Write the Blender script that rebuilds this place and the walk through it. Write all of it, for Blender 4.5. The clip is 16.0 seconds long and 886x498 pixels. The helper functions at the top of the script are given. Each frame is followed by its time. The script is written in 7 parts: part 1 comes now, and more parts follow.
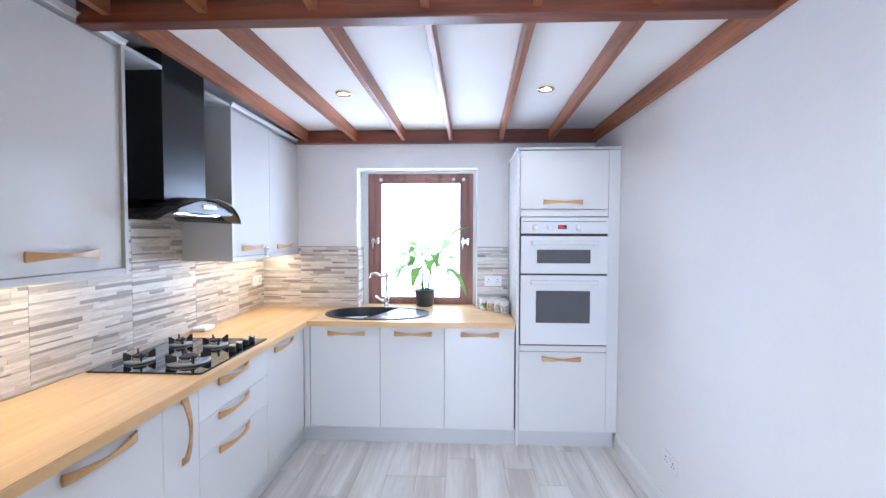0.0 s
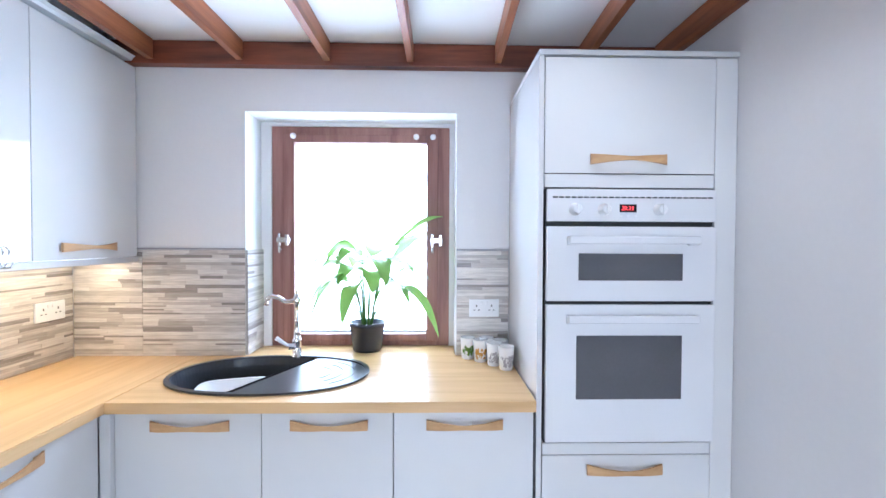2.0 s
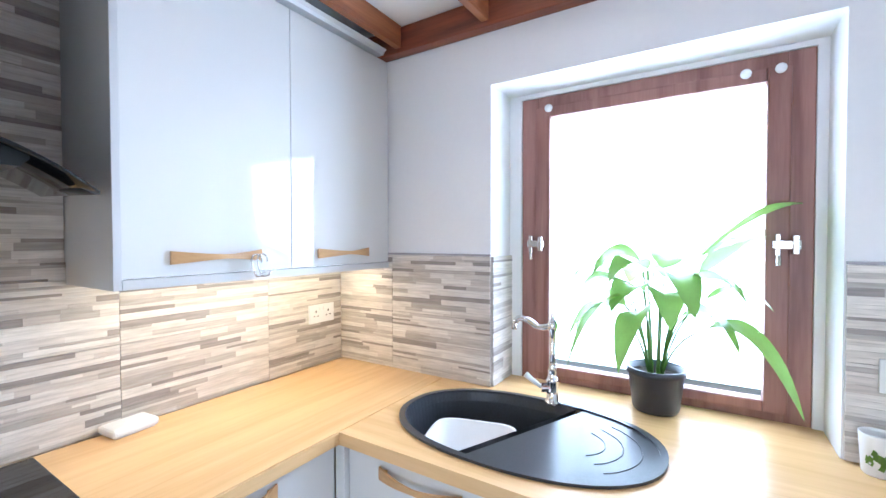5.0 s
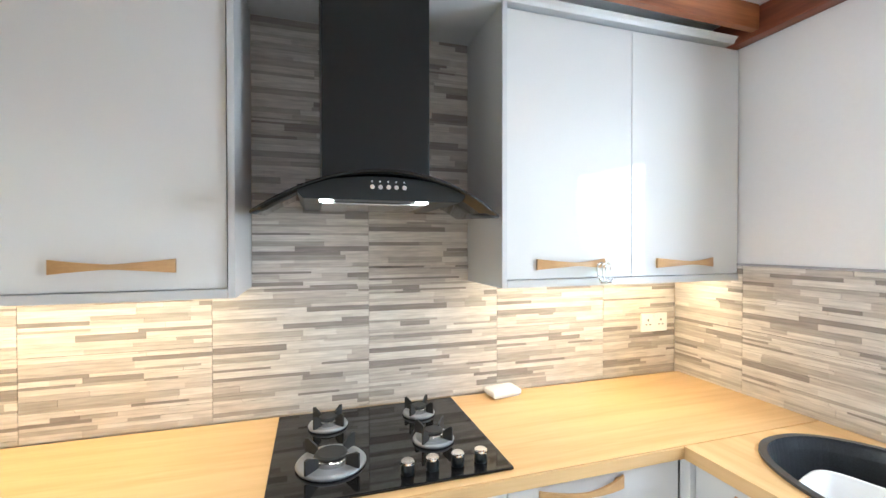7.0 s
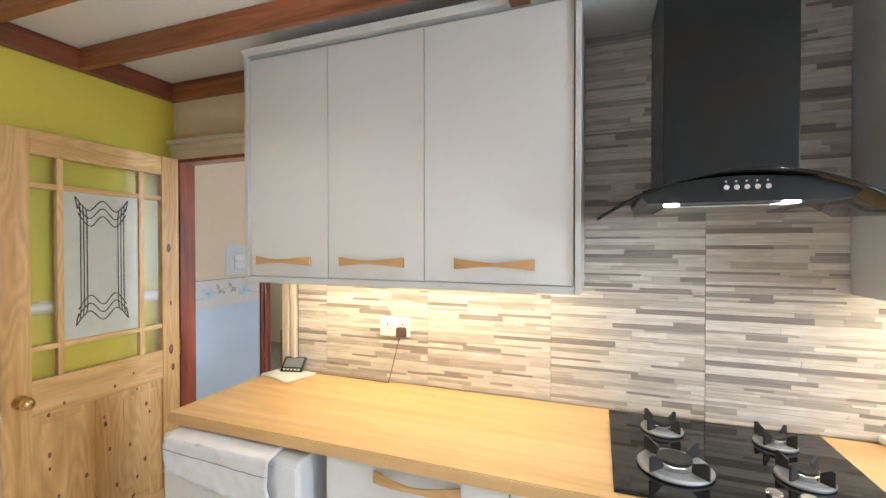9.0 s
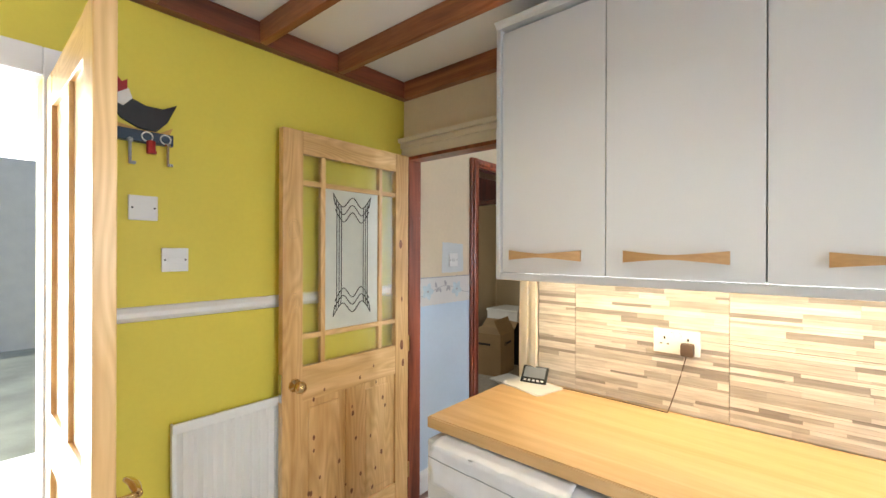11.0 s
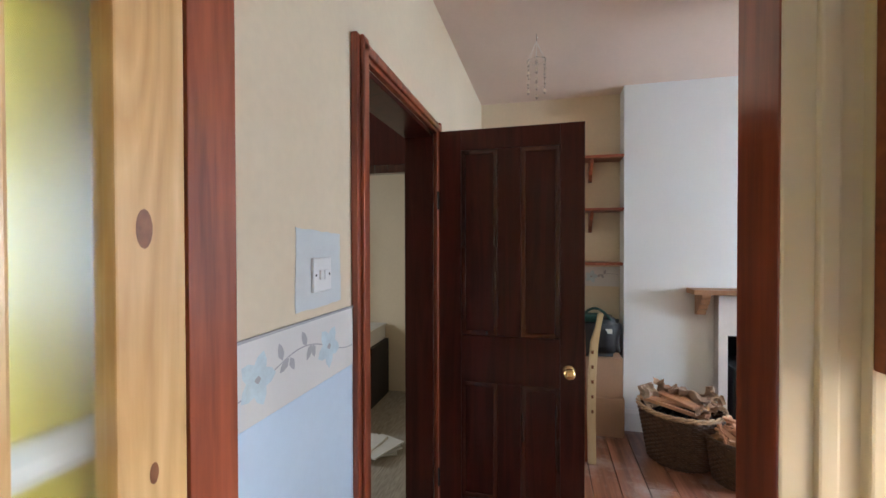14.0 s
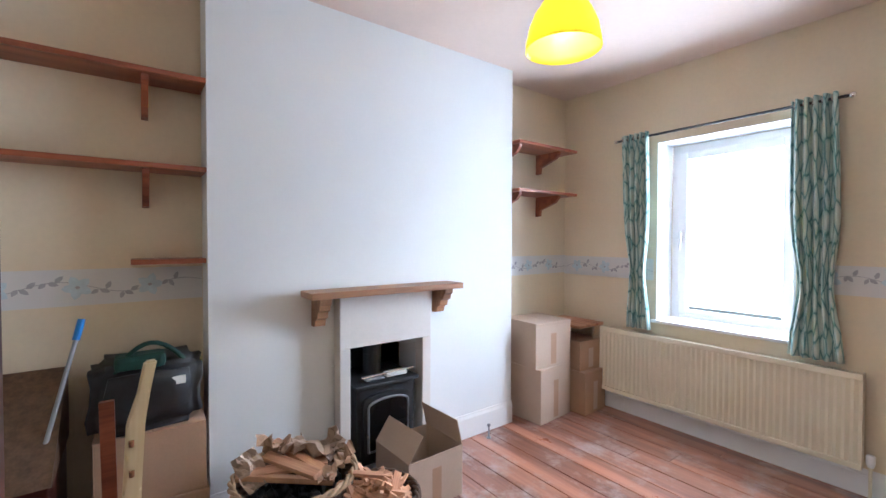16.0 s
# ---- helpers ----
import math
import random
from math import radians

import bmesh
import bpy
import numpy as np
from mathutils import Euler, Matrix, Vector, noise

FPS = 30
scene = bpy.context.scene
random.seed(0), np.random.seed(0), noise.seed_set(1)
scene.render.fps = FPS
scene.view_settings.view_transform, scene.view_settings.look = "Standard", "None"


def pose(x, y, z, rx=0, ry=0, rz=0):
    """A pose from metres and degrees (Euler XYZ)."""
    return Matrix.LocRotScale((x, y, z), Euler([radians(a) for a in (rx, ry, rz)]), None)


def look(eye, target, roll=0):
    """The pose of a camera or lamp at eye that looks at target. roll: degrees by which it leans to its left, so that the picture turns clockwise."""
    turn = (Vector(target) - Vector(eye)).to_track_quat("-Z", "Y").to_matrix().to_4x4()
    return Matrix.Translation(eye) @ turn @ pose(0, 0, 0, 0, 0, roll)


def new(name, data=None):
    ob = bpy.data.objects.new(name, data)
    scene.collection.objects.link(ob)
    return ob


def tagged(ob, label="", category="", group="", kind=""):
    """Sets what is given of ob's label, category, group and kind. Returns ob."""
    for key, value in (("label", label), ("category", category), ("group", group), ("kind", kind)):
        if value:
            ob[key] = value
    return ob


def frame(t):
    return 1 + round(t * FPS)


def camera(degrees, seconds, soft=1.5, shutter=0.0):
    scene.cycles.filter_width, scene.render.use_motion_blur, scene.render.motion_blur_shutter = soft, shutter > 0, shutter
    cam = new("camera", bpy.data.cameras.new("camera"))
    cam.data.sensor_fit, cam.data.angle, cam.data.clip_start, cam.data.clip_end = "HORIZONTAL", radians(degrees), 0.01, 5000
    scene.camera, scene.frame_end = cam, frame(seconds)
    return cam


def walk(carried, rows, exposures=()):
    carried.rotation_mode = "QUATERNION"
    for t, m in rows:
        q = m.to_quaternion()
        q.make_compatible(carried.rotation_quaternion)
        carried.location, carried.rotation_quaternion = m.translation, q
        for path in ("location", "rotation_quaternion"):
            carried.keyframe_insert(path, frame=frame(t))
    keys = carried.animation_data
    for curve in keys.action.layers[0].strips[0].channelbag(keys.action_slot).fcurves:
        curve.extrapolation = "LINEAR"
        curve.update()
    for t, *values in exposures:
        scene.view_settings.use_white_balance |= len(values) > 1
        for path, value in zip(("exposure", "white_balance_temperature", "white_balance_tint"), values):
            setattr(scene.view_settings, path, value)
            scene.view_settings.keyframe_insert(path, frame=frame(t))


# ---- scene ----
cam = camera(93.36, 16.0)
# seconds, x, y, z, yaw, pitch, roll
PATH = [
    (0.0, 0.007, 0.048, 1.534, 2.53, -1.93, -0.16),
    (0.5, 0.005, 0.425, 1.520, 0.89, -1.87, -0.26),
    (1.0, -0.006, 0.814, 1.518, -0.15, -1.74, -0.24),
    (1.5, 0.025, 1.200, 1.475, -0.92, -1.23, -0.24),
    (2.0, 0.028, 1.558, 1.474, -1.28, -1.11, -0.26),
    (2.5, -0.023, 1.866, 1.493, -1.40, -0.99, -0.26),
    (3.0, -0.071, 2.145, 1.493, -1.06, -0.82, -0.24),
    (5.5, -0.176, 2.105, 1.491, 43.41, -1.10, 0.12),
    (6.0, -0.160, 2.055, 1.503, 53.36, -0.89, 0.05),
    (6.5, -0.154, 2.005, 1.518, 62.71, -0.91, 0.08),
    (7.0, -0.138, 1.958, 1.515, 72.64, -0.71, 0.05),
    (7.5, -0.103, 1.922, 1.523, 82.66, -0.69, 0.17),
    (8.0, -0.064, 1.885, 1.523, 92.63, -0.56, 0.19),
    (8.5, -0.037, 1.848, 1.525, 102.09, -0.62, -0.06),
    (9.0, -0.028, 1.806, 1.526, 110.36, -0.65, 0.02),
    (9.5, -0.025, 1.764, 1.509, 117.85, -0.36, -0.16),
    (10.0, -0.031, 1.690, 1.496, 125.34, -0.24, -0.32),
    (12.5, -0.358, 0.570, 1.470, 132.36, 0.09, -0.16),
    (13.0, -0.611, 0.419, 1.486, 122.22, -0.13, -0.10),
    (13.5, -0.898, 0.232, 1.479, 113.16, -0.40, -0.04),
    (14.0, -1.231, 0.092, 1.487, 103.76, -0.68, 0.13),
    (14.5, -1.596, 0.036, 1.478, 92.64, -0.92, 0.09),
    (15.0, -1.969, 0.057, 1.470, 80.92, -1.06, 0.05),
    (15.5, -2.289, 0.203, 1.443, 68.48, -1.13, -0.02),
    (16.0, -2.492, 0.416, 1.426, 53.59, -1.20, -0.13),
]
# the clip's own exposure and white balance
EXPOSURES = [
    (0.0, -0.10, 4900, 11), (3.2, -0.15, 4850, 8), (5.3, -0.05, 4950, 7), (7.0, 0.05, 5450, 3), (10.0, 0.12, 5750, 4),
    (12.5, 0.22, 6050, 3), (13.5, 0.0, 6100, 6), (14.0, 0.28, 5400, 6), (14.5, 0.27, 5100, 7), (15.0, 0.28, 5100, 7), (15.5, 0.42, 5100, 8), (16.0, 0.44, 5100, 8),
]
walk(cam, [(t, pose(x, y, z, 90 + p, r, w)) for t, x, y, z, w, p, r in PATH], EXPOSURES)
# ---- light ----
world = bpy.data.worlds.new("sky")
scene.world = world
world.use_nodes = True
wn = world.node_tree
sky = wn.nodes.new("ShaderNodeTexSky")
sky.sky_type = 'NISHITA'
sky.sun_disc = False
sky.sun_elevation, sky.sun_rotation = radians(52), radians(98)
sky.air_density, sky.dust_density = 1.0, 2.0
wn.links.new(sky.outputs[0], wn.nodes["Background"].inputs[0])
wn.nodes["Background"].inputs[1].default_value = 0.15


def lamp(name, kind, m, power, colour=(1, 1, 1), size=0.1, size_y=None, spread=180):
    d = bpy.data.lights.new(name, kind)
    d.energy, d.color = power, colour
    if kind == 'AREA':
        d.shape = 'RECTANGLE'
        d.size, d.size_y, d.spread = size, size_y or size, radians(spread)
    elif kind == 'SUN':
        d.angle = radians(size)
    else:
        d.shadow_soft_size = size
    if kind == 'SPOT':
        d.spot_size, d.spot_blend = radians(130), 0.8
    o = new(name, d)
    o.matrix_world = m
    return o


lamp("sun", 'SUN', look((0, 0, 0), (-1.0, 0.15, -1.3)), 2.0, (1, 0.95, 0.88), 0.6)
# daylight in the kitchen and living room windows
lamp("kitchen_window_light", 'AREA', look((-0.36, 3.98, 1.5), (-0.36, 0, 1.3)), 44, (0.93, 0.96, 1), 0.95, 1.1)
lamp("living_window_light", 'AREA', look((-3.7, 4.1, 1.5), (-3.7, 0, 0.55)), 80, (0.94, 0.97, 1), 0.85, 1.3)
# added fill from the unseen porch side, brightens the kitchen and its ceiling
lamp("back_fill_light", 'AREA', look((0.2, -2.35, 1.15), (0.2, 3, 2.1)), 200, (0.97, 0.97, 1), 2.1, 2.1)
# added fill for the store room, set in its assumed window
lamp("cupboard_fill_light", 'AREA', look((-3.3, -3.16, 1.5), (-4.4, 0, 1.2)), 15, (1, 0.95, 0.86), 0.8, 1.1)

# ---- materials ----


def mat(name, base, rough=0.5, metal=0.0, var=0.06, scale=6.0, bump=0.0, bscale=120.0, coat=0.0, stretch=(1, 1, 1), ior=1.5):
    """Plain surface: colour with broad and fine variation, roughness wear, fine relief."""
    m = bpy.data.materials.new(name)
    m.use_nodes = True
    nt = m.node_tree
    b = nt.nodes["Principled BSDF"]
    N, L = nt.nodes.new, nt.links.new
    tc = N("ShaderNodeTexCoord")
    mp = N("ShaderNodeMapping")
    mp.inputs["Scale"].default_value = stretch
    L(tc.outputs["Object"], mp.inputs[0])
    n1, n2 = N("ShaderNodeTexNoise"), N("ShaderNodeTexNoise")
    n1.inputs["Scale"].default_value, n2.inputs["Scale"].default_value = scale, bscale
    n1.inputs["Detail"].default_value = 5
    L(mp.outputs[0], n1.inputs[0])
    L(mp.outputs[0], n2.inputs[0])
    mixf = N("ShaderNodeMath")
    mixf.operation = 'MULTIPLY_ADD'
    mixf.inputs[1].default_value = 0.3
    L(n2.outputs[0], mixf.inputs[0])
    L(n1.outputs[0], mixf.inputs[2])
    ramp = N("ShaderNodeValToRGB")
    ramp.color_ramp.elements[0].position, ramp.color_ramp.elements[1].position = 0.4, 0.9
    ramp.color_ramp.elements[0].color = (*[c * (1 - var) for c in base], 1)
    ramp.color_ramp.elements[1].color = (*[min(1, c * (1 + var)) for c in base], 1)
    L(mixf.outputs[0], ramp.inputs[0])
    L(ramp.outputs[0], b.inputs["Base Color"])
    rr = N("ShaderNodeMapRange")
    rr.inputs["To Min"].default_value, rr.inputs["To Max"].default_value = max(0.02, rough * 0.85), min(1, rough * 1.15)
    L(n1.outputs[0], rr.inputs[0])
    L(rr.outputs[0], b.inputs["Roughness"])
    b.inputs["Metallic"].default_value = metal
    b.inputs["Coat Weight"].default_value = coat
    b.inputs["Coat Roughness"].default_value = 0.04
    b.inputs["IOR"].default_value = ior
    if bump:
        bp = N("ShaderNodeBump")
        bp.inputs["Strength"].default_value, bp.inputs["Distance"].default_value = bump, 0.002
        L(mixf.outputs[0], bp.inputs["Height"])
        L(bp.outputs[0], b.inputs["Normal"])
    return m


def wood(name, dark, light, rough=0.45, axis=2, grain=9.0, bump=0.25, coat=0.0, island=0.0, obrand=0.0):
    """Timber with grain along one axis (0, 1, 2), optional shade per piece."""
    m = bpy.data.materials.new(name)
    m.use_nodes = True
    nt = m.node_tree
    b = nt.nodes["Principled BSDF"]
    N, L = nt.nodes.new, nt.links.new
    tc = N("ShaderNodeTexCoord")
    mp = N("ShaderNodeMapping")
    sc = [grain, grain, grain]
    sc[axis] = grain * 0.07
    mp.inputs["Scale"].default_value = sc
    L(tc.outputs["Object"], mp.inputs[0])
    if island or obrand:
        src = N("ShaderNodeObjectInfo") if obrand else N("ShaderNodeNewGeometry")
        add = N("ShaderNodeVectorMath")
        add.operation = 'MULTIPLY_ADD'
        add.inputs[1].default_value = (17, 23, 31)
        L(src.outputs["Random" if obrand else "Random Per Island"], add.inputs[0])
        L(mp.outputs[0], add.inputs[2])
        vec = add.outputs[0]
    else:
        vec = mp.outputs[0]
    n1, n2 = N("ShaderNodeTexNoise"), N("ShaderNodeTexNoise")
    n1.inputs["Scale"].default_value, n1.inputs["Detail"].default_value, n1.inputs["Distortion"].default_value = 1.3, 6, 1.2
    n2.inputs["Scale"].default_value, n2.inputs["Detail"].default_value = 14, 3
    L(vec, n1.inputs[0])
    L(vec, n2.inputs[0])
    mx = N("ShaderNodeMath")
    mx.operation = 'MULTIPLY_ADD'
    mx.inputs[1].default_value = 0.25
    L(n2.outputs[0], mx.inputs[0])
    L(n1.outputs[0], mx.inputs[2])
    ramp = N("ShaderNodeValToRGB")
    ramp.color_ramp.elements[0].position, ramp.color_ramp.elements[1].position = 0.42, 0.8
    ramp.color_ramp.elements[0].color, ramp.color_ramp.elements[1].color = (*dark, 1), (*light, 1)
    L(mx.outputs[0], ramp.inputs[0])
    col = ramp.outputs[0]
    if island or obrand:
        hs = N("ShaderNodeHueSaturation")
        mr = N("ShaderNodeMapRange")
        k = island or obrand
        mr.inputs["To Min"].default_value, mr.inputs["To Max"].default_value = 1 - k, 1 + k
        L(src.outputs["Random" if obrand else "Random Per Island"], mr.inputs[0])
        L(mr.outputs[0], hs.inputs["Value"])
        L(col, hs.inputs["Color"])
        col = hs.outputs[0]
    L(col, b.inputs["Base Color"])
    b.inputs["Roughness"].default_value = rough
    b.inputs["Coat Weight"].default_value = coat
    b.inputs["Coat Roughness"].default_value = 0.12
    bp = N("ShaderNodeBump")
    bp.inputs["Strength"].default_value, bp.inputs["Distance"].default_value = bump, 0.0015
    L(mx.outputs[0], bp.inputs["Height"])
    L(bp.outputs[0], b.inputs["Normal"])
    return m


def strips(name, cols, rough=0.35):
    """Printed strips: each island takes one of several tones, with streaks along it."""
    m = bpy.data.materials.new(name)
    m.use_nodes = True
    nt = m.node_tree
    b = nt.nodes["Principled BSDF"]
    N, L = nt.nodes.new, nt.links.new
    g = N("ShaderNodeNewGeometry")
    ramp = N("ShaderNodeValToRGB")
    ramp.color_ramp.interpolation = 'CONSTANT'
    e = ramp.color_ramp.elements
    while len(e) < len(cols):
        e.new(0.5)
    for i, c in enumerate(cols):
        e[i].position = i / len(cols)
        e[i].color = (*c, 1)
    L(g.outputs["Random Per Island"], ramp.inputs[0])
    tc, mp, n = N("ShaderNodeTexCoord"), N("ShaderNodeMapping"), N("ShaderNodeTexNoise")
    mp.inputs["Scale"].default_value = (7, 7, 90)
    n.inputs["Scale"].default_value, n.inputs["Detail"].default_value = 1.5, 5
    L(tc.outputs["Object"], mp.inputs[0])
    L(mp.outputs[0], n.inputs[0])
    mr = N("ShaderNodeMapRange")
    mr.inputs["From Min"].default_value, mr.inputs["From Max"].default_value = 0.3, 0.7
    mr.inputs["To Min"].default_value, mr.inputs["To Max"].default_value = 0.8, 1.15
    L(n.outputs[0], mr.inputs[0])
    hs = N("ShaderNodeHueSaturation")
    L(ramp.outputs[0], hs.inputs["Color"])
    L(mr.outputs[0], hs.inputs["Value"])
    L(hs.outputs[0], b.inputs["Base Color"])
    b.inputs["Roughness"].default_value = rough
    return m


def glass(name, colour=(1, 1, 1), rough=0.0):
    m = bpy.data.materials.new(name)
    m.use_nodes = True
    b = m.node_tree.nodes["Principled BSDF"]
    b.inputs["Base Color"].default_value = (*colour, 1)
    b.inputs["Transmission Weight"].default_value = 1
    b.inputs["Roughness"].default_value = rough
    b.inputs["IOR"].default_value = 1.45
    return m


def glow(name, colour, strength):
    m = bpy.data.materials.new(name)
    m.use_nodes = True
    b = m.node_tree.nodes["Principled BSDF"]
    b.inputs["Base Color"].default_value = (*colour, 1)
    b.inputs["Emission Color"].default_value = (*colour, 1)
    b.inputs["Emission Strength"].default_value = strength
    return m


M_white = mat("white_plaster", (0.80, 0.79, 0.79), 0.8, var=0.03, scale=1.5, bump=0.15, bscale=60)
M_cream = mat("cream_plaster", (0.74, 0.63, 0.46), 0.85, var=0.07, scale=1.2, bump=0.3, bscale=40)
M_lr_ceil = mat("old_ceiling_paint", (0.72, 0.58, 0.49), 0.85, var=0.06, scale=1.0, bump=0.2, bscale=40)
M_breast = mat("white_distemper", (0.78, 0.79, 0.79), 0.85, var=0.03, scale=1.5, bump=0.2, bscale=50)
M_yellow = mat("yellow_paint", (0.70, 0.585, 0.07), 0.6, var=0.05, scale=1.5, bump=0.15, bscale=60)
M_blue = mat("pale_blue_paint", (0.58, 0.68, 0.80), 0.75, var=0.05, scale=2, bump=0.2, bscale=40)
M_ceil = mat("ceiling_board", (0.87, 0.86, 0.85), 0.7, var=0.02, scale=2)
M_gloss = mat("gloss_grey_lacquer", (0.75, 0.745, 0.735), 0.07, var=0.015, scale=2, coat=0.6)
M_carcass = mat("grey_carcass", (0.60, 0.60, 0.60), 0.3, var=0.03, scale=3)
M_trim = mat("white_gloss_trim", (0.80, 0.79, 0.78), 0.3, var=0.03, scale=5, bump=0.1, bscale=30)
M_creamtrim = mat("cream_gloss_trim", (0.74, 0.67, 0.55), 0.35, var=0.05, scale=5, bump=0.15, bscale=30)
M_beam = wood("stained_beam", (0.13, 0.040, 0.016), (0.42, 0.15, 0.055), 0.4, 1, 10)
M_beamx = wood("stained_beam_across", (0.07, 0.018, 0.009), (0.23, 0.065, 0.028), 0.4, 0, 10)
M_redwood = wood("mahogany_stain", (0.08, 0.018, 0.010), (0.40, 0.10, 0.042), 0.28, 2, 8, coat=0.3)
M_darkdoor = wood("dark_stained_door", (0.030, 0.0050, 0.0032), (0.072, 0.0125, 0.0075), 0.32, 2, 16, 0.12, coat=0.05)
M_darkdoor.node_tree.nodes["Principled BSDF"].inputs["Specular IOR Level"].default_value = 0.28
M_moulding = wood("dark_moulding", (0.026, 0.007, 0.005), (0.09, 0.026, 0.016), 0.2, 2, 8, coat=0.4)
M_shelf = wood("red_stained_shelf", (0.13, 0.032, 0.014), (0.34, 0.10, 0.042), 0.4, 1, 9)
M_pine = wood("varnished_pine", (0.63, 0.36, 0.12), (0.86, 0.60, 0.28), 0.35, 2, 8, coat=0.25)
M_pinex = wood("varnished_pine_rail", (0.63, 0.36, 0.12), (0.86, 0.60, 0.28), 0.35, 0, 8, coat=0.25)
for pm, ax in ((M_pine, 0), (M_pinex, 2)):
    # flame figure of flat-sawn boards
    pnt = pm.node_tree
    pb = pnt.nodes["Principled BSDF"]
    src_ = pb.inputs["Base Color"].links[0].from_socket
    ptc, pmp, pnz, pwv, prp, pmx = [pnt.nodes.new(k) for k in ("ShaderNodeTexCoord", "ShaderNodeMapping", "ShaderNodeTexNoise", "ShaderNodeMath", "ShaderNodeValToRGB", "ShaderNodeMix")]
    pmp.inputs["Scale"].default_value = (9, 9, 1.5) if ax == 0 else (1.5, 9, 9)
    pnz.inputs["Scale"].default_value, pnz.inputs["Detail"].default_value = 0.9, 1.0
    pnt.links.new(ptc.outputs["Object"], pmp.inputs[0])
    pnt.links.new(pmp.outputs[0], pnz.inputs[0])
    pwv.operation = 'PINGPONG'
    pwv.inputs[1].default_value = 0.035
    pnt.links.new(pnz.outputs[0], pwv.inputs[0])
    prp.color_ramp.elements[0].position, prp.color_ramp.elements[1].position = 0.0, 0.035
    prp.color_ramp.elements[0].color, prp.color_ramp.elements[1].color = (0.70, 0.58, 0.45, 1), (1, 1, 1, 1)
    pnt.links.new(pwv.outputs[0], prp.inputs[0])
    pmx.data_type, pmx.blend_type = 'RGBA', 'MULTIPLY'
    pmx.inputs["Factor"].default_value = 0.5
    pnt.links.new(src_, pmx.inputs["A"])
    pnt.links.new(prp.outputs[0], pmx.inputs["B"])
    pnt.links.new(pmx.outputs["Result"], pb.inputs["Base Color"])
M_knot = mat("pine_knot", (0.22, 0.085, 0.03), 0.4, var=0.4, scale=40)
M_oak = wood("oak_handle", (0.42, 0.23, 0.09), (0.62, 0.39, 0.18), 0.4, 0, 14)
M_mantel = wood("oiled_mantel", (0.22, 0.10, 0.045), (0.42, 0.23, 0.12), 0.45, 1, 9)
M_top = wood("oak_block_worktop", (0.60, 0.37, 0.15), (0.74, 0.50, 0.24), 0.32, 1, 10, 0.08, coat=0.15)
M_topx = wood("oak_block_worktop_across", (0.60, 0.37, 0.15), (0.74, 0.50, 0.24), 0.32, 0, 10, 0.08, coat=0.15)
# brown wood, lifted in tone to carry glare from the bright panes
M_winwood = wood("brown_window_frame", (0.20, 0.085, 0.062), (0.36, 0.18, 0.14), 0.45, 2, 9)
M_lino = wood("limewashed_laminate", (0.50, 0.47, 0.43), (0.78, 0.76, 0.73), 0.4, 1, 5, 0.1, obrand=0.05)
M_boards = wood("old_floorboard", (0.15, 0.055, 0.034), (0.40, 0.175, 0.105), 0.22, 0, 5.5, 0.3, coat=0.5, obrand=0.14)
bnt = M_boards.node_tree
bpr = bnt.nodes["Principled BSDF"]
bsrc = bpr.inputs["Base Color"].links[0].from_socket
bnz, brp, bmx = bnt.nodes.new("ShaderNodeTexNoise"), bnt.nodes.new("ShaderNodeValToRGB"), bnt.nodes.new("ShaderNodeMix")
bgeo = bnt.nodes.new("ShaderNodeNewGeometry")
bnz.inputs["Scale"].default_value, bnz.inputs["Detail"].default_value, bnz.inputs["Roughness"].default_value = 3.5, 8, 0.7
bnt.links.new(bgeo.outputs["Position"], bnz.inputs[0])
brp.color_ramp.elements[0].position, brp.color_ramp.elements[1].position = 0.50, 0.72
bnt.links.new(bnz.outputs[0], brp.inputs[0])
bmx.data_type = 'RGBA'
bmx.inputs["B"].default_value = (0.42, 0.34, 0.31, 1)
bnt.links.new(brp.outputs[0], bmx.inputs["Factor"])
bnt.links.new(bsrc, bmx.inputs["A"])
bnt.links.new(bmx.outputs["Result"], bpr.inputs["Base Color"])
brr = bnt.nodes.new("ShaderNodeMapRange")
brr.inputs["To Min"].default_value, brr.inputs["To Max"].default_value = 0.16, 0.5
bnt.links.new(bnz.outputs[0], brr.inputs[0])
bnt.links.new(brr.outputs[0], bpr.inputs["Roughness"])
M_tile = strips("strip_tile", [(0.56, 0.51, 0.45), (0.42, 0.38, 0.335), (0.66, 0.62, 0.56), (0.27, 0.24, 0.215), (0.52, 0.47, 0.42), (0.70, 0.66, 0.60), (0.60, 0.555, 0.50), (0.40, 0.36, 0.32), (0.58, 0.535, 0.48), (0.64, 0.59, 0.53), (0.46, 0.42, 0.37), (0.30, 0.265, 0.235)])
M_grout = mat("grout", (0.50, 0.46, 0.41), 0.8, var=0.08, scale=30)
M_black = mat("black_enamel", (0.009, 0.012, 0.013), 0.30, var=0.04, scale=20)
M_blackgloss = mat("black_glass", (0.006, 0.006, 0.007), 0.04, var=0.1, scale=5)
M_iron = mat("cast_iron", (0.018, 0.018, 0.019), 0.55, var=0.3, scale=60, bump=0.3, bscale=200)
M_steel = mat("brushed_steel", (0.62, 0.61, 0.60), 0.25, 1.0, var=0.1, scale=30)
M_chrome = mat("chrome", (0.80, 0.80, 0.82), 0.07, 1.0, var=0.03, scale=10)
M_brass = mat("polished_brass", (0.78, 0.56, 0.26), 0.18, 1.0, var=0.1, scale=20)
M_oven = mat("white_oven_enamel", (0.78, 0.78, 0.79), 0.16, var=0.02, scale=3, coat=0.4)
M_ovenglass = mat("oven_glass", (0.10, 0.10, 0.11), 0.05, var=0.1, scale=4)
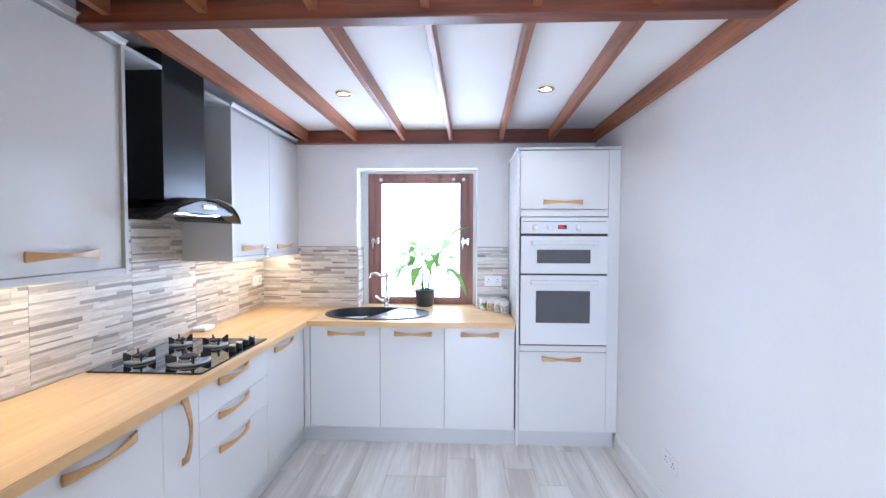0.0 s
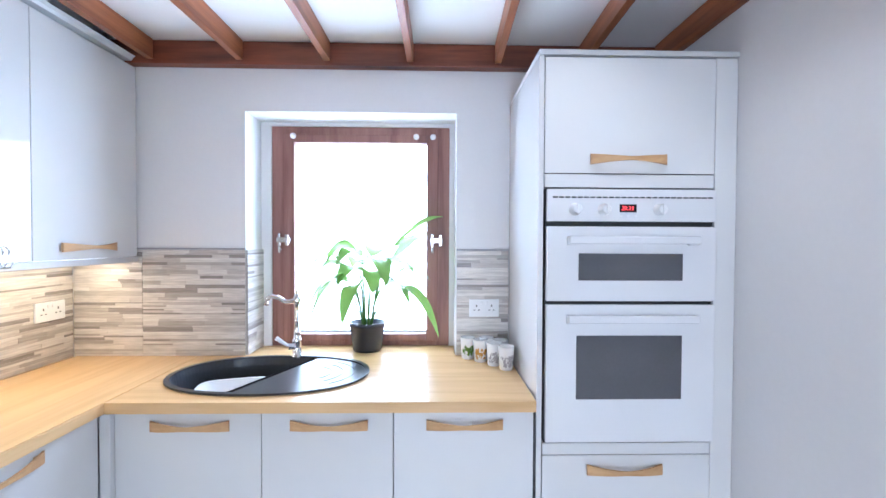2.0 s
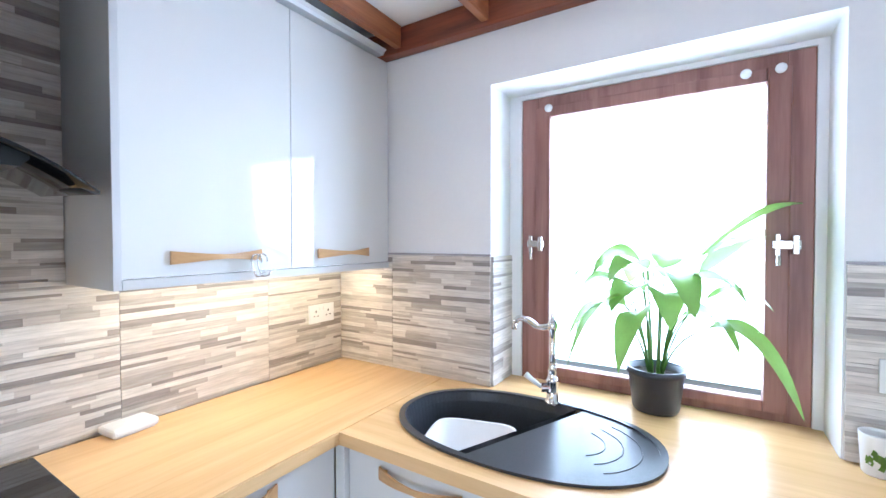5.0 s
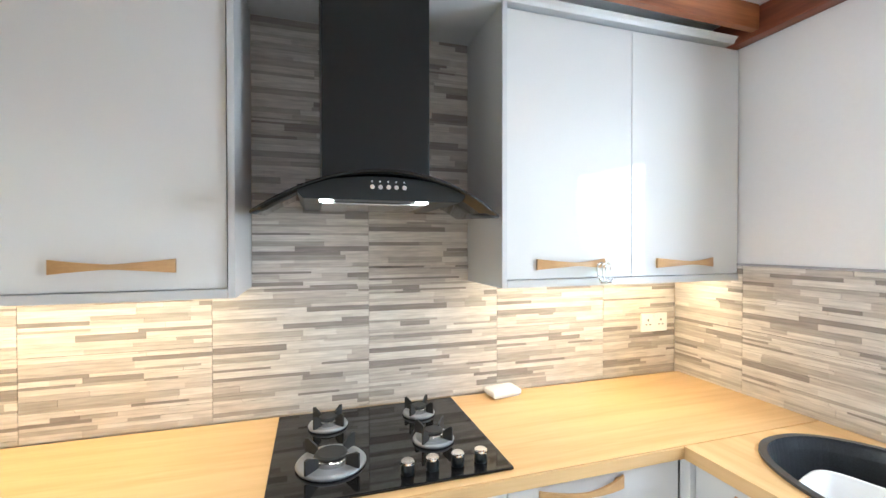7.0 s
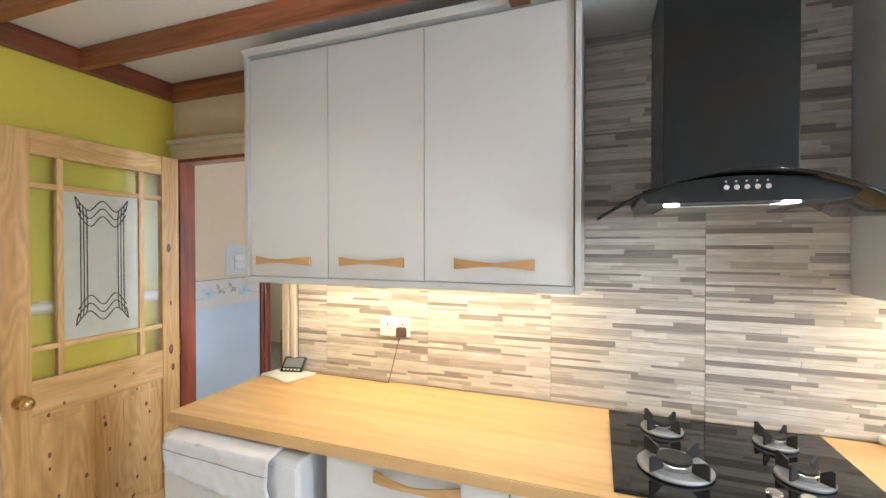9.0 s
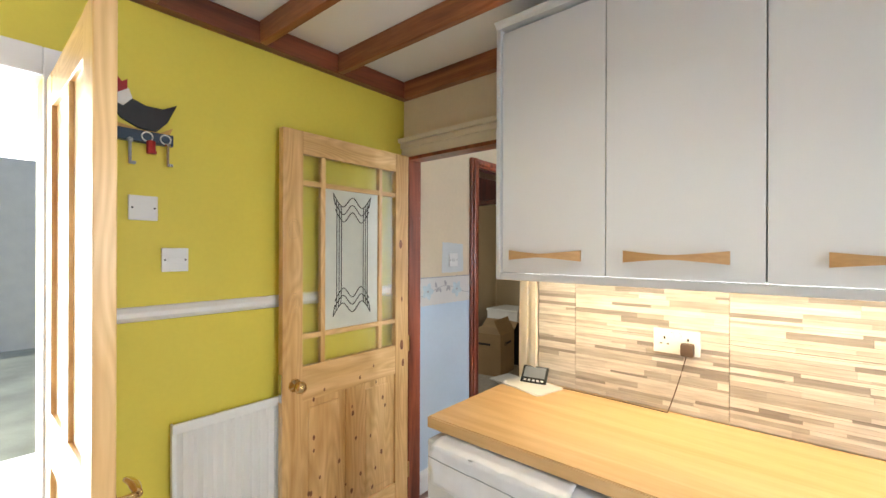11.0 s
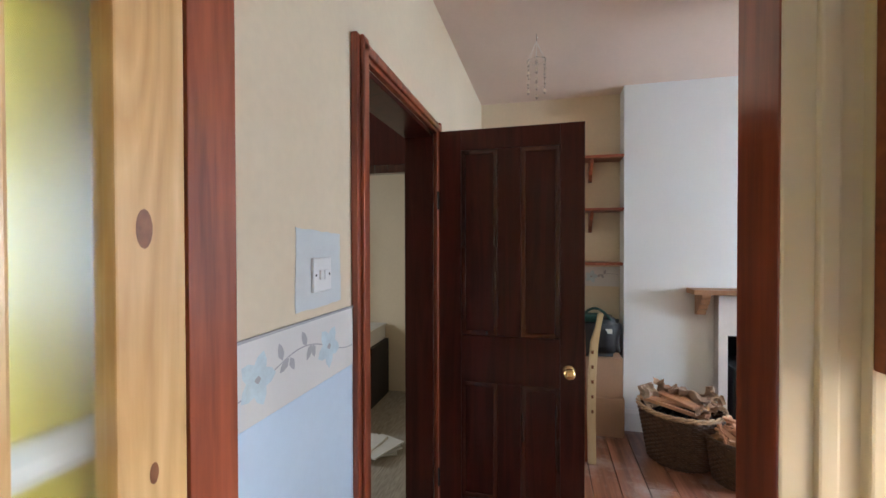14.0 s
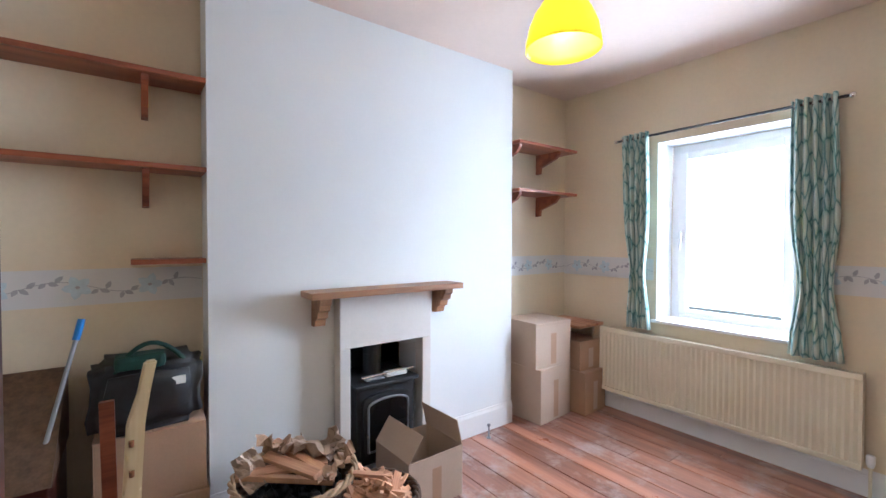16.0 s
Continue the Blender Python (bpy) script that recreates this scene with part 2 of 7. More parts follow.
M_plastic = mat("white_plastic", (0.80, 0.80, 0.80), 0.3, var=0.03, scale=10)
M_sink = mat("black_granite_sink", (0.035, 0.037, 0.042), 0.3, var=0.3, scale=250, bump=0.1, bscale=400)
M_leaf = mat("leaf_green", (0.15, 0.27, 0.055), 0.3, var=0.3, scale=9)
lnt = M_leaf.node_tree
ltr, lmx = lnt.nodes.new("ShaderNodeBsdfTranslucent"), lnt.nodes.new("ShaderNodeMixShader")
ltr.inputs[0].default_value = (0.24, 0.38, 0.08, 1)
lmx.inputs[0].default_value = 0.35
lnt.links.new(lnt.nodes["Principled BSDF"].outputs[0], lmx.inputs[1])
lnt.links.new(ltr.outputs[0], lmx.inputs[2])
lnt.links.new(lmx.outputs[0], lnt.nodes["Material Output"].inputs[0])
M_pot = mat("dark_plastic_pot", (0.03, 0.035, 0.05), 0.35, var=0.15, scale=8)
M_soil = mat("potting_soil", (0.03, 0.02, 0.014), 0.95, var=0.6, scale=90, bump=1, bscale=120)
M_rad = mat("radiator_enamel", (0.78, 0.77, 0.74), 0.3, var=0.03, scale=4)
M_radcream = mat("cream_radiator_enamel", (0.72, 0.65, 0.49), 0.35, var=0.05, scale=4)
M_card = mat("brown_cardboard", (0.40, 0.25, 0.155), 0.8, var=0.1, scale=5, bump=0.1, bscale=80)
M_cardold = mat("old_cardboard", (0.36, 0.24, 0.12), 0.8, var=0.14, scale=4, bump=0.1, bscale=80)
M_cardpale = mat("pale_cardboard", (0.48, 0.36, 0.27), 0.75, var=0.06, scale=5, bump=0.1, bscale=80)
M_paper = mat("white_paper", (0.76, 0.74, 0.70), 0.8, var=0.05, scale=9)
M_wicker = mat("dark_wicker", (0.10, 0.055, 0.03), 0.6, var=0.45, scale=30, bump=0.5, bscale=90)
M_wickerpale = mat("pale_wicker", (0.42, 0.28, 0.16), 0.6, var=0.4, scale=30, bump=0.5, bscale=90)
M_kindle = wood("split_kindling", (0.26, 0.10, 0.05), (0.58, 0.33, 0.19), 0.7, 0, 12, 0.4, island=0.3)
M_coal = mat("coal", (0.012, 0.012, 0.013), 0.4, var=0.5, scale=40, bump=0.8, bscale=60)
M_stone = mat("limewashed_stone", (0.70, 0.66, 0.62), 0.8, var=0.06, scale=6, bump=0.3, bscale=60)
M_soot = mat("sooty_brick", (0.02, 0.018, 0.017), 0.9, var=0.5, scale=12, bump=0.6, bscale=40)
M_towel = mat("white_cotton", (0.78, 0.78, 0.80), 0.95, var=0.05, scale=20, bump=0.5, bscale=300)
M_glass = glass("clear_glass")
M_obscure = glass("obscure_glass", (0.95, 0.96, 0.92), 0.25)
M_frost = mat("etched_white_glass", (0.66, 0.68, 0.60), 0.35, var=0.05, scale=14)
M_lead = mat("lead_came", (0.06, 0.055, 0.045), 0.45, 0.6, var=0.2, scale=60)
M_led = glow("lamp_white", (1, 0.95, 0.85), 14)
M_ledred = glow("red_display", (1, 0.05, 0.05), 3)
M_yshade = mat("yellow_shade", (0.90, 0.66, 0.02), 0.25, var=0.03, scale=6)
ynt = M_yshade.node_tree
ytr, ymx = ynt.nodes.new("ShaderNodeBsdfTranslucent"), ynt.nodes.new("ShaderNodeMixShader")
ytr.inputs[0].default_value = (0.95, 0.78, 0.02, 1)
ymx.inputs[0].default_value = 0.5
ynt.links.new(ynt.nodes["Principled BSDF"].outputs[0], ymx.inputs[1])
ynt.links.new(ytr.outputs[0], ymx.inputs[2])
ynt.links.new(ymx.outputs[0], ynt.nodes["Material Output"].inputs[0])
M_blackcloth = mat("black_nylon", (0.014, 0.014, 0.016), 0.55, var=0.3, scale=25, bump=0.4, bscale=90)
M_greencloth = mat("dark_green_cloth", (0.01, 0.05, 0.035), 0.7, var=0.3, scale=25)
M_bluepl = mat("blue_plastic", (0.03, 0.22, 0.62), 0.35, var=0.05, scale=9)
M_greymetal = mat("grey_tube", (0.32, 0.33, 0.35), 0.4, 0.5, var=0.1, scale=20)
M_border = mat("border_paper", (0.70, 0.68, 0.66), 0.8, var=0.04, scale=5)
M_motif = mat("border_grey_leaf", (0.40, 0.39, 0.41), 0.8, var=0.15, scale=20)
M_motifb = mat("border_blue_flower", (0.56, 0.65, 0.69), 0.8, var=0.15, scale=20)
M_carpet = mat("rough_matting", (0.36, 0.32, 0.26), 0.95, var=0.35, scale=40, bump=0.8, bscale=90, stretch=(0.3, 3, 1))
M_ground = mat("garden_ground", (0.30, 0.30, 0.24), 0.95, var=0.4, scale=1.5)
M_red = mat("red_paint", (0.36, 0.016, 0.016), 0.4, var=0.1, scale=20)
M_navy = mat("navy_paint", (0.012, 0.03, 0.06), 0.45, var=0.2, scale=30)
M_ochre = mat("ochre_paint", (0.55, 0.30, 0.06), 0.45, var=0.15, scale=30)
M_flexbrown = mat("brown_plastic", (0.10, 0.065, 0.045), 0.4, var=0.1, scale=20)
M_pink = mat("pink_cloth", (0.75, 0.22, 0.26), 0.8, var=0.15, scale=20)

# ---- geometry helpers ----


def mesh(name, bm, material, smooth=False):
    me = bpy.data.meshes.new(name)
    bm.to_mesh(me)
    bm.free()
    for m in (material if isinstance(material, (list, tuple)) else [material]):
        me.materials.append(m)
    if smooth:
        for p in me.polygons:
            p.use_smooth = True
    return me


def part(name, bm, material, parent=None, label="", smooth=False):
    o = new(name, mesh(name, bm, material, smooth))
    o.parent = parent
    if label:
        tagged(o, label)
    return o


def thing(name, m, label, category, group="", kind=""):
    o = new(name)
    o.matrix_world = m
    o.empty_display_size = 0.1
    return tagged(o, label, category, group, kind)


def solid(name, bm, material, label, category="", kind="structure", m=None, smooth=False):
    o = part(name, bm, material, None, "", smooth)
    if m is not None:
        o.matrix_world = m
    return tagged(o, label, category or name.split("_")[0], "", kind)


def box(x0, x1, y0, y1, z0, z1, bev=0.0, bm=None, seg=2):
    bm = bm or bmesh.new()
    g = bmesh.ops.create_cube(bm, size=1)
    vs = g["verts"]
    bmesh.ops.scale(bm, vec=(x1 - x0, y1 - y0, z1 - z0), verts=vs)
    bmesh.ops.translate(bm, vec=((x0 + x1) / 2, (y0 + y1) / 2, (z0 + z1) / 2), verts=vs)
    if bev:
        es = list({e for v in vs for e in v.link_edges})
        bmesh.ops.bevel(bm, geom=es, offset=bev, segments=seg, affect='EDGES', profile=0.6)
    return bm


def cyl(r0, r1, z0, z1, n=24, bm=None, at=(0, 0), cap=True):
    bm = bm or bmesh.new()
    bmesh.ops.create_cone(bm, cap_ends=cap, segments=n, radius1=r0, radius2=r1, depth=z1 - z0,
                          matrix=Matrix.Translation((at[0], at[1], (z0 + z1) / 2)))
    return bm


def rod(a, b, r, n=10, bm=None, r2=None):
    bm = bm or bmesh.new()
    a, b = Vector(a), Vector(b)
    d = b - a
    m = Matrix.Translation((a + b) / 2) @ d.to_track_quat("Z", "Y").to_matrix().to_4x4()
    bmesh.ops.create_cone(bm, cap_ends=True, segments=n, radius1=r, radius2=r if r2 is None else r2, depth=d.length, matrix=m)
    return bm


def lathe(profile, n=32, bm=None, at=(0, 0, 0)):
    """Revolve (r, z) pairs round z."""
    bm = bm or bmesh.new()
    rings = []
    for r, z in profile:
        if r < 1e-5:
            rings.append([bm.verts.new((at[0], at[1], at[2] + z))])
        else:
            rings.append([bm.verts.new((at[0] + r * math.cos(2 * math.pi * i / n), at[1] + r * math.sin(2 * math.pi * i / n), at[2] + z)) for i in range(n)])
    for a, b in zip(rings, rings[1:]):
        for i in range(n):
            j = (i + 1) % n
            vs = [a[i % len(a)], a[j % len(a)], b[j % len(b)], b[i % len(b)]]
            u = []
            for v in vs:
                if v not in u:
                    u.append(v)
            if len(u) > 2:
                bm.faces.new(u)
    return bm


def tube(pts, r, n=10, bm=None):
    """A round tube along a chain of points."""
    bm = bm or bmesh.new()
    pts = [Vector(p) for p in pts]
    rad = r if isinstance(r, (list, tuple)) else [r] * len(pts)
    rings = []
    up = Vector((0.13, 0.21, 0.97))
    for i, p in enumerate(pts):
        d = (pts[min(i + 1, len(pts) - 1)] - pts[max(i - 1, 0)]).normalized()
        u = d.cross(up if abs(d.dot(up)) < 0.97 else Vector((1, 0, 0))).normalized()
        w = d.cross(u)
        rings.append([bm.verts.new(p + rad[i] * (math.cos(2 * math.pi * k / n) * u + math.sin(2 * math.pi * k / n) * w)) for k in range(n)])
    for a, b in zip(rings, rings[1:]):
        for k in range(n):
            bm.faces.new([a[k], a[(k + 1) % n], b[(k + 1) % n], b[k]])
    bm.faces.new(rings[0][::-1])
    bm.faces.new(rings[-1])
    return bm


def prism(poly, z0, z1, bm=None, axis='z'):
    """Extrude a flat outline. axis z: (x, y); axis x: (y, z); axis y: (x, z)."""
    bm = bm or bmesh.new()
    f = {'z': lambda a, b, c: (a, b, c), 'x': lambda a, b, c: (c, a, b), 'y': lambda a, b, c: (a, c, b)}[axis]
    lo = [bm.verts.new(f(a, b, z0)) for a, b in poly]
    hi = [bm.verts.new(f(a, b, z1)) for a, b in poly]
    n = len(poly)
    for i in range(n):
        bm.faces.new([lo[i], lo[(i + 1) % n], hi[(i + 1) % n], hi[i]])
    bm.faces.new(lo[::-1])
    bm.faces.new(hi)
    bmesh.ops.recalc_face_normals(bm, faces=bm.faces[:])
    return bm


def arc_pts(a, b, c, n=10):
    """Points along a quadratic curve."""
    a, b, c = Vector(a), Vector(b), Vector(c)
    return [(1 - t) ** 2 * a + 2 * t * (1 - t) * b + t * t * c for t in [i / n for i in range(n + 1)]]


WEST = lambda y, z, x: pose(x, y, z, 0, 0, 90)      # local -y faces east, local x runs north
NORTH = lambda x, z, y: pose(x, y, z)               # local -y faces south

# ---- structure ----
XW, XE, YN, YS = -1.73, 1.125, 3.63, -0.455          # kitchen faces
LE, LW, LN, LS = -1.805, -5.0, 3.70, -0.47            # living room faces
KC, LC = 2.42, 2.74                                  # ceiling heights
O = 0.3


def wall_x(name, x0, x1, y0, y1, z1, holes, m, label, z0=0.0):
    """Wall that runs along y between x0 and x1, with (ya, yb, za, zb) holes."""
    bm = bmesh.new()
    y = y0
    for ya, yb, za, zb in sorted(holes):
        box(x0, x1, y, ya, z0, z1, bm=bm)
        if za > z0:
            box(x0, x1, ya, yb, z0, za, bm=bm)
        if zb < z1:
            box(x0, x1, ya, yb, zb, z1, bm=bm)
        y = yb
    box(x0, x1, y, y1, z0, z1, bm=bm)
    return solid(name, bm, m, label)


def wall_y(name, y0, y1, x0, x1, z1, holes, m, label, z0=0.0):
    bm = bmesh.new()
    x = x0
    for xa, xb, za, zb in sorted(holes):
        box(x, xa, y0, y1, z0, z1, bm=bm)
        if za > z0:
            box(xa, xb, y0, y1, z0, za, bm=bm)
        if zb < z1:
            box(xa, xb, y0, y1, zb, z1, bm=bm)
        x = xb
    box(x, x1, y0, y1, z0, z1, bm=bm)
    return solid(name, bm, m, label)


WX0, WX1, WZ0, WZ1 = -0.895, 0.139, 0.895, 2.103     # kitchen window opening
VX0, VX1, VZ0, VZ1 = -4.13, -3.27, 0.79, 2.19        # living window opening
DY0, DY1, DZ = -0.41, 0.335, 2.0                     # doorway between the rooms
CX0, CX1, CZ = -3.32, -2.46, 2.058                    # cupboard doorway
BX0, BX1, BZ = -0.22, 0.56, 2.0                      # back doorway

wall_y("wall_kitchen_north", YN, YN + 0.42, -1.785, XE + O, 2.9, [(WX0, WX1, WZ0, WZ1)], M_white, "white plastered kitchen wall with a deep window")
wall_x("wall_kitchen_east", XE, XE + O, YS - O, YN, 2.9, [], M_white, "plain white plastered kitchen wall")
wall_y("wall_kitchen_south", YS - 0.15, YS, -1.785, XE, 2.9, [(BX0, BX1, 0, BZ)], M_yellow, "yellow painted kitchen wall with a doorway")
wall_x("wall_kitchen_west", -1.785, XW, YS, YN, 2.9, [(DY0 - 0.012, DY1 + 0.012, 0, DZ + 0.012)], M_cream, "cream kitchen wall with a doorway")
wall_x("wall_living_east", LE, -1.785, LS - 0.13, LN + 0.35, 2.9, [(DY0 - 0.012, DY1 + 0.012, 0, DZ + 0.012)], M_cream, "cream living room wall with a doorway")
wall_y("wall_living_south", LS - 0.15, LS, LW - O, LE, 2.9, [(CX0, CX1, 0, CZ)], M_cream, "cream living room wall with a cupboard doorway")
wall_y("wall_living_north", LN, LN + 0.35, LW - O, LE, 2.9, [(VX0, VX1, VZ0, VZ1)], M_cream, "aged cream living room wall with a window")
solid("ceiling_kitchen", box(XW - 0.05, XE + O, YS - 0.15, YN + 0.4, KC, KC + 0.1), M_ceil, "white ceiling boards between timber joists")
solid("ceiling_living", box(LW - O, LE + 0.02, LS - 0.15, LN + 0.3, LC, LC + 0.1), M_lr_ceil, "aged pinkish cream plaster ceiling")

# chimney breast with the fire opening
BR, B0, B1 = -4.80, 0.70, 2.785
F0, F1, FZ = 1.40, 1.893, 0.805
bm = box(LW - 0.01, BR, B0, F0, 0, LC)
box(LW - 0.01, BR, F1, B1, 0, LC, bm=bm)
box(LW - 0.01, BR, F0, F1, FZ, LC, bm=bm)
solid("wall_chimney_breast", bm, M_breast, "white painted chimney breast above a small fireplace")
bm = box(LW - 0.45, LW - 0.40, F0 - 0.1, F1 + 0.1, 0, 1.0)
box(LW - 0.45, LW - 0.01, F0 - 0.05, F0 - 0.002, 0, 1.0, bm=bm)
box(LW - 0.45, LW - 0.01, F1 + 0.002, F1 + 0.05, 0, 1.0, bm=bm)
box(LW - 0.45, LW - 0.01, F0 - 0.05, F1 + 0.05, 0.95, 1.0, bm=bm)
solid("trim_fire_recess", bm, M_soot, "sooty black fireplace recess", "fireplace")
wall_x("wall_living_west", LW - O, LW, LS, LN, 2.9, [(F0 - 0.002, F1 + 0.002, 0, 0.95)], M_cream, "aged cream alcove wall beside a chimney breast")
# lower part of the living room's south wall is pale blue
solid("trim_blue_dado", box(CX1 + 0.05, LE - 0.001, LS, LS + 0.003, 0.1, 1.13), M_blue, "pale blue paint on the lower wall", "wall")

# store room behind the living room; its window is unseen, assumed for the light
bm = box(-5.3, -5.2, -3.2, -0.62, 0, 2.5)
box(-2.4, -2.3, -3.2, -0.62, 0, 2.5, bm=bm)
box(-5.2, -4.73, -2.22, -2.12, 0, 2.5, bm=bm)
solid("wall_cupboard", bm, M_cream, "stained cream plaster inside the cupboard")
wall_y("wall_cupboard_south", -3.3, -3.2, -5.3, -2.3, 2.5, [(-3.72, -2.88, 0.9, 2.1)], M_cream, "cream store room wall with an assumed unseen window")
solid("ceiling_cupboard", box(-5.3, -2.3, -3.3, -0.62, 2.5, 2.55), M_white, "dull white store room ceiling")
solid("trim_cupboard_beam", box(-4.05, -4.0, -3.19, -0.625, 2.045, 2.498, 0.004), M_darkdoor, "dark boarded bulkhead inside the cupboard", "beam")
solid("trim_cupboard_strip", box(-4.06, -3.985, -3.19, -0.625, 1.985, 2.043, 0.006), M_moulding, "dark moulded rail under the bulkhead", "rail")
solid("trim_cupboard_post", box(-4.73, -4.66, -2.22, -2.10, 0, 1.64, 0.004), M_darkdoor, "dark timber post at the end of a plaster wall", "post")
solid("floor_cupboard", box(-5.3, -2.3, -3.3, -0.62, -0.1, 0.004), M_carpet, "ribbed woven matting on the cupboard floor")

# made-up unseen porch beyond the back doorway; closes the view, lets in fill light
bm = box(-1.0, -0.9, -2.4, YS - 0.152, 0, 2.3)
box(1.3, 1.4, -2.4, YS - 0.152, 0, 2.3, bm=bm)
box(-1.0, 1.4, -2.4, YS - 0.152, 2.3, 2.4, bm=bm)
solid("wall_porch", bm, M_white, "unseen white porch walls added outside the back doorway")
wall_y("wall_porch_south", -2.5, -2.4, -1.0, 1.4, 2.4, [(-0.75, 1.15, 0.1, 2.1)], M_white, "unseen white porch wall added with a wide opening for fill light")
pw = thing("window_3", pose(0, -2.46, 0), "white frame added in the unseen porch opening", "window", kind="structure")
for x in (-0.75, 0.16, 1.09):
    part("frame_post", box(x, x + 0.06, 0, 0.05, 0.1, 2.1, 0.004), M_trim, pw)
for z in (0.1, 2.04):
    for x in (-0.69, 0.22):
        part("frame_rail", box(x, x + 0.85 + (0.02 if x > 0 else 0), 0, 0.05, z, z + 0.06, 0.004), M_trim, pw)
solid("ground", box(-60, 60, -60, 60, -0.3, -0.12), M_ground, "garden ground outside the house", "ground")
solid("floor_porch", box(-0.9, 1.3, -2.4, YS - 0.151, -0.1, 0), M_stone, "pale stone floor added in the unseen porch")

# kitchen floor bed and boards come last; beams now
JZ = 2.325
for xs_, xb_, xn_ in ((-1.257, -1.28, -1.312), (-0.878, -0.923, -0.893), (-0.487, -0.521, -0.482), (-0.09, -0.124, -0.087), (0.30, 0.265, 0.333), (0.70, 0.668, 0.742)):
    for (xa, ya), (xc, yc) in (((xs_, YS + 0.052), (xb_, 1.533)), ((xb_, 1.602), (xn_, YN - 0.057))):
        ln_ = math.hypot(xc - xa, yc - ya)
        solid("trim_joist", box(-0.0155, 0.0155, 0, ln_, 0, KC - JZ - 0.002, 0.003), M_beam, "stained softwood ceiling joist", "joist", m=pose(xa, ya, JZ, 0, 0, math.degrees(math.atan2(xa - xc, yc - ya))))
solid("trim_wall_plate_east", box(XE - 0.034, XE - 0.001, YS + 0.05, YN - 0.06, JZ - 0.01, KC - 0.002, 0.003), M_beam, "stained timber wall plate", "beam")
solid("trim_wall_plate_west", box(XW + 0.001, XW + 0.045, YS + 0.05, 0.40, JZ, KC - 0.002, 0.003), M_beam, "stained timber wall plate", "beam")
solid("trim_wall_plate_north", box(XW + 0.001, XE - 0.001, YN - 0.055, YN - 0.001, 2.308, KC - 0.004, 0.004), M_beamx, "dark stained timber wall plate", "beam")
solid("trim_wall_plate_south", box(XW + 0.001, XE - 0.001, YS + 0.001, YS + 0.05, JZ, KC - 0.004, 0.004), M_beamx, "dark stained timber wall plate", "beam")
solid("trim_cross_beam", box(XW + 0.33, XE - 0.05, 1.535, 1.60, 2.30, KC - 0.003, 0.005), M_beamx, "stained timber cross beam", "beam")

# skirtings and rails
def skirt_along_y(x, y0, y1, out, h=0.115, m=M_trim, label="white painted skirting board"):
    t = 0.016 * out
    bm_ = prism([(x, 0.0), (x + t, 0.0), (x + t, h - 0.03), (x + t * 0.55, h - 0.012), (x + t * 0.4, h), (x, h)], y0, y1, axis='y')
    return solid("baseboard", bm_, m, label, "skirting")


def skirt_along_x(y, x0, x1, out, h=0.115, m=M_trim, label="white painted skirting board"):
    t = 0.016 * out
    bm_ = prism([(y, 0.0), (y + t, 0.0), (y + t, h - 0.03), (y + t * 0.55, h - 0.012), (y + t * 0.4, h), (y, h)], x0, x1, axis='x')
    return solid("baseboard", bm_, m, label, "skirting")


skirt_along_y(XE, YS, 3.05, -1)
skirt_along_x(YS, -1.66, -0.32, 1)
skirt_along_y(BR, F1 + 0.07, B1, 1, 0.17)
skirt_along_y(BR, B0, F0 - 0.07, 1, 0.17)
skirt_along_x(LS + 0.003, CX1 + 0.08, LE - 0.002, 1, 0.13)
skirt_along_x(LN, LW + 0.02, LE - 0.02, -1, 0.15)
solid("trim_dado_rail", prism([(YS, 1.224), (YS + 0.012, 1.228), (YS + 0.022, 1.242), (YS + 0.022, 1.258), (YS + 0.010, 1.274), (YS, 1.277)], XW + 0.05, BX0 - 0.1, axis='x'), M_trim, "white painted dado rail", "rail")


def border(name, x0, x1, y, z0, z1, flip, label):
    """Wallpaper border on a wall along x with leaves and flowers."""
    root = solid(name, box(x0, x1, min(y, y + 0.002 * flip), max(y, y + 0.002 * flip), z0, z1), M_border, label, "wallpaper border")
    rnd = random.Random(5)
    n = max(2, int((x1 - x0) / 0.085))
    zc, hh = (z0 + z1) / 2, (z1 - z0) / 2
    lf, fl, st_ = bmesh.new(), bmesh.new(), bmesh.new()
    wave = lambda u: zc + hh * 0.32 * math.sin(u * 13.0 + x0)
    q = int((x1 - x0) / 0.015)
    us = [x0 + 0.004 + (x1 - x0 - 0.008) * i / q for i in range(q + 1)]
    for ua, ub in zip(us, us[1:]):
        st_.faces.new([st_.verts.new((u, y + 0.0022 * flip, wave(u) + e)) for u, e in ((ua, -0.0016), (ub, -0.0016), (ub, 0.0016), (ua, 0.0016))])
    for i in range(n):
        cx = x0 + (i + 0.5) * (x1 - x0) / n
        cz = wave(cx)
        a = rnd.uniform(0, 6.3)
        if min(cx - x0, x1 - cx) < 0.05:
            continue
        if i % 3 == 1:
            for k in range(5):
                petal(fl, cx, y + (0.0024 + 0.0001 * k) * flip, zc, a + k * 1.257, hh * 0.68, hh * 0.25)
            petal(lf, cx - 0.01, y + 0.0031 * flip, zc, 0.0, 0.02, 0.008)
        else:
            for e in (-1, 1):
                petal(lf, cx + 0.012 * e, y + (0.0026 + 0.0001 * e) * flip, cz, e * rnd.uniform(0.6, 1.3) + (0 if e > 0 else 0.3), hh * 0.5, hh * 0.13)
            petal(lf, cx - 0.015, y + 0.0029 * flip, cz, rnd.uniform(3.6, 4.6), hh * 0.42, hh * 0.12)
    part("stem_print", st_, M_motif, root)
    part("leaf_print", lf, M_motif, root)
    part("flower_print", fl, M_motifb, root)
    return root


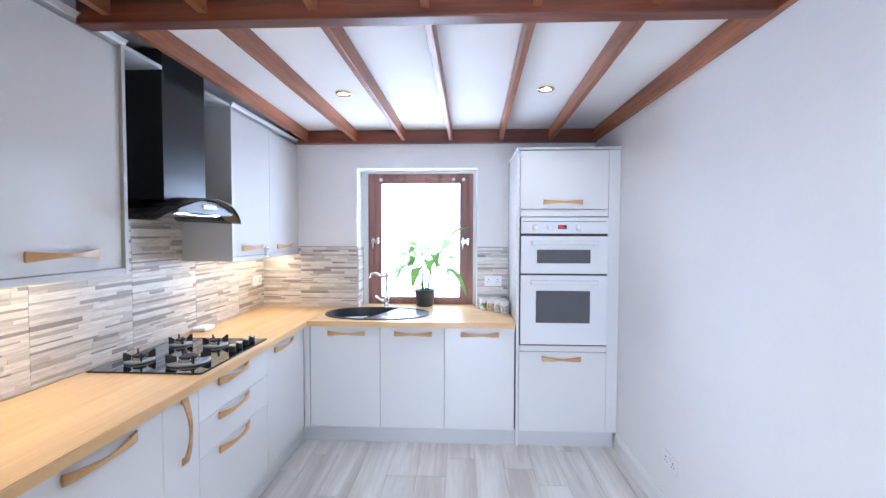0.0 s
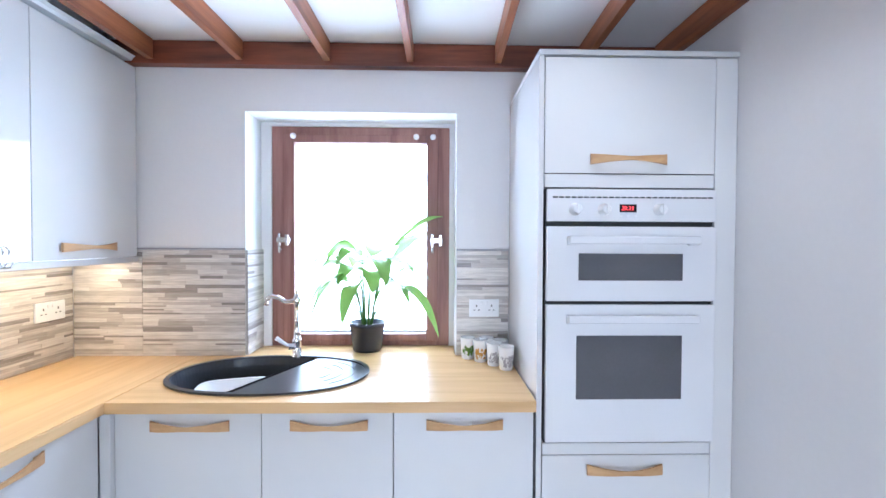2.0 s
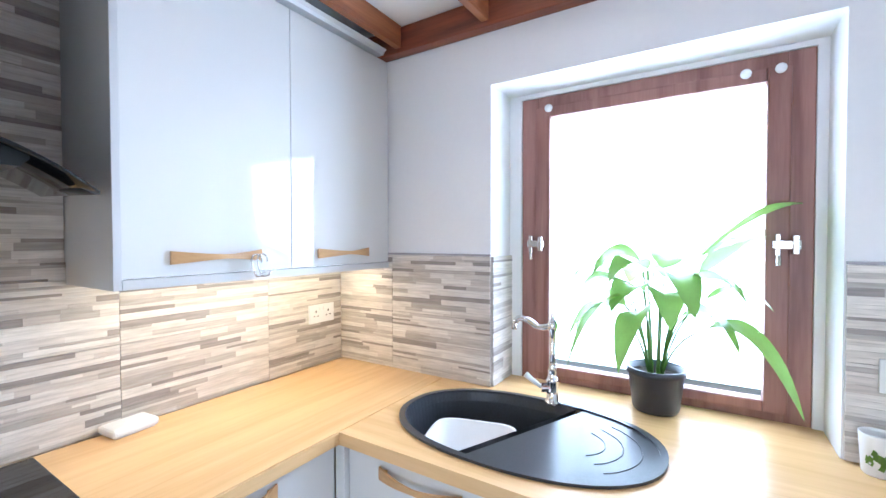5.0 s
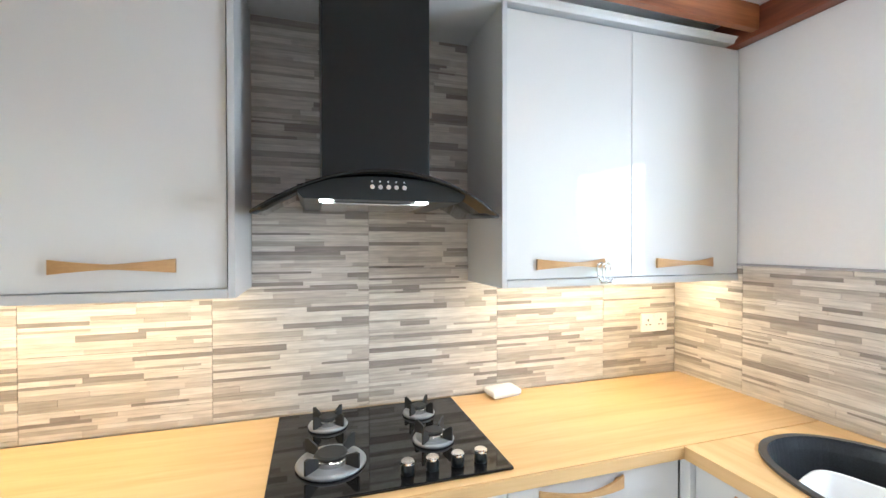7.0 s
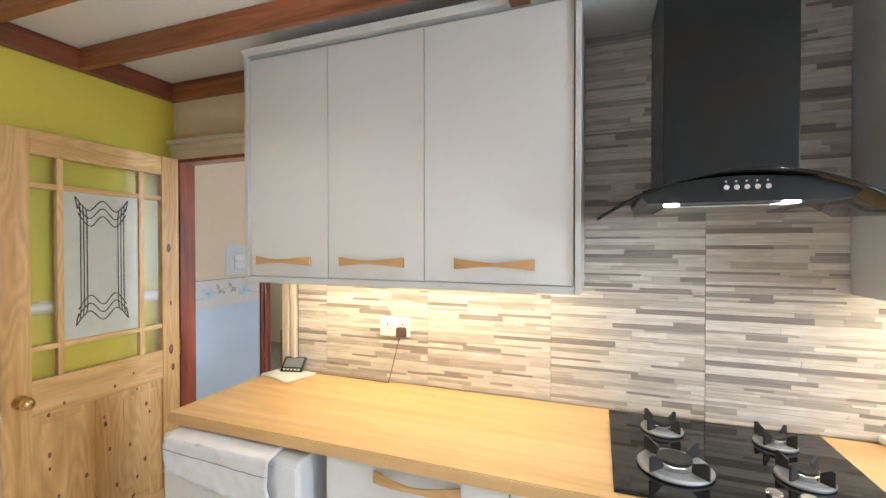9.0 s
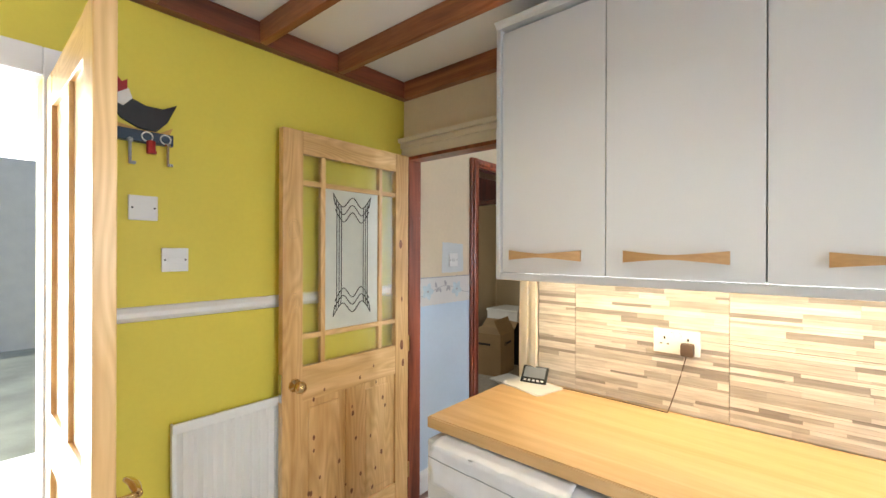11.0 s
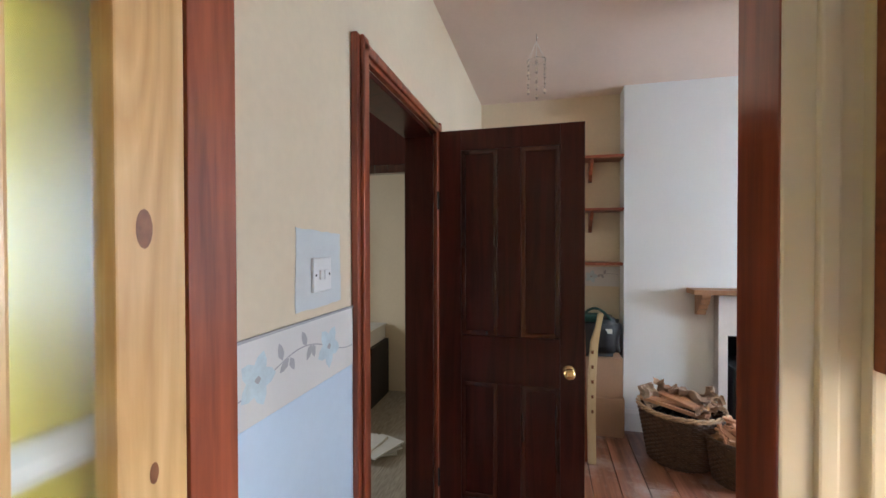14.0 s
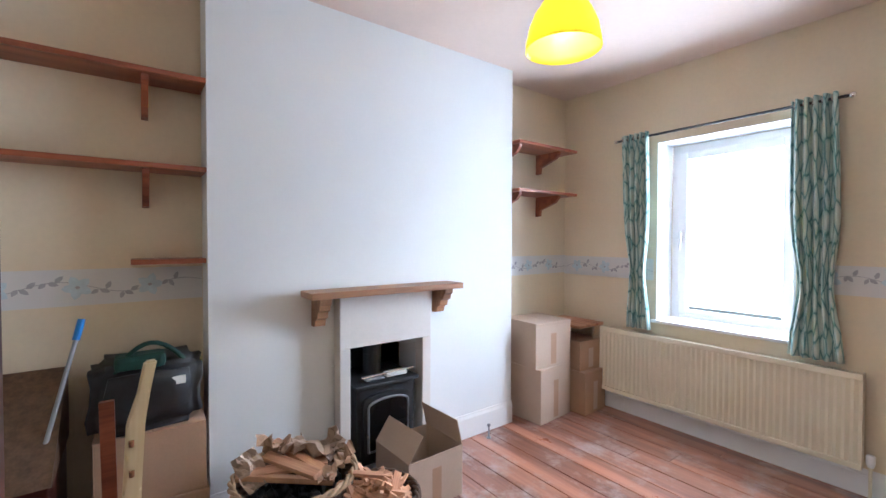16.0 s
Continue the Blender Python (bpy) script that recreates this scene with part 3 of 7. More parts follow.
def petal(bm, x, y, z, a, l, w):
    """Flat leaf outline in the xz plane."""
    c, s = math.cos(a), math.sin(a)
    pts = [(0, 0), (l * 0.35, w), (l * 0.75, w * 0.7), (l, 0), (l * 0.75, -w * 0.7), (l * 0.35, -w)]
    bm.faces.new([bm.verts.new((x + u * c - v * s, y, z + u * s + v * c)) for u, v in pts])


# ---- openings: window_1 (kitchen), window_2 (living), doors ----


def framed_window(name, x0, x1, z0, z1, y0, fw, m, label, sash=True, fz=None):
    fz = fz or fw
    root = thing(name, pose(0, 0, 0), label, "window", kind="structure")
    d = 0.07
    part("frame_jamb", box(x0, x0 + fw, y0, y0 + d, z0, z1, 0.004), m, root)
    part("frame_jamb", box(x1 - fw, x1, y0, y0 + d, z0, z1, 0.004), m, root)
    part("frame_head", box(x0 + fw, x1 - fw, y0, y0 + d, z1 - fz, z1, 0.004), m, root)
    part("frame_sill", box(x0 + fw, x1 - fw, y0, y0 + d, z0, z0 + fw * 0.55, 0.004), m, root)
    a0, a1, c0, c1 = x0 + fw * 0.85, x1 - fw * 0.85, z0 + fw * 0.5, z1 - fz * 0.85
    sw = fw * 0.9
    part("sash_stile", box(a0, a0 + sw, y0 - 0.012, y0 + 0.045, c0, c1, 0.006), m, root)
    part("sash_stile", box(a1 - sw, a1, y0 - 0.012, y0 + 0.045, c0, c1, 0.006), m, root)
    part("sash_rail", box(a0 + sw, a1 - sw, y0 - 0.012, y0 + 0.045, c1 - sw * fz / fw, c1, 0.006), m, root)
    part("sash_rail", box(a0 + sw, a1 - sw, y0 - 0.012, y0 + 0.045, c0, c0 + sw * 0.6, 0.006), m, root)
    p = part("pane", box(a0 + sw - 0.008, a1 - sw + 0.008, y0 + 0.012, y0 + 0.018, c0 + sw * 0.6 - 0.008, c1 - sw * fz / fw + 0.008), M_glass, root)
    p.visible_shadow = False
    return root, (a0, a1, c0, c1, sw)


win, (a0, a1, c0, c1, sw) = framed_window("window_1", -0.842, 0.112, WZ0, 2.085, 3.83, 0.07, M_winwood, "brown timber casement window in a deep white reveal", fz=0.05)
bm = box(WX0, -0.842, 3.82, 3.90, WZ0, WZ1)
box(0.112, WX1, 3.82, 3.90, WZ0, WZ1, bm=bm)
box(-0.842, 0.112, 3.82, 3.90, 2.085, WZ1, bm=bm)
solid("trim_window_margin", bm, M_white, "white plaster margin round the window frame", "reveal")
for x in (a0 + 0.01, a1 - 0.01):
    bm = box(x - 0.035, x + 0.035, 3.795, 3.818, 1.46, 1.49, 0.004)
    box(x - 0.03, x - 0.015, 3.80, 3.818, 1.44, 1.51, 0.003, bm=bm)
    box(x + 0.012, x + 0.03, 3.79, 3.818, 1.445, 1.505, 0.003, bm=bm)
    rod((x - 0.02, 3.80, 1.44), (x - 0.02, 3.80, 1.41), 0.007, 8, bm)
    part("window_lock", bm, M_steel, win, "steel window lock")
for x in (a0 + 0.06, a1 - 0.12, a1 - 0.03):
    bm = bmesh.new()
    bmesh.ops.create_icosphere(bm, subdivisions=2, radius=0.016, matrix=Matrix.Translation((x, 3.81, 2.03)))
    part("stay_knob", bm, M_plastic, win, smooth=True)
win2, _ = framed_window("window_2", VX0 + 0.01, VX1 - 0.01, VZ0 + 0.02, VZ1 - 0.01, 3.93, 0.066, M_trim, "white painted window with a deep sill")
part("window_sill", box(VX0 - 0.03, VX1 + 0.03, LN - 0.03, 3.93, VZ0 - 0.005, VZ0 + 0.018, 0.005), M_trim, win2)
bm = box(VX0 + 0.085, VX0 + 0.10, 3.89, 3.918, 1.42, 1.5, 0.003)
rod((VX0 + 0.092, 3.88, 1.44), (VX0 + 0.092, 3.88, 1.36), 0.006, 8, bm)
part("window_handle", bm, M_steel, win2)
# white reveals of the living window
bm = box(VX0, VX0 + 0.006, LN - 0.002, 3.93, VZ0 + 0.02, VZ1)
box(VX1 - 0.006, VX1, LN - 0.002, 3.93, VZ0 + 0.02, VZ1, bm=bm)
box(VX0 + 0.006, VX1 - 0.006, LN - 0.002, 3.93, VZ1 - 0.006, VZ1, bm=bm)
solid("trim_window_reveal", bm, M_trim, "white painted window reveal", "reveal")
# tiled lower left reveal; beyond, added screens that hide the sky behind the openings
bm = box(-60, 60, 25.0, 25.2, -0.2, 13.0)
box(-12, 12, -8.2, -8.0, -0.2, 5.0, bm=bm)
solid("backdrop", bm, M_stone, "pale screen added in the distance to hide the sky", "backdrop")

# doorway between the rooms: dark lining, cream casing
bm = box(-1.807, -1.7135, DY0 - 0.01, DY0 + 0.018, 0, DZ, 0.002)
box(-1.807, -1.7135, DY1 - 0.018, DY1 + 0.01, 0, DZ, 0.002, bm=bm)
box(-1.807, -1.7135, DY0 - 0.01, DY1 + 0.01, DZ - 0.018, DZ + 0.01, 0.002, bm=bm)
solid("trim_door_lining", bm, M_redwood, "dark red stained door lining", "door lining")


bm = bmesh.new()
for k, (a, b, d) in enumerate([(0.0, 0.075, 0.018), (0.012, 0.03, 0.026), (0.05, 0.075, 0.032)]):
    box(XW, XW + d, DY1 + a - (0.017 if k == 0 else 0), DY1 + b, 0, DZ + (0.0 if k != 2 else 0.08), 0.003, bm=bm)
box(XW, XW + 0.018, DY0 - 0.04, DY0, 0, DZ, 0.003, bm=bm)
box(XW, XW + 0.02, YS + 0.001, DY1 + 0.05, DZ, DZ + 0.07, 0.003, bm=bm)
box(XW, XW + 0.03, YS + 0.001, DY1 + 0.05, DZ + 0.05, DZ + 0.08, 0.004, bm=bm)
box(XW, XW + 0.05, YS + 0.001, DY1 + 0.085, DZ + 0.08, DZ + 0.105, 0.006, bm=bm)
solid("trim_door_casing", bm, M_creamtrim, "cream painted moulded door casing", "door casing")

solid("trim_batten", box(XW + 0.034, XW + 0.075, 0.384, 0.399, 1.37, 2.30, 0.002), M_shelf, "brown timber batten beside the wall unit", "batten")

# cupboard doorway casing in red stained wood
bm = bmesh.new()
for a, b in ((CX0 - 0.075, CX0), (CX1, CX1 + 0.085)):
    box(a, b, LS, LS + 0.022, 0, CZ + 0.06, 0.004, bm=bm)
    box(a + 0.02, b - 0.02, LS + 0.02, LS + 0.034, 0, CZ + 0.06, 0.006, bm=bm)
box(CX0, CX1, LS, LS + 0.022, CZ, CZ + 0.06, 0.004, bm=bm)
box(CX0 - 0.05, CX1 + 0.06, LS + 0.02, LS + 0.034, CZ + 0.015, CZ + 0.045, 0.006, bm=bm)
solid("trim_cupboard_casing", bm, M_redwood, "dark red stained cupboard door casing", "door casing")
bm = box(CX0, CX0 + 0.02, LS - 0.15, LS, 0, CZ, 0.002)
box(CX1 - 0.02, CX1, LS - 0.15, LS, 0, CZ, 0.002, bm=bm)
box(CX0 + 0.02, CX1 - 0.02, LS - 0.15, LS, CZ - 0.02, CZ, 0.002, bm=bm)
solid("trim_cupboard_lining", bm, M_darkdoor, "near-black stained cupboard door lining", "door lining")
# back doorway casing, white
bm = bmesh.new()
for a, b in ((BX0 - 0.085, BX0), (BX1, BX1 + 0.085)):
    box(a, b, YS, YS + 0.018, 0, BZ + 0.085, 0.004, bm=bm)
    box(a + 0.012, a + 0.035, YS + 0.016, YS + 0.026, 0, BZ + 0.07, 0.005, bm=bm)
box(BX0, BX1, YS, YS + 0.018, BZ, BZ + 0.085, 0.004, bm=bm)
solid("trim_back_door_casing", bm, M_trim, "white painted moulded door casing", "door casing")

# ---- glazed pine door, folded back on the yellow wall ----


def knob(parent, at, m, r=0.026, out=(0, 1, 0)):
    o = Vector(out)
    mt = Matrix.Translation(at) @ o.to_track_quat("Z", "Y").to_matrix().to_4x4()
    bm_ = lathe([(0, 0), (r * 1.05, 0), (r * 1.05, 0.006), (r * 0.45, 0.012), (r * 0.4, 0.03), (r * 0.85, 0.038), (r, 0.05), (r * 0.85, 0.063), (r * 0.4, 0.07), (0, 0.071)], 24)
    bmesh.ops.transform(bm_, matrix=mt, verts=bm_.verts[:])
    return part("door_knob", bm_, m, parent, "round brass knob" if m is M_brass else "", smooth=True)


def glazed_door(name, m, label):
    """Origin at the hinge foot; x runs to the free edge, y is the front."""
    W, H, T = 0.745, 1.99, 0.036
    root = thing(name, m, label, "door", kind="structure")
    s = 0.095
    x1, x2 = 0.20, 0.545           # inner bars
    part("stile", box(0, s, 0, T, 0.005, H, 0.003), M_pine, root)
    part("stile", box(W - s, W, 0, T, 0.005, H, 0.003), M_pine, root)
    part("top_rail", box(s, W - s, 0.001, T - 0.001, H - 0.10, H, 0.003), M_pinex, root)
    part("lock_rail", box(s, W - s, 0.001, T - 0.001, 0.80, 0.955, 0.003), M_pinex, root)
    part("bottom_rail", box(s, W - s, 0.001, T - 0.001, 0.005, 0.21, 0.003), M_pinex, root)
    part("muntin", box(W / 2 - 0.045, W / 2 + 0.045, 0.002, T - 0.002, 0.21, 0.80, 0.003), M_pine, root)
    for a, b in ((s, W / 2 - 0.045), (W / 2 + 0.045, W - s)):
        part("panel", box(a - 0.005, b + 0.005, 0.012, T - 0.012, 0.205, 0.805), M_pine, root)
        bm_ = box(a + 0.035, b - 0.035, 0.006, T - 0.006, 0.245, 0.765, 0.006)
        part("raised_field", bm_, M_pine, root)
    zb, zt = 1.085, 1.765
    for x in (x1, x2):
        part("glazing_bar", box(x - 0.012, x + 0.012, 0.004, T - 0.004, 0.955, H - 0.10, 0.004), M_pine, root)
    for z in (zb, zt):
        part("glazing_bar", box(s, W - s, 0.005, T - 0.005, z - 0.012, z + 0.012, 0.004), M_pinex, root)
    xs, zs = [s, x1, x2, W - s], [0.955, zb, zt, H - 0.10]
    for i in range(3):
        for j in range(3):
            mid = i == 1 and j == 1
            pn = part("pane", box(xs[i], xs[i + 1], T / 2 - 0.003, T / 2 + 0.003, zs[j], zs[j + 1]), M_frost if mid else M_obscure, root, "etched white pane with leaded curves" if mid else "")
            pn.visible_shadow = mid
    # leaded swags and bars on the middle pane
    cx, yf = (x1 + x2) / 2, T / 2 + 0.004
    bm_ = bmesh.new()
    def swag(u):
        u = abs(u)
        return 0.024 * math.cos(math.pi * u / 0.52) if u < 0.52 else -0.024 + 0.060 * ((u - 0.52) / 0.48) ** 1.5

    for sgn, zc in ((1, zt - 0.066), (-1, zb + 0.105)):
        for k in range(3):
            hw = 0.112 - 0.005 * k
            tube([(cx + hw * u, yf, zc + sgn * (swag(u) - 0.036 * k)) for u in [-1 + i / 14 for i in range(29)]], 0.0023, 6, bm_)
        for e in (-1, 1):
            tube([(cx + e * 0.112, yf, zc + sgn * 0.036), (cx + e * 0.109, yf, zc + sgn * 0.015), (cx + e * 0.102, yf, zc - sgn * 0.018)], 0.0022, 6, bm_)
            for k in range(3):
                x = cx + e * (0.066 + 0.013 * k)
                tube([(x, yf, (zb + zt) / 2), (x, yf, zc - sgn * 0.05), (x + e * 0.004, yf, zc + sgn * swag((x - cx) / 0.112))], 0.0021, 6, bm_)
    part("leading", bm_, M_lead, root, "dark leaded curves and bars")
    rnd = random.Random(8)
    bm_ = bmesh.new()
    for _ in range(26):
        x, z = rnd.uniform(0.14, 0.62), rnd.uniform(0.25, 0.9)
        r = rnd.uniform(0.005, 0.010)
        bmesh.ops.create_circle(bm_, cap_ends=True, segments=12, radius=r, matrix=Matrix.Translation((x, T + 0.0006, z)) @ Euler((-math.pi / 2, 0, 0)).to_matrix().to_4x4() @ Matrix.Diagonal((0.8, 1.4, 1, 1)))
    for x, z, r in ((0.06, 1.5, 0.016), (0.05, 1.2, 0.009), (0.05, 0.95, 0.018), (0.04, 0.85, 0.014)):
        bmesh.ops.create_circle(bm_, cap_ends=True, segments=14, radius=r, matrix=Matrix.Translation((x, T + 0.0006, z)) @ Euler((-math.pi / 2, 0, 0)).to_matrix().to_4x4() @ Matrix.Diagonal((0.7, 1.5, 1, 1)))
    for z in (1.24, 1.56):
        rings = bmesh.new()
        for q in (0.007, 0.014, 0.021, 0.028):
            tube([(0.695 + q * math.cos(t), T + 0.0002, z + 1.5 * q * math.sin(t)) for t in [i * math.pi / 12 for i in range(25)]], 0.0008, 5, rings)
        part("knot_rings", rings, M_oak, root)
    part("knots", bm_, M_knot, root, "dark round pine knots")
    knob(root, (W - 0.055, T, 0.885), M_brass)
    knob(root, (W - 0.055, 0, 0.885), M_brass, out=(0, -1, 0))
    bm_ = box(W - 0.001, W + 0.0015, 0.006, T - 0.006, 0.82, 0.94, 0.0005)
    part("latch_plate", bm_, M_steel, root)
    for z in (0.25, 0.95):
        part("hinge", rod((-0.006, T, z - 0.045), (-0.006, T, z + 0.045), 0.006, 10), M_brass, root)
    return root


glazed_door("door_1", pose(-1.692, -0.412, 0.006, 0, 0, 0.6), "open glazed pine door folded against the yellow wall")


def pine_leaf(name, m, label):
    W, H, T = 0.665, 1.98, 0.04
    root = thing(name, m, label, "door", kind="structure")
    part("stile", box(0, 0.1, 0, T, 0.005, H, 0.003), M_pine, root)
    part("stile", box(W - 0.1, W, 0, T, 0.005, H, 0.003), M_pine, root)
    for z0, z1 in ((0.005, 0.2), (0.85, 1.0), (H - 0.1, H)):
        part("rail", box(0.1, W - 0.1, 0.001, T - 0.001, z0, z1, 0.003), M_pinex, root)
    for z0, z1 in ((0.2, 0.85), (1.0, H - 0.1)):
        for a, b in ((0.1, W / 2 - 0.04), (W / 2 + 0.04, W - 0.1)):
            part("panel", box(a, b, 0.012, T - 0.012, z0, z1), M_pine, root)
        part("muntin", box(W / 2 - 0.04, W / 2 + 0.04, 0.002, T - 0.002, z0, z1, 0.003), M_pine, root)
    for s_, y in ((1, T), (-1, 0)):
        bm_ = rod((W - 0.055, y, 0.93), (W - 0.055, y + s_ * 0.008, 0.93), 0.026, 20)
        rod((W - 0.055, y, 0.93), (W - 0.055, y + s_ * 0.05, 0.93), 0.008, 12, bm_)
        tube(arc_pts((W - 0.055, y + s_ * 0.05, 0.93), (W - 0.10, y + s_ * 0.055, 0.94), (W - 0.16, y + s_ * 0.05, 0.925), 8), [0.009, 0.009, 0.01, 0.011, 0.011, 0.01, 0.009, 0.008, 0.007], 10, bm_)
        part("lever_handle", bm_, M_brass, root, "brass lever handle", smooth=True)
    return root


pine_leaf("door_2", pose(-0.227, -0.43, 0.006, 0, 0, 90), "open pine panel door standing square to the wall")


def panel_door(name, m, label):
    W, H, T = 0.695, 2.045, 0.04
    root = thing(name, m, label, "door", kind="structure")
    s = 0.11
    part("stile", box(0, s, 0, T, 0.005, H, 0.003), M_darkdoor, root)
    part("stile", box(W - s, W, 0, T, 0.005, H, 0.003), M_darkdoor, root)
    for z0, z1 in ((0.005, 0.22), (0.80, 1.03), (H - 0.10, H)):
        part("rail", box(s, W - s, 0.001, T - 0.001, z0, z1, 0.003), M_darkdoor, root)
    for z0, z1 in ((0.22, 0.80), (1.03, H - 0.10)):
        part("muntin", box(W / 2 - 0.055, W / 2 + 0.055, 0.002, T - 0.002, z0, z1, 0.003), M_darkdoor, root)
        for a, b in ((s, W / 2 - 0.055), (W / 2 + 0.055, W - s)):
            part("panel", box(a - 0.004, b + 0.004, 0.014, T - 0.014, z0 - 0.004, z1 + 0.004), M_darkdoor, root)
            bm_ = bmesh.new()
            for f0, f1 in ((0.004, 0.016), (T - 0.016, T - 0.004)):
                box(a, a + 0.024, f0, f1, z0, z1, 0.004, bm=bm_)
                box(b - 0.024, b, f0, f1, z0, z1, 0.004, bm=bm_)
                box(a, b, f0, f1, z0, z0 + 0.024, 0.004, bm=bm_)
                box(a, b, f0, f1, z1 - 0.024, z1, 0.004, bm=bm_)
            part("panel_moulding", bm_, M_moulding, root)
    knob(root, (W - 0.07, 0, 0.885), M_brass, 0.028, (0, -1, 0))
    knob(root, (W - 0.07, T, 0.885), M_brass, 0.028)
    for z in (0.3, 1.7):
        part("hinge", rod((-0.006, 0, z - 0.045), (-0.006, 0, z + 0.045), 0.006, 10), M_iron, root)
    return root


panel_door("door_3", pose(CX0 + 0.05, LS + 0.045, 0.006, 0, 0, 89), "open dark stained four-panel door with a brass knob")

# ---- kitchen units ----
FW, FN = -1.14, 3.05       # fronts of the west and north base units


def bow_handle(parent, at, m=M_oak, vertical=False, L=0.275):
    """Bow-tie strap handle; stands off local -y."""
    bm_ = bmesh.new()
    n, rings = 16, []
    for i in range(n + 1):
        u = -1 + 2 * i / n
        h = 0.0065 + 0.012 * abs(u) ** 1.3
        y = -0.027 * (1 - u * u) - 0.004
        t = 0.008
        rings.append([(u * L / 2, y, -h), (u * L / 2, y - t, -h), (u * L / 2, y - t, h), (u * L / 2, y, h)])
    vs = [[bm_.verts.new(p) for p in r] for r in rings]
    for a, b in zip(vs, vs[1:]):
        for k in range(4):
            bm_.faces.new([a[k], a[(k + 1) % 4], b[(k + 1) % 4], b[k]])
    bm_.faces.new(vs[0][::-1])
    bm_.faces.new(vs[-1])
    for e in (-1, 1):
        box(e * (L / 2 - 0.013) - 0.011, e * (L / 2 - 0.013) + 0.011, -0.006, 0.001, -0.01, 0.01, bm=bm_)
    if vertical:
        bmesh.ops.rotate(bm_, matrix=Matrix.Rotation(math.pi / 2, 3, 'Y'), verts=bm_.verts[:])
    bmesh.ops.translate(bm_, vec=at, verts=bm_.verts[:])
    bmesh.ops.recalc_face_normals(bm_, faces=bm_.faces[:])
    return part("handle", bm_, m, parent, "curved oak bow-tie handle")


def unit(name, m, w, d, z0, z1, fronts, label, group="", body=True, sides=(True, True), top=True):
    """Cabinet: local x along the front, -y faces out, z absolute. fronts: (x0, x1, z0, z1, handle x, handle z, vertical)."""
    root = thing(name, m, label, "cabinet", group)
    t = 0.018
    bm_ = box(0.002, t, 0.022, d, z0, z1)
    box(w - t, w - 0.002, 0.022, d, z0, z1, bm=bm_)
    box(t, w - t, 0.022, d, z0, z0 + t, bm=bm_)
    if z1 > 1:
        box(t, w - t, 0.022, d, z1 - t, z1, bm=bm_)
    box(t, w - t, d - 0.008, d, z0 + t, z1 - t, bm=bm_)
    part("body", bm_, M_carcass, root)
    for x0, x1, a, b, hx, hz, v in fronts:
        nm = "drawer_front" if (b - a) < 0.3 and z1 < 1 else "door"
        f = part(nm, box(x0 + 0.0015, x1 - 0.0015, 0, 0.02, a + 0.0015, b - 0.0015, 0.002), M_gloss, root)
        if hx is not None:
            bow_handle(f, (hx, 0, hz), vertical=v)
    return root


B0z, B1z = 0.118, 0.862
G = "grey gloss kitchen base units"
lab = "pale grey gloss base unit with oak bow handle under worktop"


def west_unit(y0, y1, fronts, label, name="base_unit"):
    return unit(name, pose(FW, y0, 0, 0, 0, 90), y1 - y0, 0.55, B0z, B1z, [(a - y0, b - y0, c, d, None if h is None else h - y0, hz, v) for a, b, c, d, h, hz, v in fronts], label, G)


west_unit(0.995, 1.585, [(0.995, 1.585, B0z, B1z, 1.31, 0.825, False)], lab)
west_unit(1.585, 1.805, [(1.585, 1.805, B0z, B1z, 1.70, 0.72, True)], "narrow pale grey gloss base unit with upright oak handle")
west_unit(1.805, 2.45, [(1.805, 2.45, 0.70, B1z, 2.085, 0.84, False), (1.805, 2.45, 0.535, 0.70, 2.085, 0.678, False), (1.805, 2.45, B0z, 0.535, 2.085, 0.513, False)], "pale grey gloss drawer unit with three oak bow handles", "drawer_unit")
west_unit(2.45, 3.03, [(2.45, 3.03, B0z, B1z, 2.68, 0.825, False)], lab)
for x0, x1, h in ((-1.10, -0.584, -0.832), (-0.584, -0.114, -0.342), (-0.114, 0.393, 0.142)):
    unit("base_unit", pose(x0, FN, 0), x1 - x0, 0.55, B0z, B1z, [(0, x1 - x0, B0z, B1z, h - x0, 0.815, False)], lab, G)
solid("corner_post", box(FW + 0.001, -1.102, 3.032, FN + 0.06, B0z, B1z, 0.002), M_gloss, "pale grey gloss corner filler post", "filler", "")
bm = box(FW - 0.045, FW - 0.03, 0.995, 3.09, 0, B0z - 0.001)
box(FW - 0.045, XE - 0.018, FN + 0.025, FN + 0.04, 0, B0z - 0.001, bm=bm)
solid("plinth", bm, M_carcass, "pale grey plinth under the base units", "plinth", "")

# worktops
TZ0, TZ1 = 0.866, 0.905
bm = prism([(-1.116, 0.31), (-1.116, 3.024), (-1.116, YN - 0.002), (XW + 0.016, YN - 0.002), (XW + 0.016, 0.405), (XW + 0.04, 0.405), (XW + 0.04, 0.31)], TZ0, TZ1)
bmesh.ops.bevel(bm, geom=[e for e in bm.edges if abs(e.verts[0].co.z - e.verts[1].co.z) < 1e-6 and e.verts[0].co.z > 0.9], offset=0.004, segments=2, affect='EDGES')
solid("worktop_west", bm, M_top, "oiled oak-block worktop with gas hob", "worktop", "")

# sink outline and a worktop cut round it
SX, SY, SA, SB = -0.66, 3.343, 0.412, 0.262


def oval(a, b, n=48, k=2.25):
    out = []
    for i in range(n):
        t = 2 * math.pi * i / n
        c, s = math.cos(t), math.sin(t)
        out.append((SX + a * math.copysign(abs(c) ** (2 / k), c), SY + b * math.copysign(abs(s) ** (2 / k), s)))
    return out


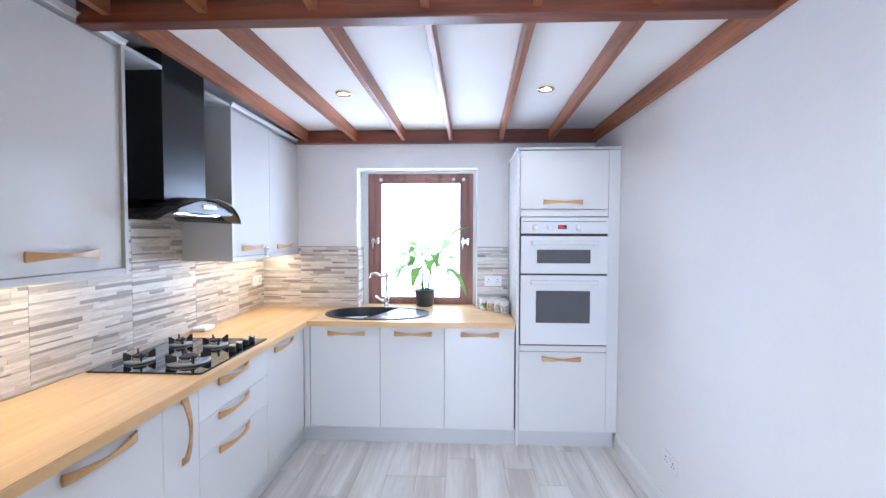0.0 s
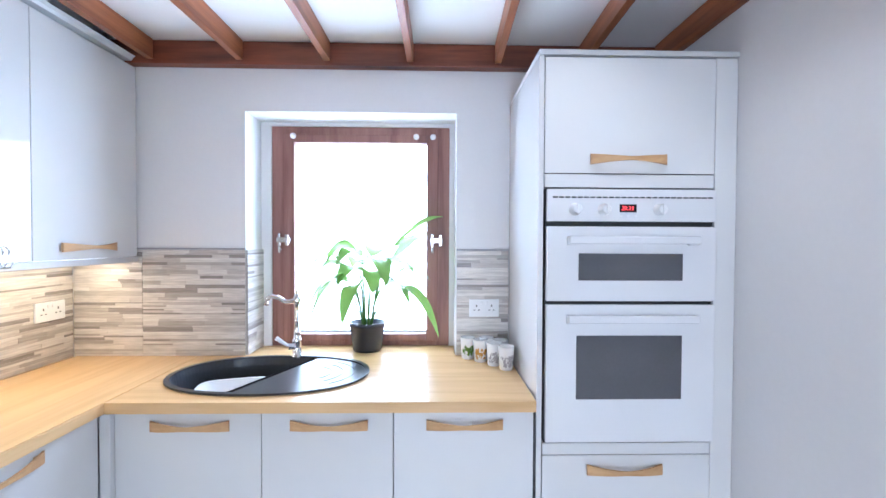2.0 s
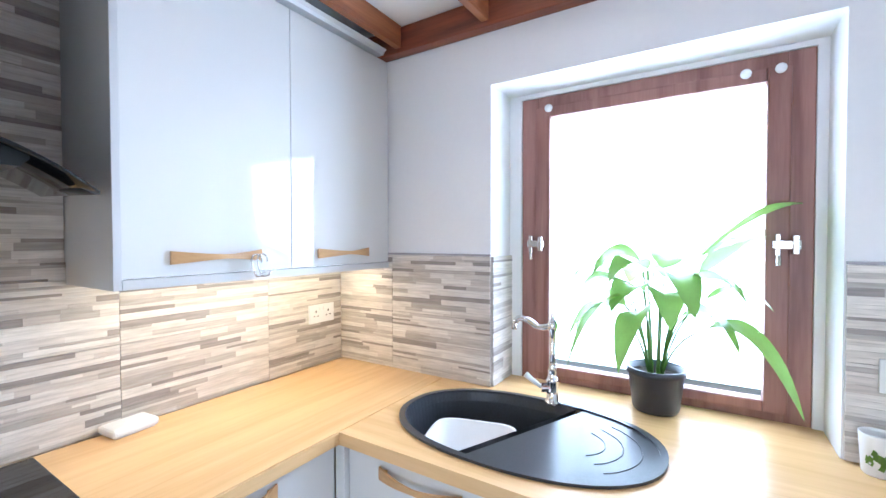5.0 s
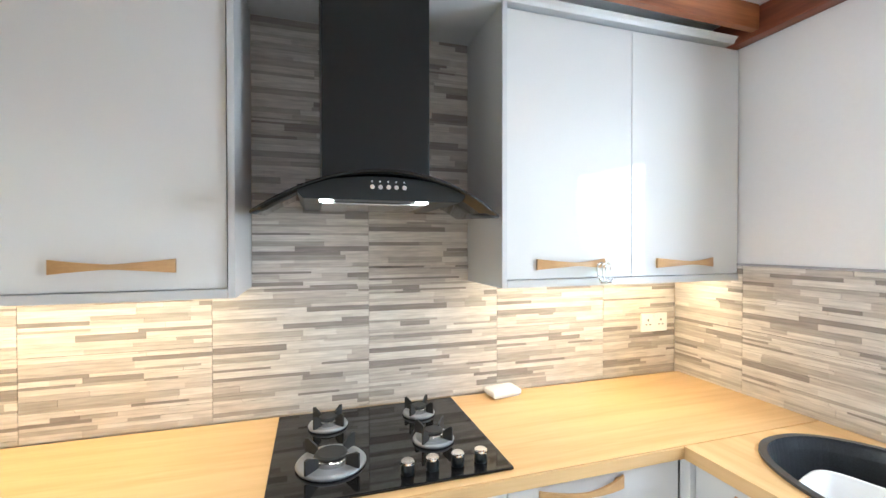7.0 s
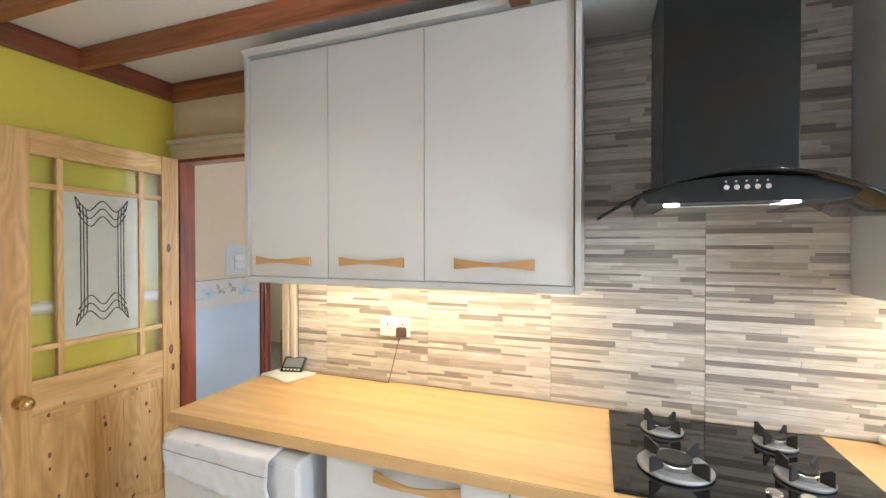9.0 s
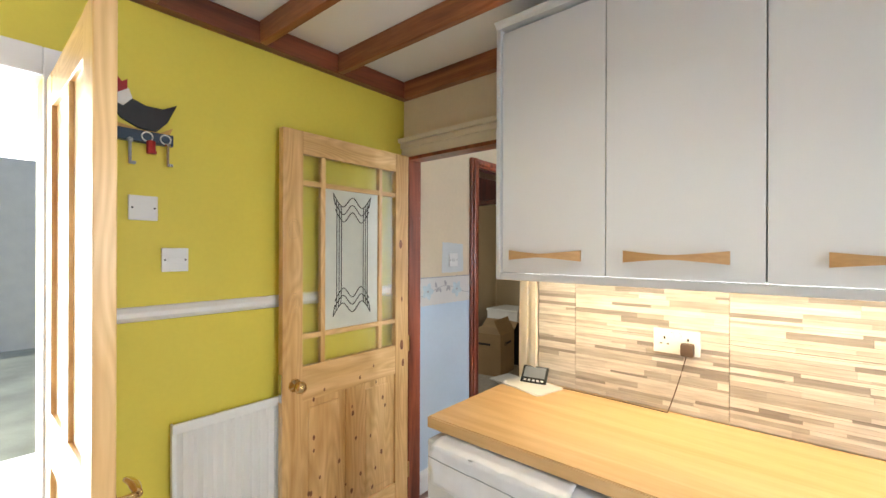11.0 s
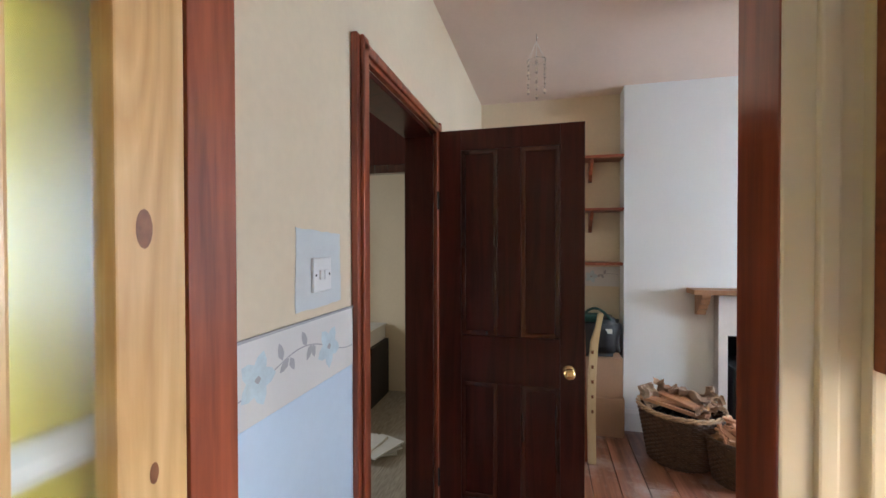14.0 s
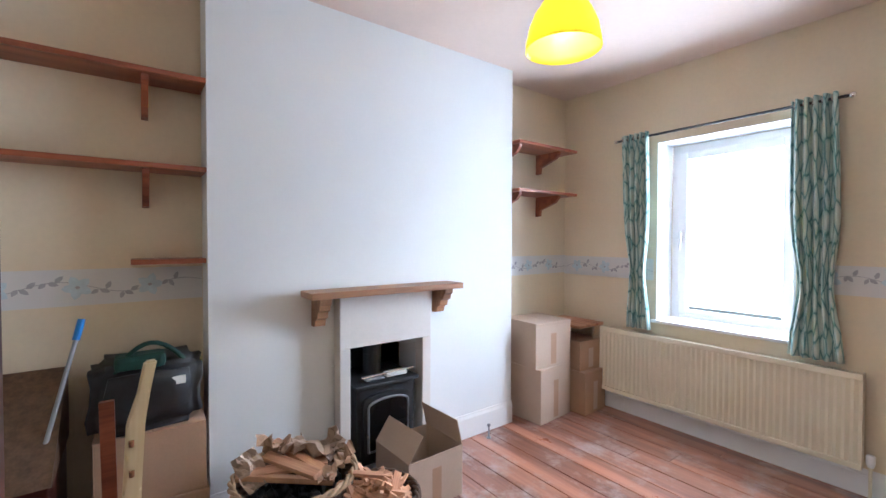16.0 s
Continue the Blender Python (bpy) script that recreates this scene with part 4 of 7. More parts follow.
def ringed(outer, inner, z0, z1):
    """Slab with a hole; both outlines have equal counts."""
    bm_ = bmesh.new()
    n = len(outer)
    v = [[bm_.verts.new((x, y, z)) for x, y in o] for o, z in ((outer, z0), (outer, z1), (inner, z1), (inner, z0))]
    for a, b in ((0, 1), (1, 2), (2, 3), (3, 0)):
        for i in range(n):
            j = (i + 1) % n
            bm_.faces.new([v[a][i], v[a][j], v[b][j], v[b][i]])
    bmesh.ops.recalc_face_normals(bm_, faces=bm_.faces[:])
    return bm_


def rect_ring(x0, x1, y0, y1, pts):
    """Point on a rectangle in the direction of each given point."""
    out = []
    for x, y in pts:
        dx, dy = x - SX, y - SY
        k = min(((x1 - SX) / dx if dx > 1e-9 else (x0 - SX) / dx if dx < -1e-9 else 1e9), ((y1 - SY) / dy if dy > 1e-9 else (y0 - SY) / dy if dy < -1e-9 else 1e9))
        out.append((SX + dx * k, SY + dy * k))
    return out


inn = oval(SA - 0.015, SB - 0.015, 64)
bm = bmesh.new()
NX0, NX1, NY0, NY1 = -1.115, 0.395, 3.024, YN - 0.002
corners = rect_ring(NX0, NX1, NY0, NY1, inn)
for cx, cy in ((NX0, NY0), (NX1, NY0), (NX0, NY1), (NX1, NY1)):
    k = min(range(64), key=lambda i: (corners[i][0] - cx) ** 2 + (corners[i][1] - cy) ** 2)
    corners[k] = (cx, cy)
solid("worktop_north", ringed(corners, inn, TZ0, TZ1), M_topx, "oiled oak-block worktop round an inset sink", "worktop", "")
solid("window_board", box(WX0 + 0.001, WX1 - 0.001, YN - 0.001, 3.828, TZ0, TZ1 - 0.001), M_topx, "oak worktop running into the window reveal", "window board", "")

# wall units
TOPZ = 2.315


def wall_unit(y0, y1, fronts, label):
    r = unit("wall_unit", pose(-1.412, y0, 0, 0, 0, 90), y1 - y0, 0.30, 1.392, TOPZ, [(a - y0, b - y0, 1.392, TOPZ - 0.012, h - y0, hz, False) for a, b, h, hz in fronts], label, "grey gloss wall units")
    return r


wl = "pale grey gloss wall unit with oak bow handle"
wall_unit(0.42, 0.81, [(0.42, 0.81, 0.594, 1.459)], wl)
wall_unit(0.81, 1.22, [(0.81, 1.22, 1.005, 1.459)], wl)
wall_unit(1.22, 1.735, [(1.22, 1.735, 1.475, 1.458)], wl)
wall_unit(2.578, 3.09, [(2.578, 3.09, 2.828, 1.444)], wl)
wall_unit(3.09, 3.622, [(3.09, 3.622, 3.34, 1.442)], wl)
for y0, y1, ya, yb in ((0.40, 1.756, True, True), (2.558, 3.628, True, False)):
    bm = box(XW + 0.001, -1.40, y0, y0 + 0.018, 1.366, TOPZ + 0.005, 0.0015)
    solid("end_panel", bm, M_carcass, "grey end panel of the wall units", "panel", "")
    if yb:
        bm = box(XW + 0.001, -1.40, y1 - 0.018, y1, 1.366, TOPZ + 0.005, 0.0015)
        solid("end_panel", bm, M_carcass, "grey end panel of the wall units", "panel", "")
    bm = box(-1.44, -1.40, y0 + 0.019, y1 - 0.019, 1.366, 1.3915, 0.002)
    solid("light_pelmet", bm, M_carcass, "grey pelmet under the wall units", "pelmet", "")
    bm = prism([(-1.44, TOPZ + 0.001), (-1.398, TOPZ + 0.001), (-1.392, TOPZ + 0.012), (-1.38, TOPZ + 0.022), (-1.44, TOPZ + 0.022)], y0, y1, axis='y')
    solid("cornice", bm, M_carcass, "grey cornice on top of the wall units", "cornice", "")
    bm = box(-1.54, -1.52, y0 + 0.06, y1 - 0.06, 1.382, 1.389)
    s = solid("strip_light", bm, M_led, "lit warm strip light under the wall units", "light", "")
    lamp("under_unit_light", 'AREA', pose(-1.53, (y0 + y1) / 2, 1.378, 0, 6, 0), 3.5 * (y1 - y0), (1, 0.66, 0.27), 0.03, y1 - y0 - 0.12)

# tall oven housing
tall = thing("oven_housing", pose(0, 0, 0), "tall pale grey gloss oven housing beside worktop", "cabinet")
part("side_panel", box(0.402, 0.421, FN, YN - 0.002, 0.0, 2.15, 0.0015), M_gloss, tall)
part("side_panel", box(1.042, 1.06, FN + 0.022, YN - 0.002, 0.0, 2.15), M_carcass, tall)
part("filler", box(1.043, XE - 0.002, FN + 0.001, FN + 0.02, B0z, 2.135, 0.0015), M_gloss, tall)
part("top", box(0.40, XE - 0.002, FN - 0.008, YN - 0.002, 2.137, 2.156, 0.002), M_carcass, tall)
part("shelf", box(0.422, 1.041, FN + 0.02, YN - 0.01, 0.706, 0.724), M_carcass, tall)
part("shelf", box(0.422, 1.041, FN + 0.02, YN - 0.01, 1.70, 1.716), M_carcass, tall)
part("rail", box(0.424, 1.04, FN, FN + 0.02, 0.700, 0.742, 0.002), M_gloss, tall)
part("rail", box(0.424, 1.04, FN, FN + 0.02, 1.668, 1.715, 0.002), M_gloss, tall)
f = part("door", box(0.424, 1.041, FN, FN + 0.02, 1.719, 2.132, 0.002), M_gloss, tall)
bow_handle(f, (0.724, FN, 1.768))
f = part("door", box(0.424, 1.041, FN, FN + 0.02, B0z, 0.697, 0.002), M_gloss, tall)
bow_handle(f, (0.724, FN, 0.648))

oven = thing("double_oven", pose(0, 0, 0), "white built-in double electric oven with dark glass windows", "oven")
OX0, OX1 = 0.428, 1.035
part("chassis", box(OX0, OX1, FN - 0.002, FN + 0.5, 0.746, 1.664), M_black, oven)
part("control_panel", box(OX0, OX1, FN - 0.024, FN - 0.003, 1.545, 1.660, 0.004), M_oven, oven)
bm = bmesh.new()
for i in range(26):
    x = OX0 + 0.02 + i * 0.0222
    box(x, x + 0.017, FN - 0.0255, FN - 0.023, 1.628, 1.633, bm=bm)
part("vent_slots", bm, M_black, oven)
for x in (0.527, 0.630, 0.828):
    bm = lathe([(0, 0.03), (0.014, 0.03), (0.017, 0.026), (0.02, 0.004), (0.023, 0.0), (0, 0)], 24)
    box(-0.003, 0.003, -0.018, 0.018, 0.028, 0.034, 0.001, bm=bm)
    bmesh.ops.transform(bm, matrix=Matrix.Translation((x, FN - 0.024, 1.588)) @ Euler((math.pi / 2, 0, 0)).to_matrix().to_4x4(), verts=bm.verts[:])
    part("control_knob", bm, M_plastic, oven)
d = part("display", box(0.686, 0.746, FN - 0.0265, FN - 0.023, 1.578, 1.606), M_blackgloss, oven, "black display with red digits")


def text(name, body, size, m, mtx, parent=None):
    c = bpy.data.curves.new(name, 'FONT')
    c.body, c.size, c.align_x, c.align_y, c.extrude = body, size, 'CENTER', 'CENTER', 0.0003
    t = new(name + "_curve", c)
    dg = bpy.context.evaluated_depsgraph_get()
    me = bpy.data.meshes.new_from_object(t.evaluated_get(dg))
    bpy.data.objects.remove(t)
    me.materials.clear()
    me.materials.append(m)
    o = new(name, me)
    o.parent = parent
    o.matrix_local = mtx
    return o


text("digits", "20:33", 0.02, M_ledred, pose(0.714, FN - 0.0275, 1.592, 90), d)
for i in range(3):
    x = 0.692 + i * 0.025
    part("button", rod((x, FN - 0.028, 1.565), (x, FN - 0.023, 1.565), 0.004, 10), M_plastic, oven)
for z0, z1, wx0, wx1, wz0, wz1, nm in ((1.262, 1.528, 0.541, 0.914, 1.336, 1.432, "grill_door"), (0.756, 1.250, 0.536, 0.915, 0.912, 1.140, "oven_door")):
    dr = part(nm, box(OX0, OX1, FN - 0.026, FN - 0.003, z0, z1, 0.004), M_oven, oven)
    part("window", box(wx0, wx1, FN - 0.0285, FN - 0.02, wz0, wz1, 0.002), M_ovenglass, dr, "dark oven glass")
    hz = z1 - 0.05
    bm = box(0.50, 0.965, FN - 0.058, FN - 0.04, hz - 0.012, hz + 0.016, 0.006)
    for x in (0.51, 0.94):
        box(x - 0.012, x + 0.024, FN - 0.045, FN - 0.024, hz - 0.016, hz + 0.014, 0.004, bm=bm)
    part("handle", bm, M_oven, dr)

for y0, y1 in ((1.757, 1.983), (2.314, 2.557)):
    solid("soffit_board", box(XW + 0.001, -1.405, y0, y1, TOPZ - 0.006, TOPZ + 0.012, 0.002), M_carcass, "grey board closing the bay above the hood", "panel", "")
# hood
hood = thing("cooker_hood", pose(0, 0, 0), "black chimney cooker hood with curved glass canopy", "cooker hood")
part("chimney", box(XW + 0.016, -1.41, 1.985, 2.312, 1.70, KC - 0.01, 0.003), M_black, hood)
bm = bmesh.new()
HY, HW = 2.155, 0.352
for i in range(25):
    u = -1 + 2 * i / 24
    y = HY + HW * u
    zt = 1.735 - 0.115 * abs(u) ** 2
    x_out = -1.255 + 0.0 - 0.06 * abs(u) ** 2.2
    row = [bm.verts.new(p) for p in ((XW + 0.017, y, zt), (x_out, y, zt - 0.018), (x_out, y, zt - 0.026), (XW + 0.017, y, zt - 0.008))]
    if i:
        for k in range(4):
            bm.faces.new([prev[k], prev[(k + 1) % 4], row[(k + 1) % 4], row[k]])
    if i in (0, 24):
        bm.faces.new(row if i else row[::-1])
    prev = row
bmesh.ops.recalc_face_normals(bm, faces=bm.faces[:])
part("canopy", bm, M_blackgloss, hood, "curved black glass canopy", True)
bm = bmesh.new()
lo, hi = 1.632, 1.70
prof = [(HY - 0.235, 1.652)] + [(HY - 0.235 + 0.47 * i / 12, 1.702 - 0.03 * (abs(-1 + i / 6)) ** 2) for i in range(13)] + [(HY + 0.235, 1.652), (HY + 0.22, 1.636), (HY - 0.22, 1.636)]
prism(prof, XW + 0.017, -1.30, bm, 'x')
body = part("body", bm, M_black, hood)
part("filter", box(XW + 0.08, -1.36, HY - 0.17, HY + 0.13, 1.628, 1.6355, 0.002), M_steel, hood, "brushed aluminium grease filter")
for i in range(5):
    y = 2.116 + i * 0.0225
    part("button", rod((-1.302, y, 1.672), (-1.293, y, 1.672), 0.0065, 12), M_chrome, hood)
    part("indicator", rod((-1.302, y, 1.688), (-1.2985, y, 1.688), 0.0025, 8), M_plastic, hood)
for y in (1.995, 2.265):
    part("lamp", cyl(0.019, 0.019, 1.631, 1.6355, 20, at=(-1.33, y)), M_led, hood, "lit round hood lamp")
    lamp("hood_lamp", 'SPOT', pose(-1.40, y, 1.618), 4, (1, 0.9, 0.75), 0.03)

# hob
hob = thing("gas_hob", pose(0, 0, 0), "black glass four-burner gas hob on the worktop", "hob")
part("glass_plate", box(-1.690, -1.150, 1.845, 2.475, TZ1, TZ1 + 0.008, 0.003), M_blackgloss, hob)
for x, y, r in ((-1.563, 2.005, 0.062), (-1.57, 2.315, 0.055), (-1.315, 2.005, 0.092), (-1.365, 2.31, 0.062)):
    z = TZ1 + 0.008
    b = part("burner", lathe([(0, 0.001), (r, 0.001), (r * 1.03, 0.006), (r * 0.97, 0.012), (r * 0.8, 0.010), (r * 0.62, 0.008), (0, 0.008)], 32, at=(x, y, z)), M_greymetal, hob, "grey enamel burner ring", True)
    part("burner_head", lathe([(0, 0.008), (r * 0.5, 0.008), (r * 0.52, 0.022), (r * 0.45, 0.025), (0, 0.025)], 28, at=(x, y, z)), M_steel, b)
    part("burner_cap", lathe([(0, 0.025), (r * 0.47, 0.025), (r * 0.47, 0.031), (r * 0.40, 0.034), (0, 0.034)], 28, at=(x, y, z)), M_iron, b)
    for k in range(4):
        bm = bmesh.new()
        a = math.pi / 4 + k * math.pi / 2
        ca, sa = math.cos(a), math.sin(a)
        pts = [(r * 0.55, 0.012), (r * 1.05, 0.012), (r * 1.05, 0.050), (r * 0.92, 0.052), (r * 0.55, 0.036)]
        t = 0.0028
        lo_ = [bm.verts.new((x + ca * u - sa * t, y + sa * u + ca * t, z + w)) for u, w in pts]
        hi_ = [bm.verts.new((x + ca * u + sa * t, y + sa * u - ca * t, z + w)) for u, w in pts]
        for i in range(5):
            bm.faces.new([lo_[i], lo_[(i + 1) % 5], hi_[(i + 1) % 5], hi_[i]])
        bm.faces.new(lo_)
        bm.faces.new(hi_[::-1])
        part("pan_support", bm, M_iron, b)
for y in (2.194, 2.262, 2.333, 2.400):
    k = part("knob", lathe([(0, 0), (0.017, 0), (0.018, 0.012), (0.016, 0.028), (0, 0.028)], 24, at=(-1.205, y, TZ1 + 0.008)), M_black, hob, smooth=False)
    part("knob_cap", lathe([(0, 0.0281), (0.018, 0.0281), (0.018, 0.033), (0.015, 0.036), (0, 0.036)], 24, at=(-1.205, y, TZ1 + 0.008)), M_chrome, k)

# sink
sink = thing("kitchen_sink", pose(0, 0, 0), "black composite oval sink with drainer and washing bowl", "sink")
rim = ringed(oval(SA, SB, 64), oval(SA - 0.02, SB - 0.02, 64), TZ1 + 0.001, TZ1 + 0.009)
part("rim", rim, M_sink, sink, smooth=False)
# bowl on the left, drainer plate on the right, split along a slant
ov = oval(SA - 0.019, SB - 0.019, 96)


def side(p, off=0.0):
    return (p[0] - (-0.625 + off)) - (p[1] - 3.345) * 0.42


left = [p for p in ov if side(p) < 0]
right = [p for p in ov if side(p) >= 0]
right = sorted(right, key=lambda p: math.atan2(p[1] - SY, p[0] - SX))
part("drainer", prism(right, TZ1 - 0.012, TZ1 + 0.004), M_sink, sink)
left = sorted(left, key=lambda p: math.atan2(p[1] - SY, p[0] - SX) % (2 * math.pi))
bm = bmesh.new()
cxl, cyl_ = sum(p[0] for p in left) / len(left), sum(p[1] for p in left) / len(left)
lv = []
for k, z in ((1.0, TZ1 + 0.002), (0.96, TZ1 - 0.03), (0.90, TZ1 - 0.13), (0.78, TZ1 - 0.16)):
    lv.append([bm.verts.new((cxl + (x - cxl) * k, cyl_ + (y - cyl_) * k, z)) for x, y in left])
for a, b in zip(lv, lv[1:]):
    for i in range(len(left)):
        bm.faces.new([a[i], a[(i + 1) % len(left)], b[(i + 1) % len(left)], b[i]])
bm.faces.new(lv[-1])
part("bowl", bm, M_sink, sink)
bm = bmesh.new()
for k, rr in enumerate((0.10, 0.15, 0.20)):
    tube([(-0.50 + rr * math.cos(t) * 0.95, 3.34 + rr * math.sin(t) * 0.85, TZ1 + 0.0042) for t in [(-0.9 + 2.0 * i / 16) for i in range(17)]], 0.0016, 6, bm)
part("drainer_grooves", bm, M_sink, sink)

wb = thing("washing_bowl", pose(-0.80, 3.285, 0.747, 0, 0, 15) @ Matrix.Diagonal((1.05, 0.95, 0.95, 1)), "white plastic washing-up bowl holding a pink cloth", "bowl")
bm = bmesh.new()
rect = [(-1, -1), (1, -1), (1, 1), (-1, 1)]
ring = []
for a, b, z in ((0.085, 0.075, 0.002), (0.10, 0.09, 0.004), (0.125, 0.115, 0.125), (0.135, 0.125, 0.128), (0.135, 0.125, 0.122), (0.121, 0.111, 0.120), (0.095, 0.085, 0.009)):
    pts = []
    for i in range(32):
        t = 2 * math.pi * i / 32
        c, s_ = math.cos(t), math.sin(t)
        pts.append(bm.verts.new((a * math.copysign(abs(c) ** 0.45, c), b * math.copysign(abs(s_) ** 0.45, s_), z)))
    ring.append(pts)
for a, b in zip(ring, ring[1:]):
    for i in range(32):
        bm.faces.new([a[i], a[(i + 1) % 32], b[(i + 1) % 32], b[i]])
bm.faces.new(ring[-1])
bm.faces.new(ring[0][::-1])
part("basin", bm, M_plastic, wb, smooth=True)
bm = bmesh.new()
bmesh.ops.create_icosphere(bm, subdivisions=3, radius=0.06)
for v in bm.verts:
    k = noise.noise(v.co * 30) * 0.02
    v.co = Vector((v.co.x * 1.1, v.co.y * 0.7, v.co.z * 0.3)) + v.co.normalized() * k
o = solid("dish_cloth", bm, M_pink, "crumpled pink cloth in the washing-up bowl", "cloth", "", m=pose(-0.79, 3.27, 0.785), smooth=True)

# tap
tap = thing("kitchen_tap", pose(-0.628, 3.575, TZ1 + 0.008), "chrome swan-neck mixer tap with lever", "tap")
part("base", lathe([(0, 0), (0.026, 0), (0.026, 0.008), (0.021, 0.012), (0.021, 0.075), (0.024, 0.08), (0.018, 0.09), (0.014, 0.11), (0.016, 0.115), (0.012, 0.13), (0.011, 0.17), (0.014, 0.175), (0.011, 0.18), (0.011, 0.25), (0.017, 0.262), (0.019, 0.28), (0.012, 0.296), (0.006, 0.305), (0.008, 0.312), (0.004, 0.322), (0, 0.323)], 24), M_chrome, tap, smooth=True)
sp = arc_pts((0, 0, 0.278), (-0.03, 0, 0.26), (-0.06, -0.004, 0.27), 6) + arc_pts((-0.06, -0.004, 0.27), (-0.10, -0.006, 0.30), (-0.125, -0.008, 0.29), 6)[1:] + arc_pts((-0.125, -0.008, 0.29), (-0.14, -0.01, 0.28), (-0.142, -0.01, 0.25), 6)[1:]
part("spout", tube(sp, [0.012] * 6 + [0.011] * 7 + [0.0105] * 6, 14), M_chrome, tap, smooth=True)
bm = rod((0, 0, 0.055), (-0.035, -0.02, 0.055), 0.016, 16)
part("valve", bm, M_chrome, tap)
part("lever", tube([(-0.035, -0.02, 0.058), (-0.055, -0.03, 0.075), (-0.085, -0.04, 0.10)], [0.006, 0.008, 0.011], 12), M_plastic, tap, "white ceramic lever", True)

# pot plant on the window board
plant = thing("pot_plant", pose(-0.315, 3.735, TZ1), "leafy green houseplant in a dark plastic pot", "plant")
part("pot", lathe([(0, 0.0), (0.068, 0.0), (0.074, 0.01), (0.088, 0.125), (0.094, 0.127), (0.095, 0.148), (0.088, 0.148), (0.084, 0.12), (0, 0.115)], 36), M_pot, plant, smooth=True)
bm = bmesh.new()
bmesh.ops.create_grid(bm, x_segments=14, y_segments=14, size=0.06)
for v in bm.verts:
    k = max(abs(v.co.x), abs(v.co.y)) / max(1e-6, math.hypot(v.co.x, v.co.y))
    v.co.x, v.co.y = v.co.x * k * 1.38, v.co.y * k * 1.38
    v.co.z = 0.124 + 0.008 * noise.noise(v.co * 60)
part("soil", bm, M_soil, plant)
rnd = random.Random(3)


def leaf(root, az, reach, top, length, width, droop, lean=0.0):
    """Stalk and strap-shaped blade."""
    d = Vector((math.cos(az), math.sin(az), 0))
    base = Vector((d.x * 0.02, d.y * 0.02, 0.12))
    tip = d * reach + Vector((0, 0, top))
    stalk = arc_pts(base, base + Vector((0, 0, (top - 0.12) * 0.75)) + d * reach * 0.25, tip, 6)
    part("stalk", tube(stalk, [0.004, 0.0038, 0.0035, 0.003, 0.003, 0.0026, 0.0025], 6), M_leaf, root)
    bm_ = bmesh.new()
    n = 12
    side_ = d.cross(Vector((0, 0, 1)))
    end = tip + d * length * 0.75 + Vector((0, 0, -droop))
    mid = tip + d * length * 0.45 + Vector((0, 0, 0.35 * length - 0.2 * droop))
    prev_ = None
    for i in range(n + 1):
        t = i / n
        c = (1 - t) ** 2 * tip + 2 * t * (1 - t) * mid + t * t * end
        w = width * (math.sin(math.pi * min(1, t ** 0.75)) ** 0.8 + 0.03) * 0.5
        if i == n:
            w = 0.001
        tw = side_ * math.cos(lean) + Vector((0, 0, 1)) * math.sin(lean)
        wave = Vector((0, 0, 0.004 * math.sin(9 * t)))
        row_ = [bm_.verts.new(c - tw * w + Vector((0, 0, w * 0.35)) + wave), bm_.verts.new(c), bm_.verts.new(c + tw * w + Vector((0, 0, w * 0.35)) - wave)]
        if prev_:
            for k_ in range(2):
                bm_.faces.new([prev_[k_], prev_[k_ + 1], row_[k_ + 1], row_[k_]])
        prev_ = row_
    part("leaf", bm_, M_leaf, root, smooth=True)


for az, re_, tp, ln, wd, dr in ((0.35, 0.11, 0.40, 0.26, 0.085, -0.16), (0.1, 0.12, 0.33, 0.20, 0.075, 0.02), (-0.4, 0.13, 0.26, 0.27, 0.075, 0.22), (3.3, 0.09, 0.37, 0.20, 0.08, 0.10),
                                (3.0, 0.13, 0.40, 0.16, 0.06, 0.03), (3.7, 0.09, 0.31, 0.22, 0.09, 0.24), (4.3, 0.06, 0.30, 0.16, 0.085, 0.20), (5.0, 0.05, 0.35, 0.15, 0.08, 0.10),
                                (2.2, 0.05, 0.38, 0.14, 0.08, 0.02), (1.3, 0.04, 0.42, 0.12, 0.08, -0.03), (5.7, 0.10, 0.30, 0.17, 0.07, 0.10), (3.5, 0.12, 0.30, 0.19, 0.075, 0.20),
                                (0.7, 0.09, 0.36, 0.13, 0.07, -0.02), (0.0, 0.06, 0.28, 0.14, 0.065, 0.06), (4.0, 0.05, 0.36, 0.14, 0.08, 0.08), (0.5, 0.13, 0.46, 0.14, 0.03, -0.06),
                                (0.15, 0.10, 0.45, 0.30, 0.085, -0.20), (2.8, 0.10, 0.30, 0.22, 0.08, 0.16), (3.9, 0.03, 0.42, 0.16, 0.09, 0.05), (5.3, 0.04, 0.40, 0.18, 0.09, 0.12), (6.0, 0.08, 0.38, 0.18, 0.08, 0.05), (3.2, 0.04, 0.44, 0.18, 0.085, 0.06)):
    leaf(plant, az, re_ * 1.15, tp * 1.15, ln * 1.25, wd * 1.45, dr * 0.9, rnd.uniform(-0.4, 0.4))

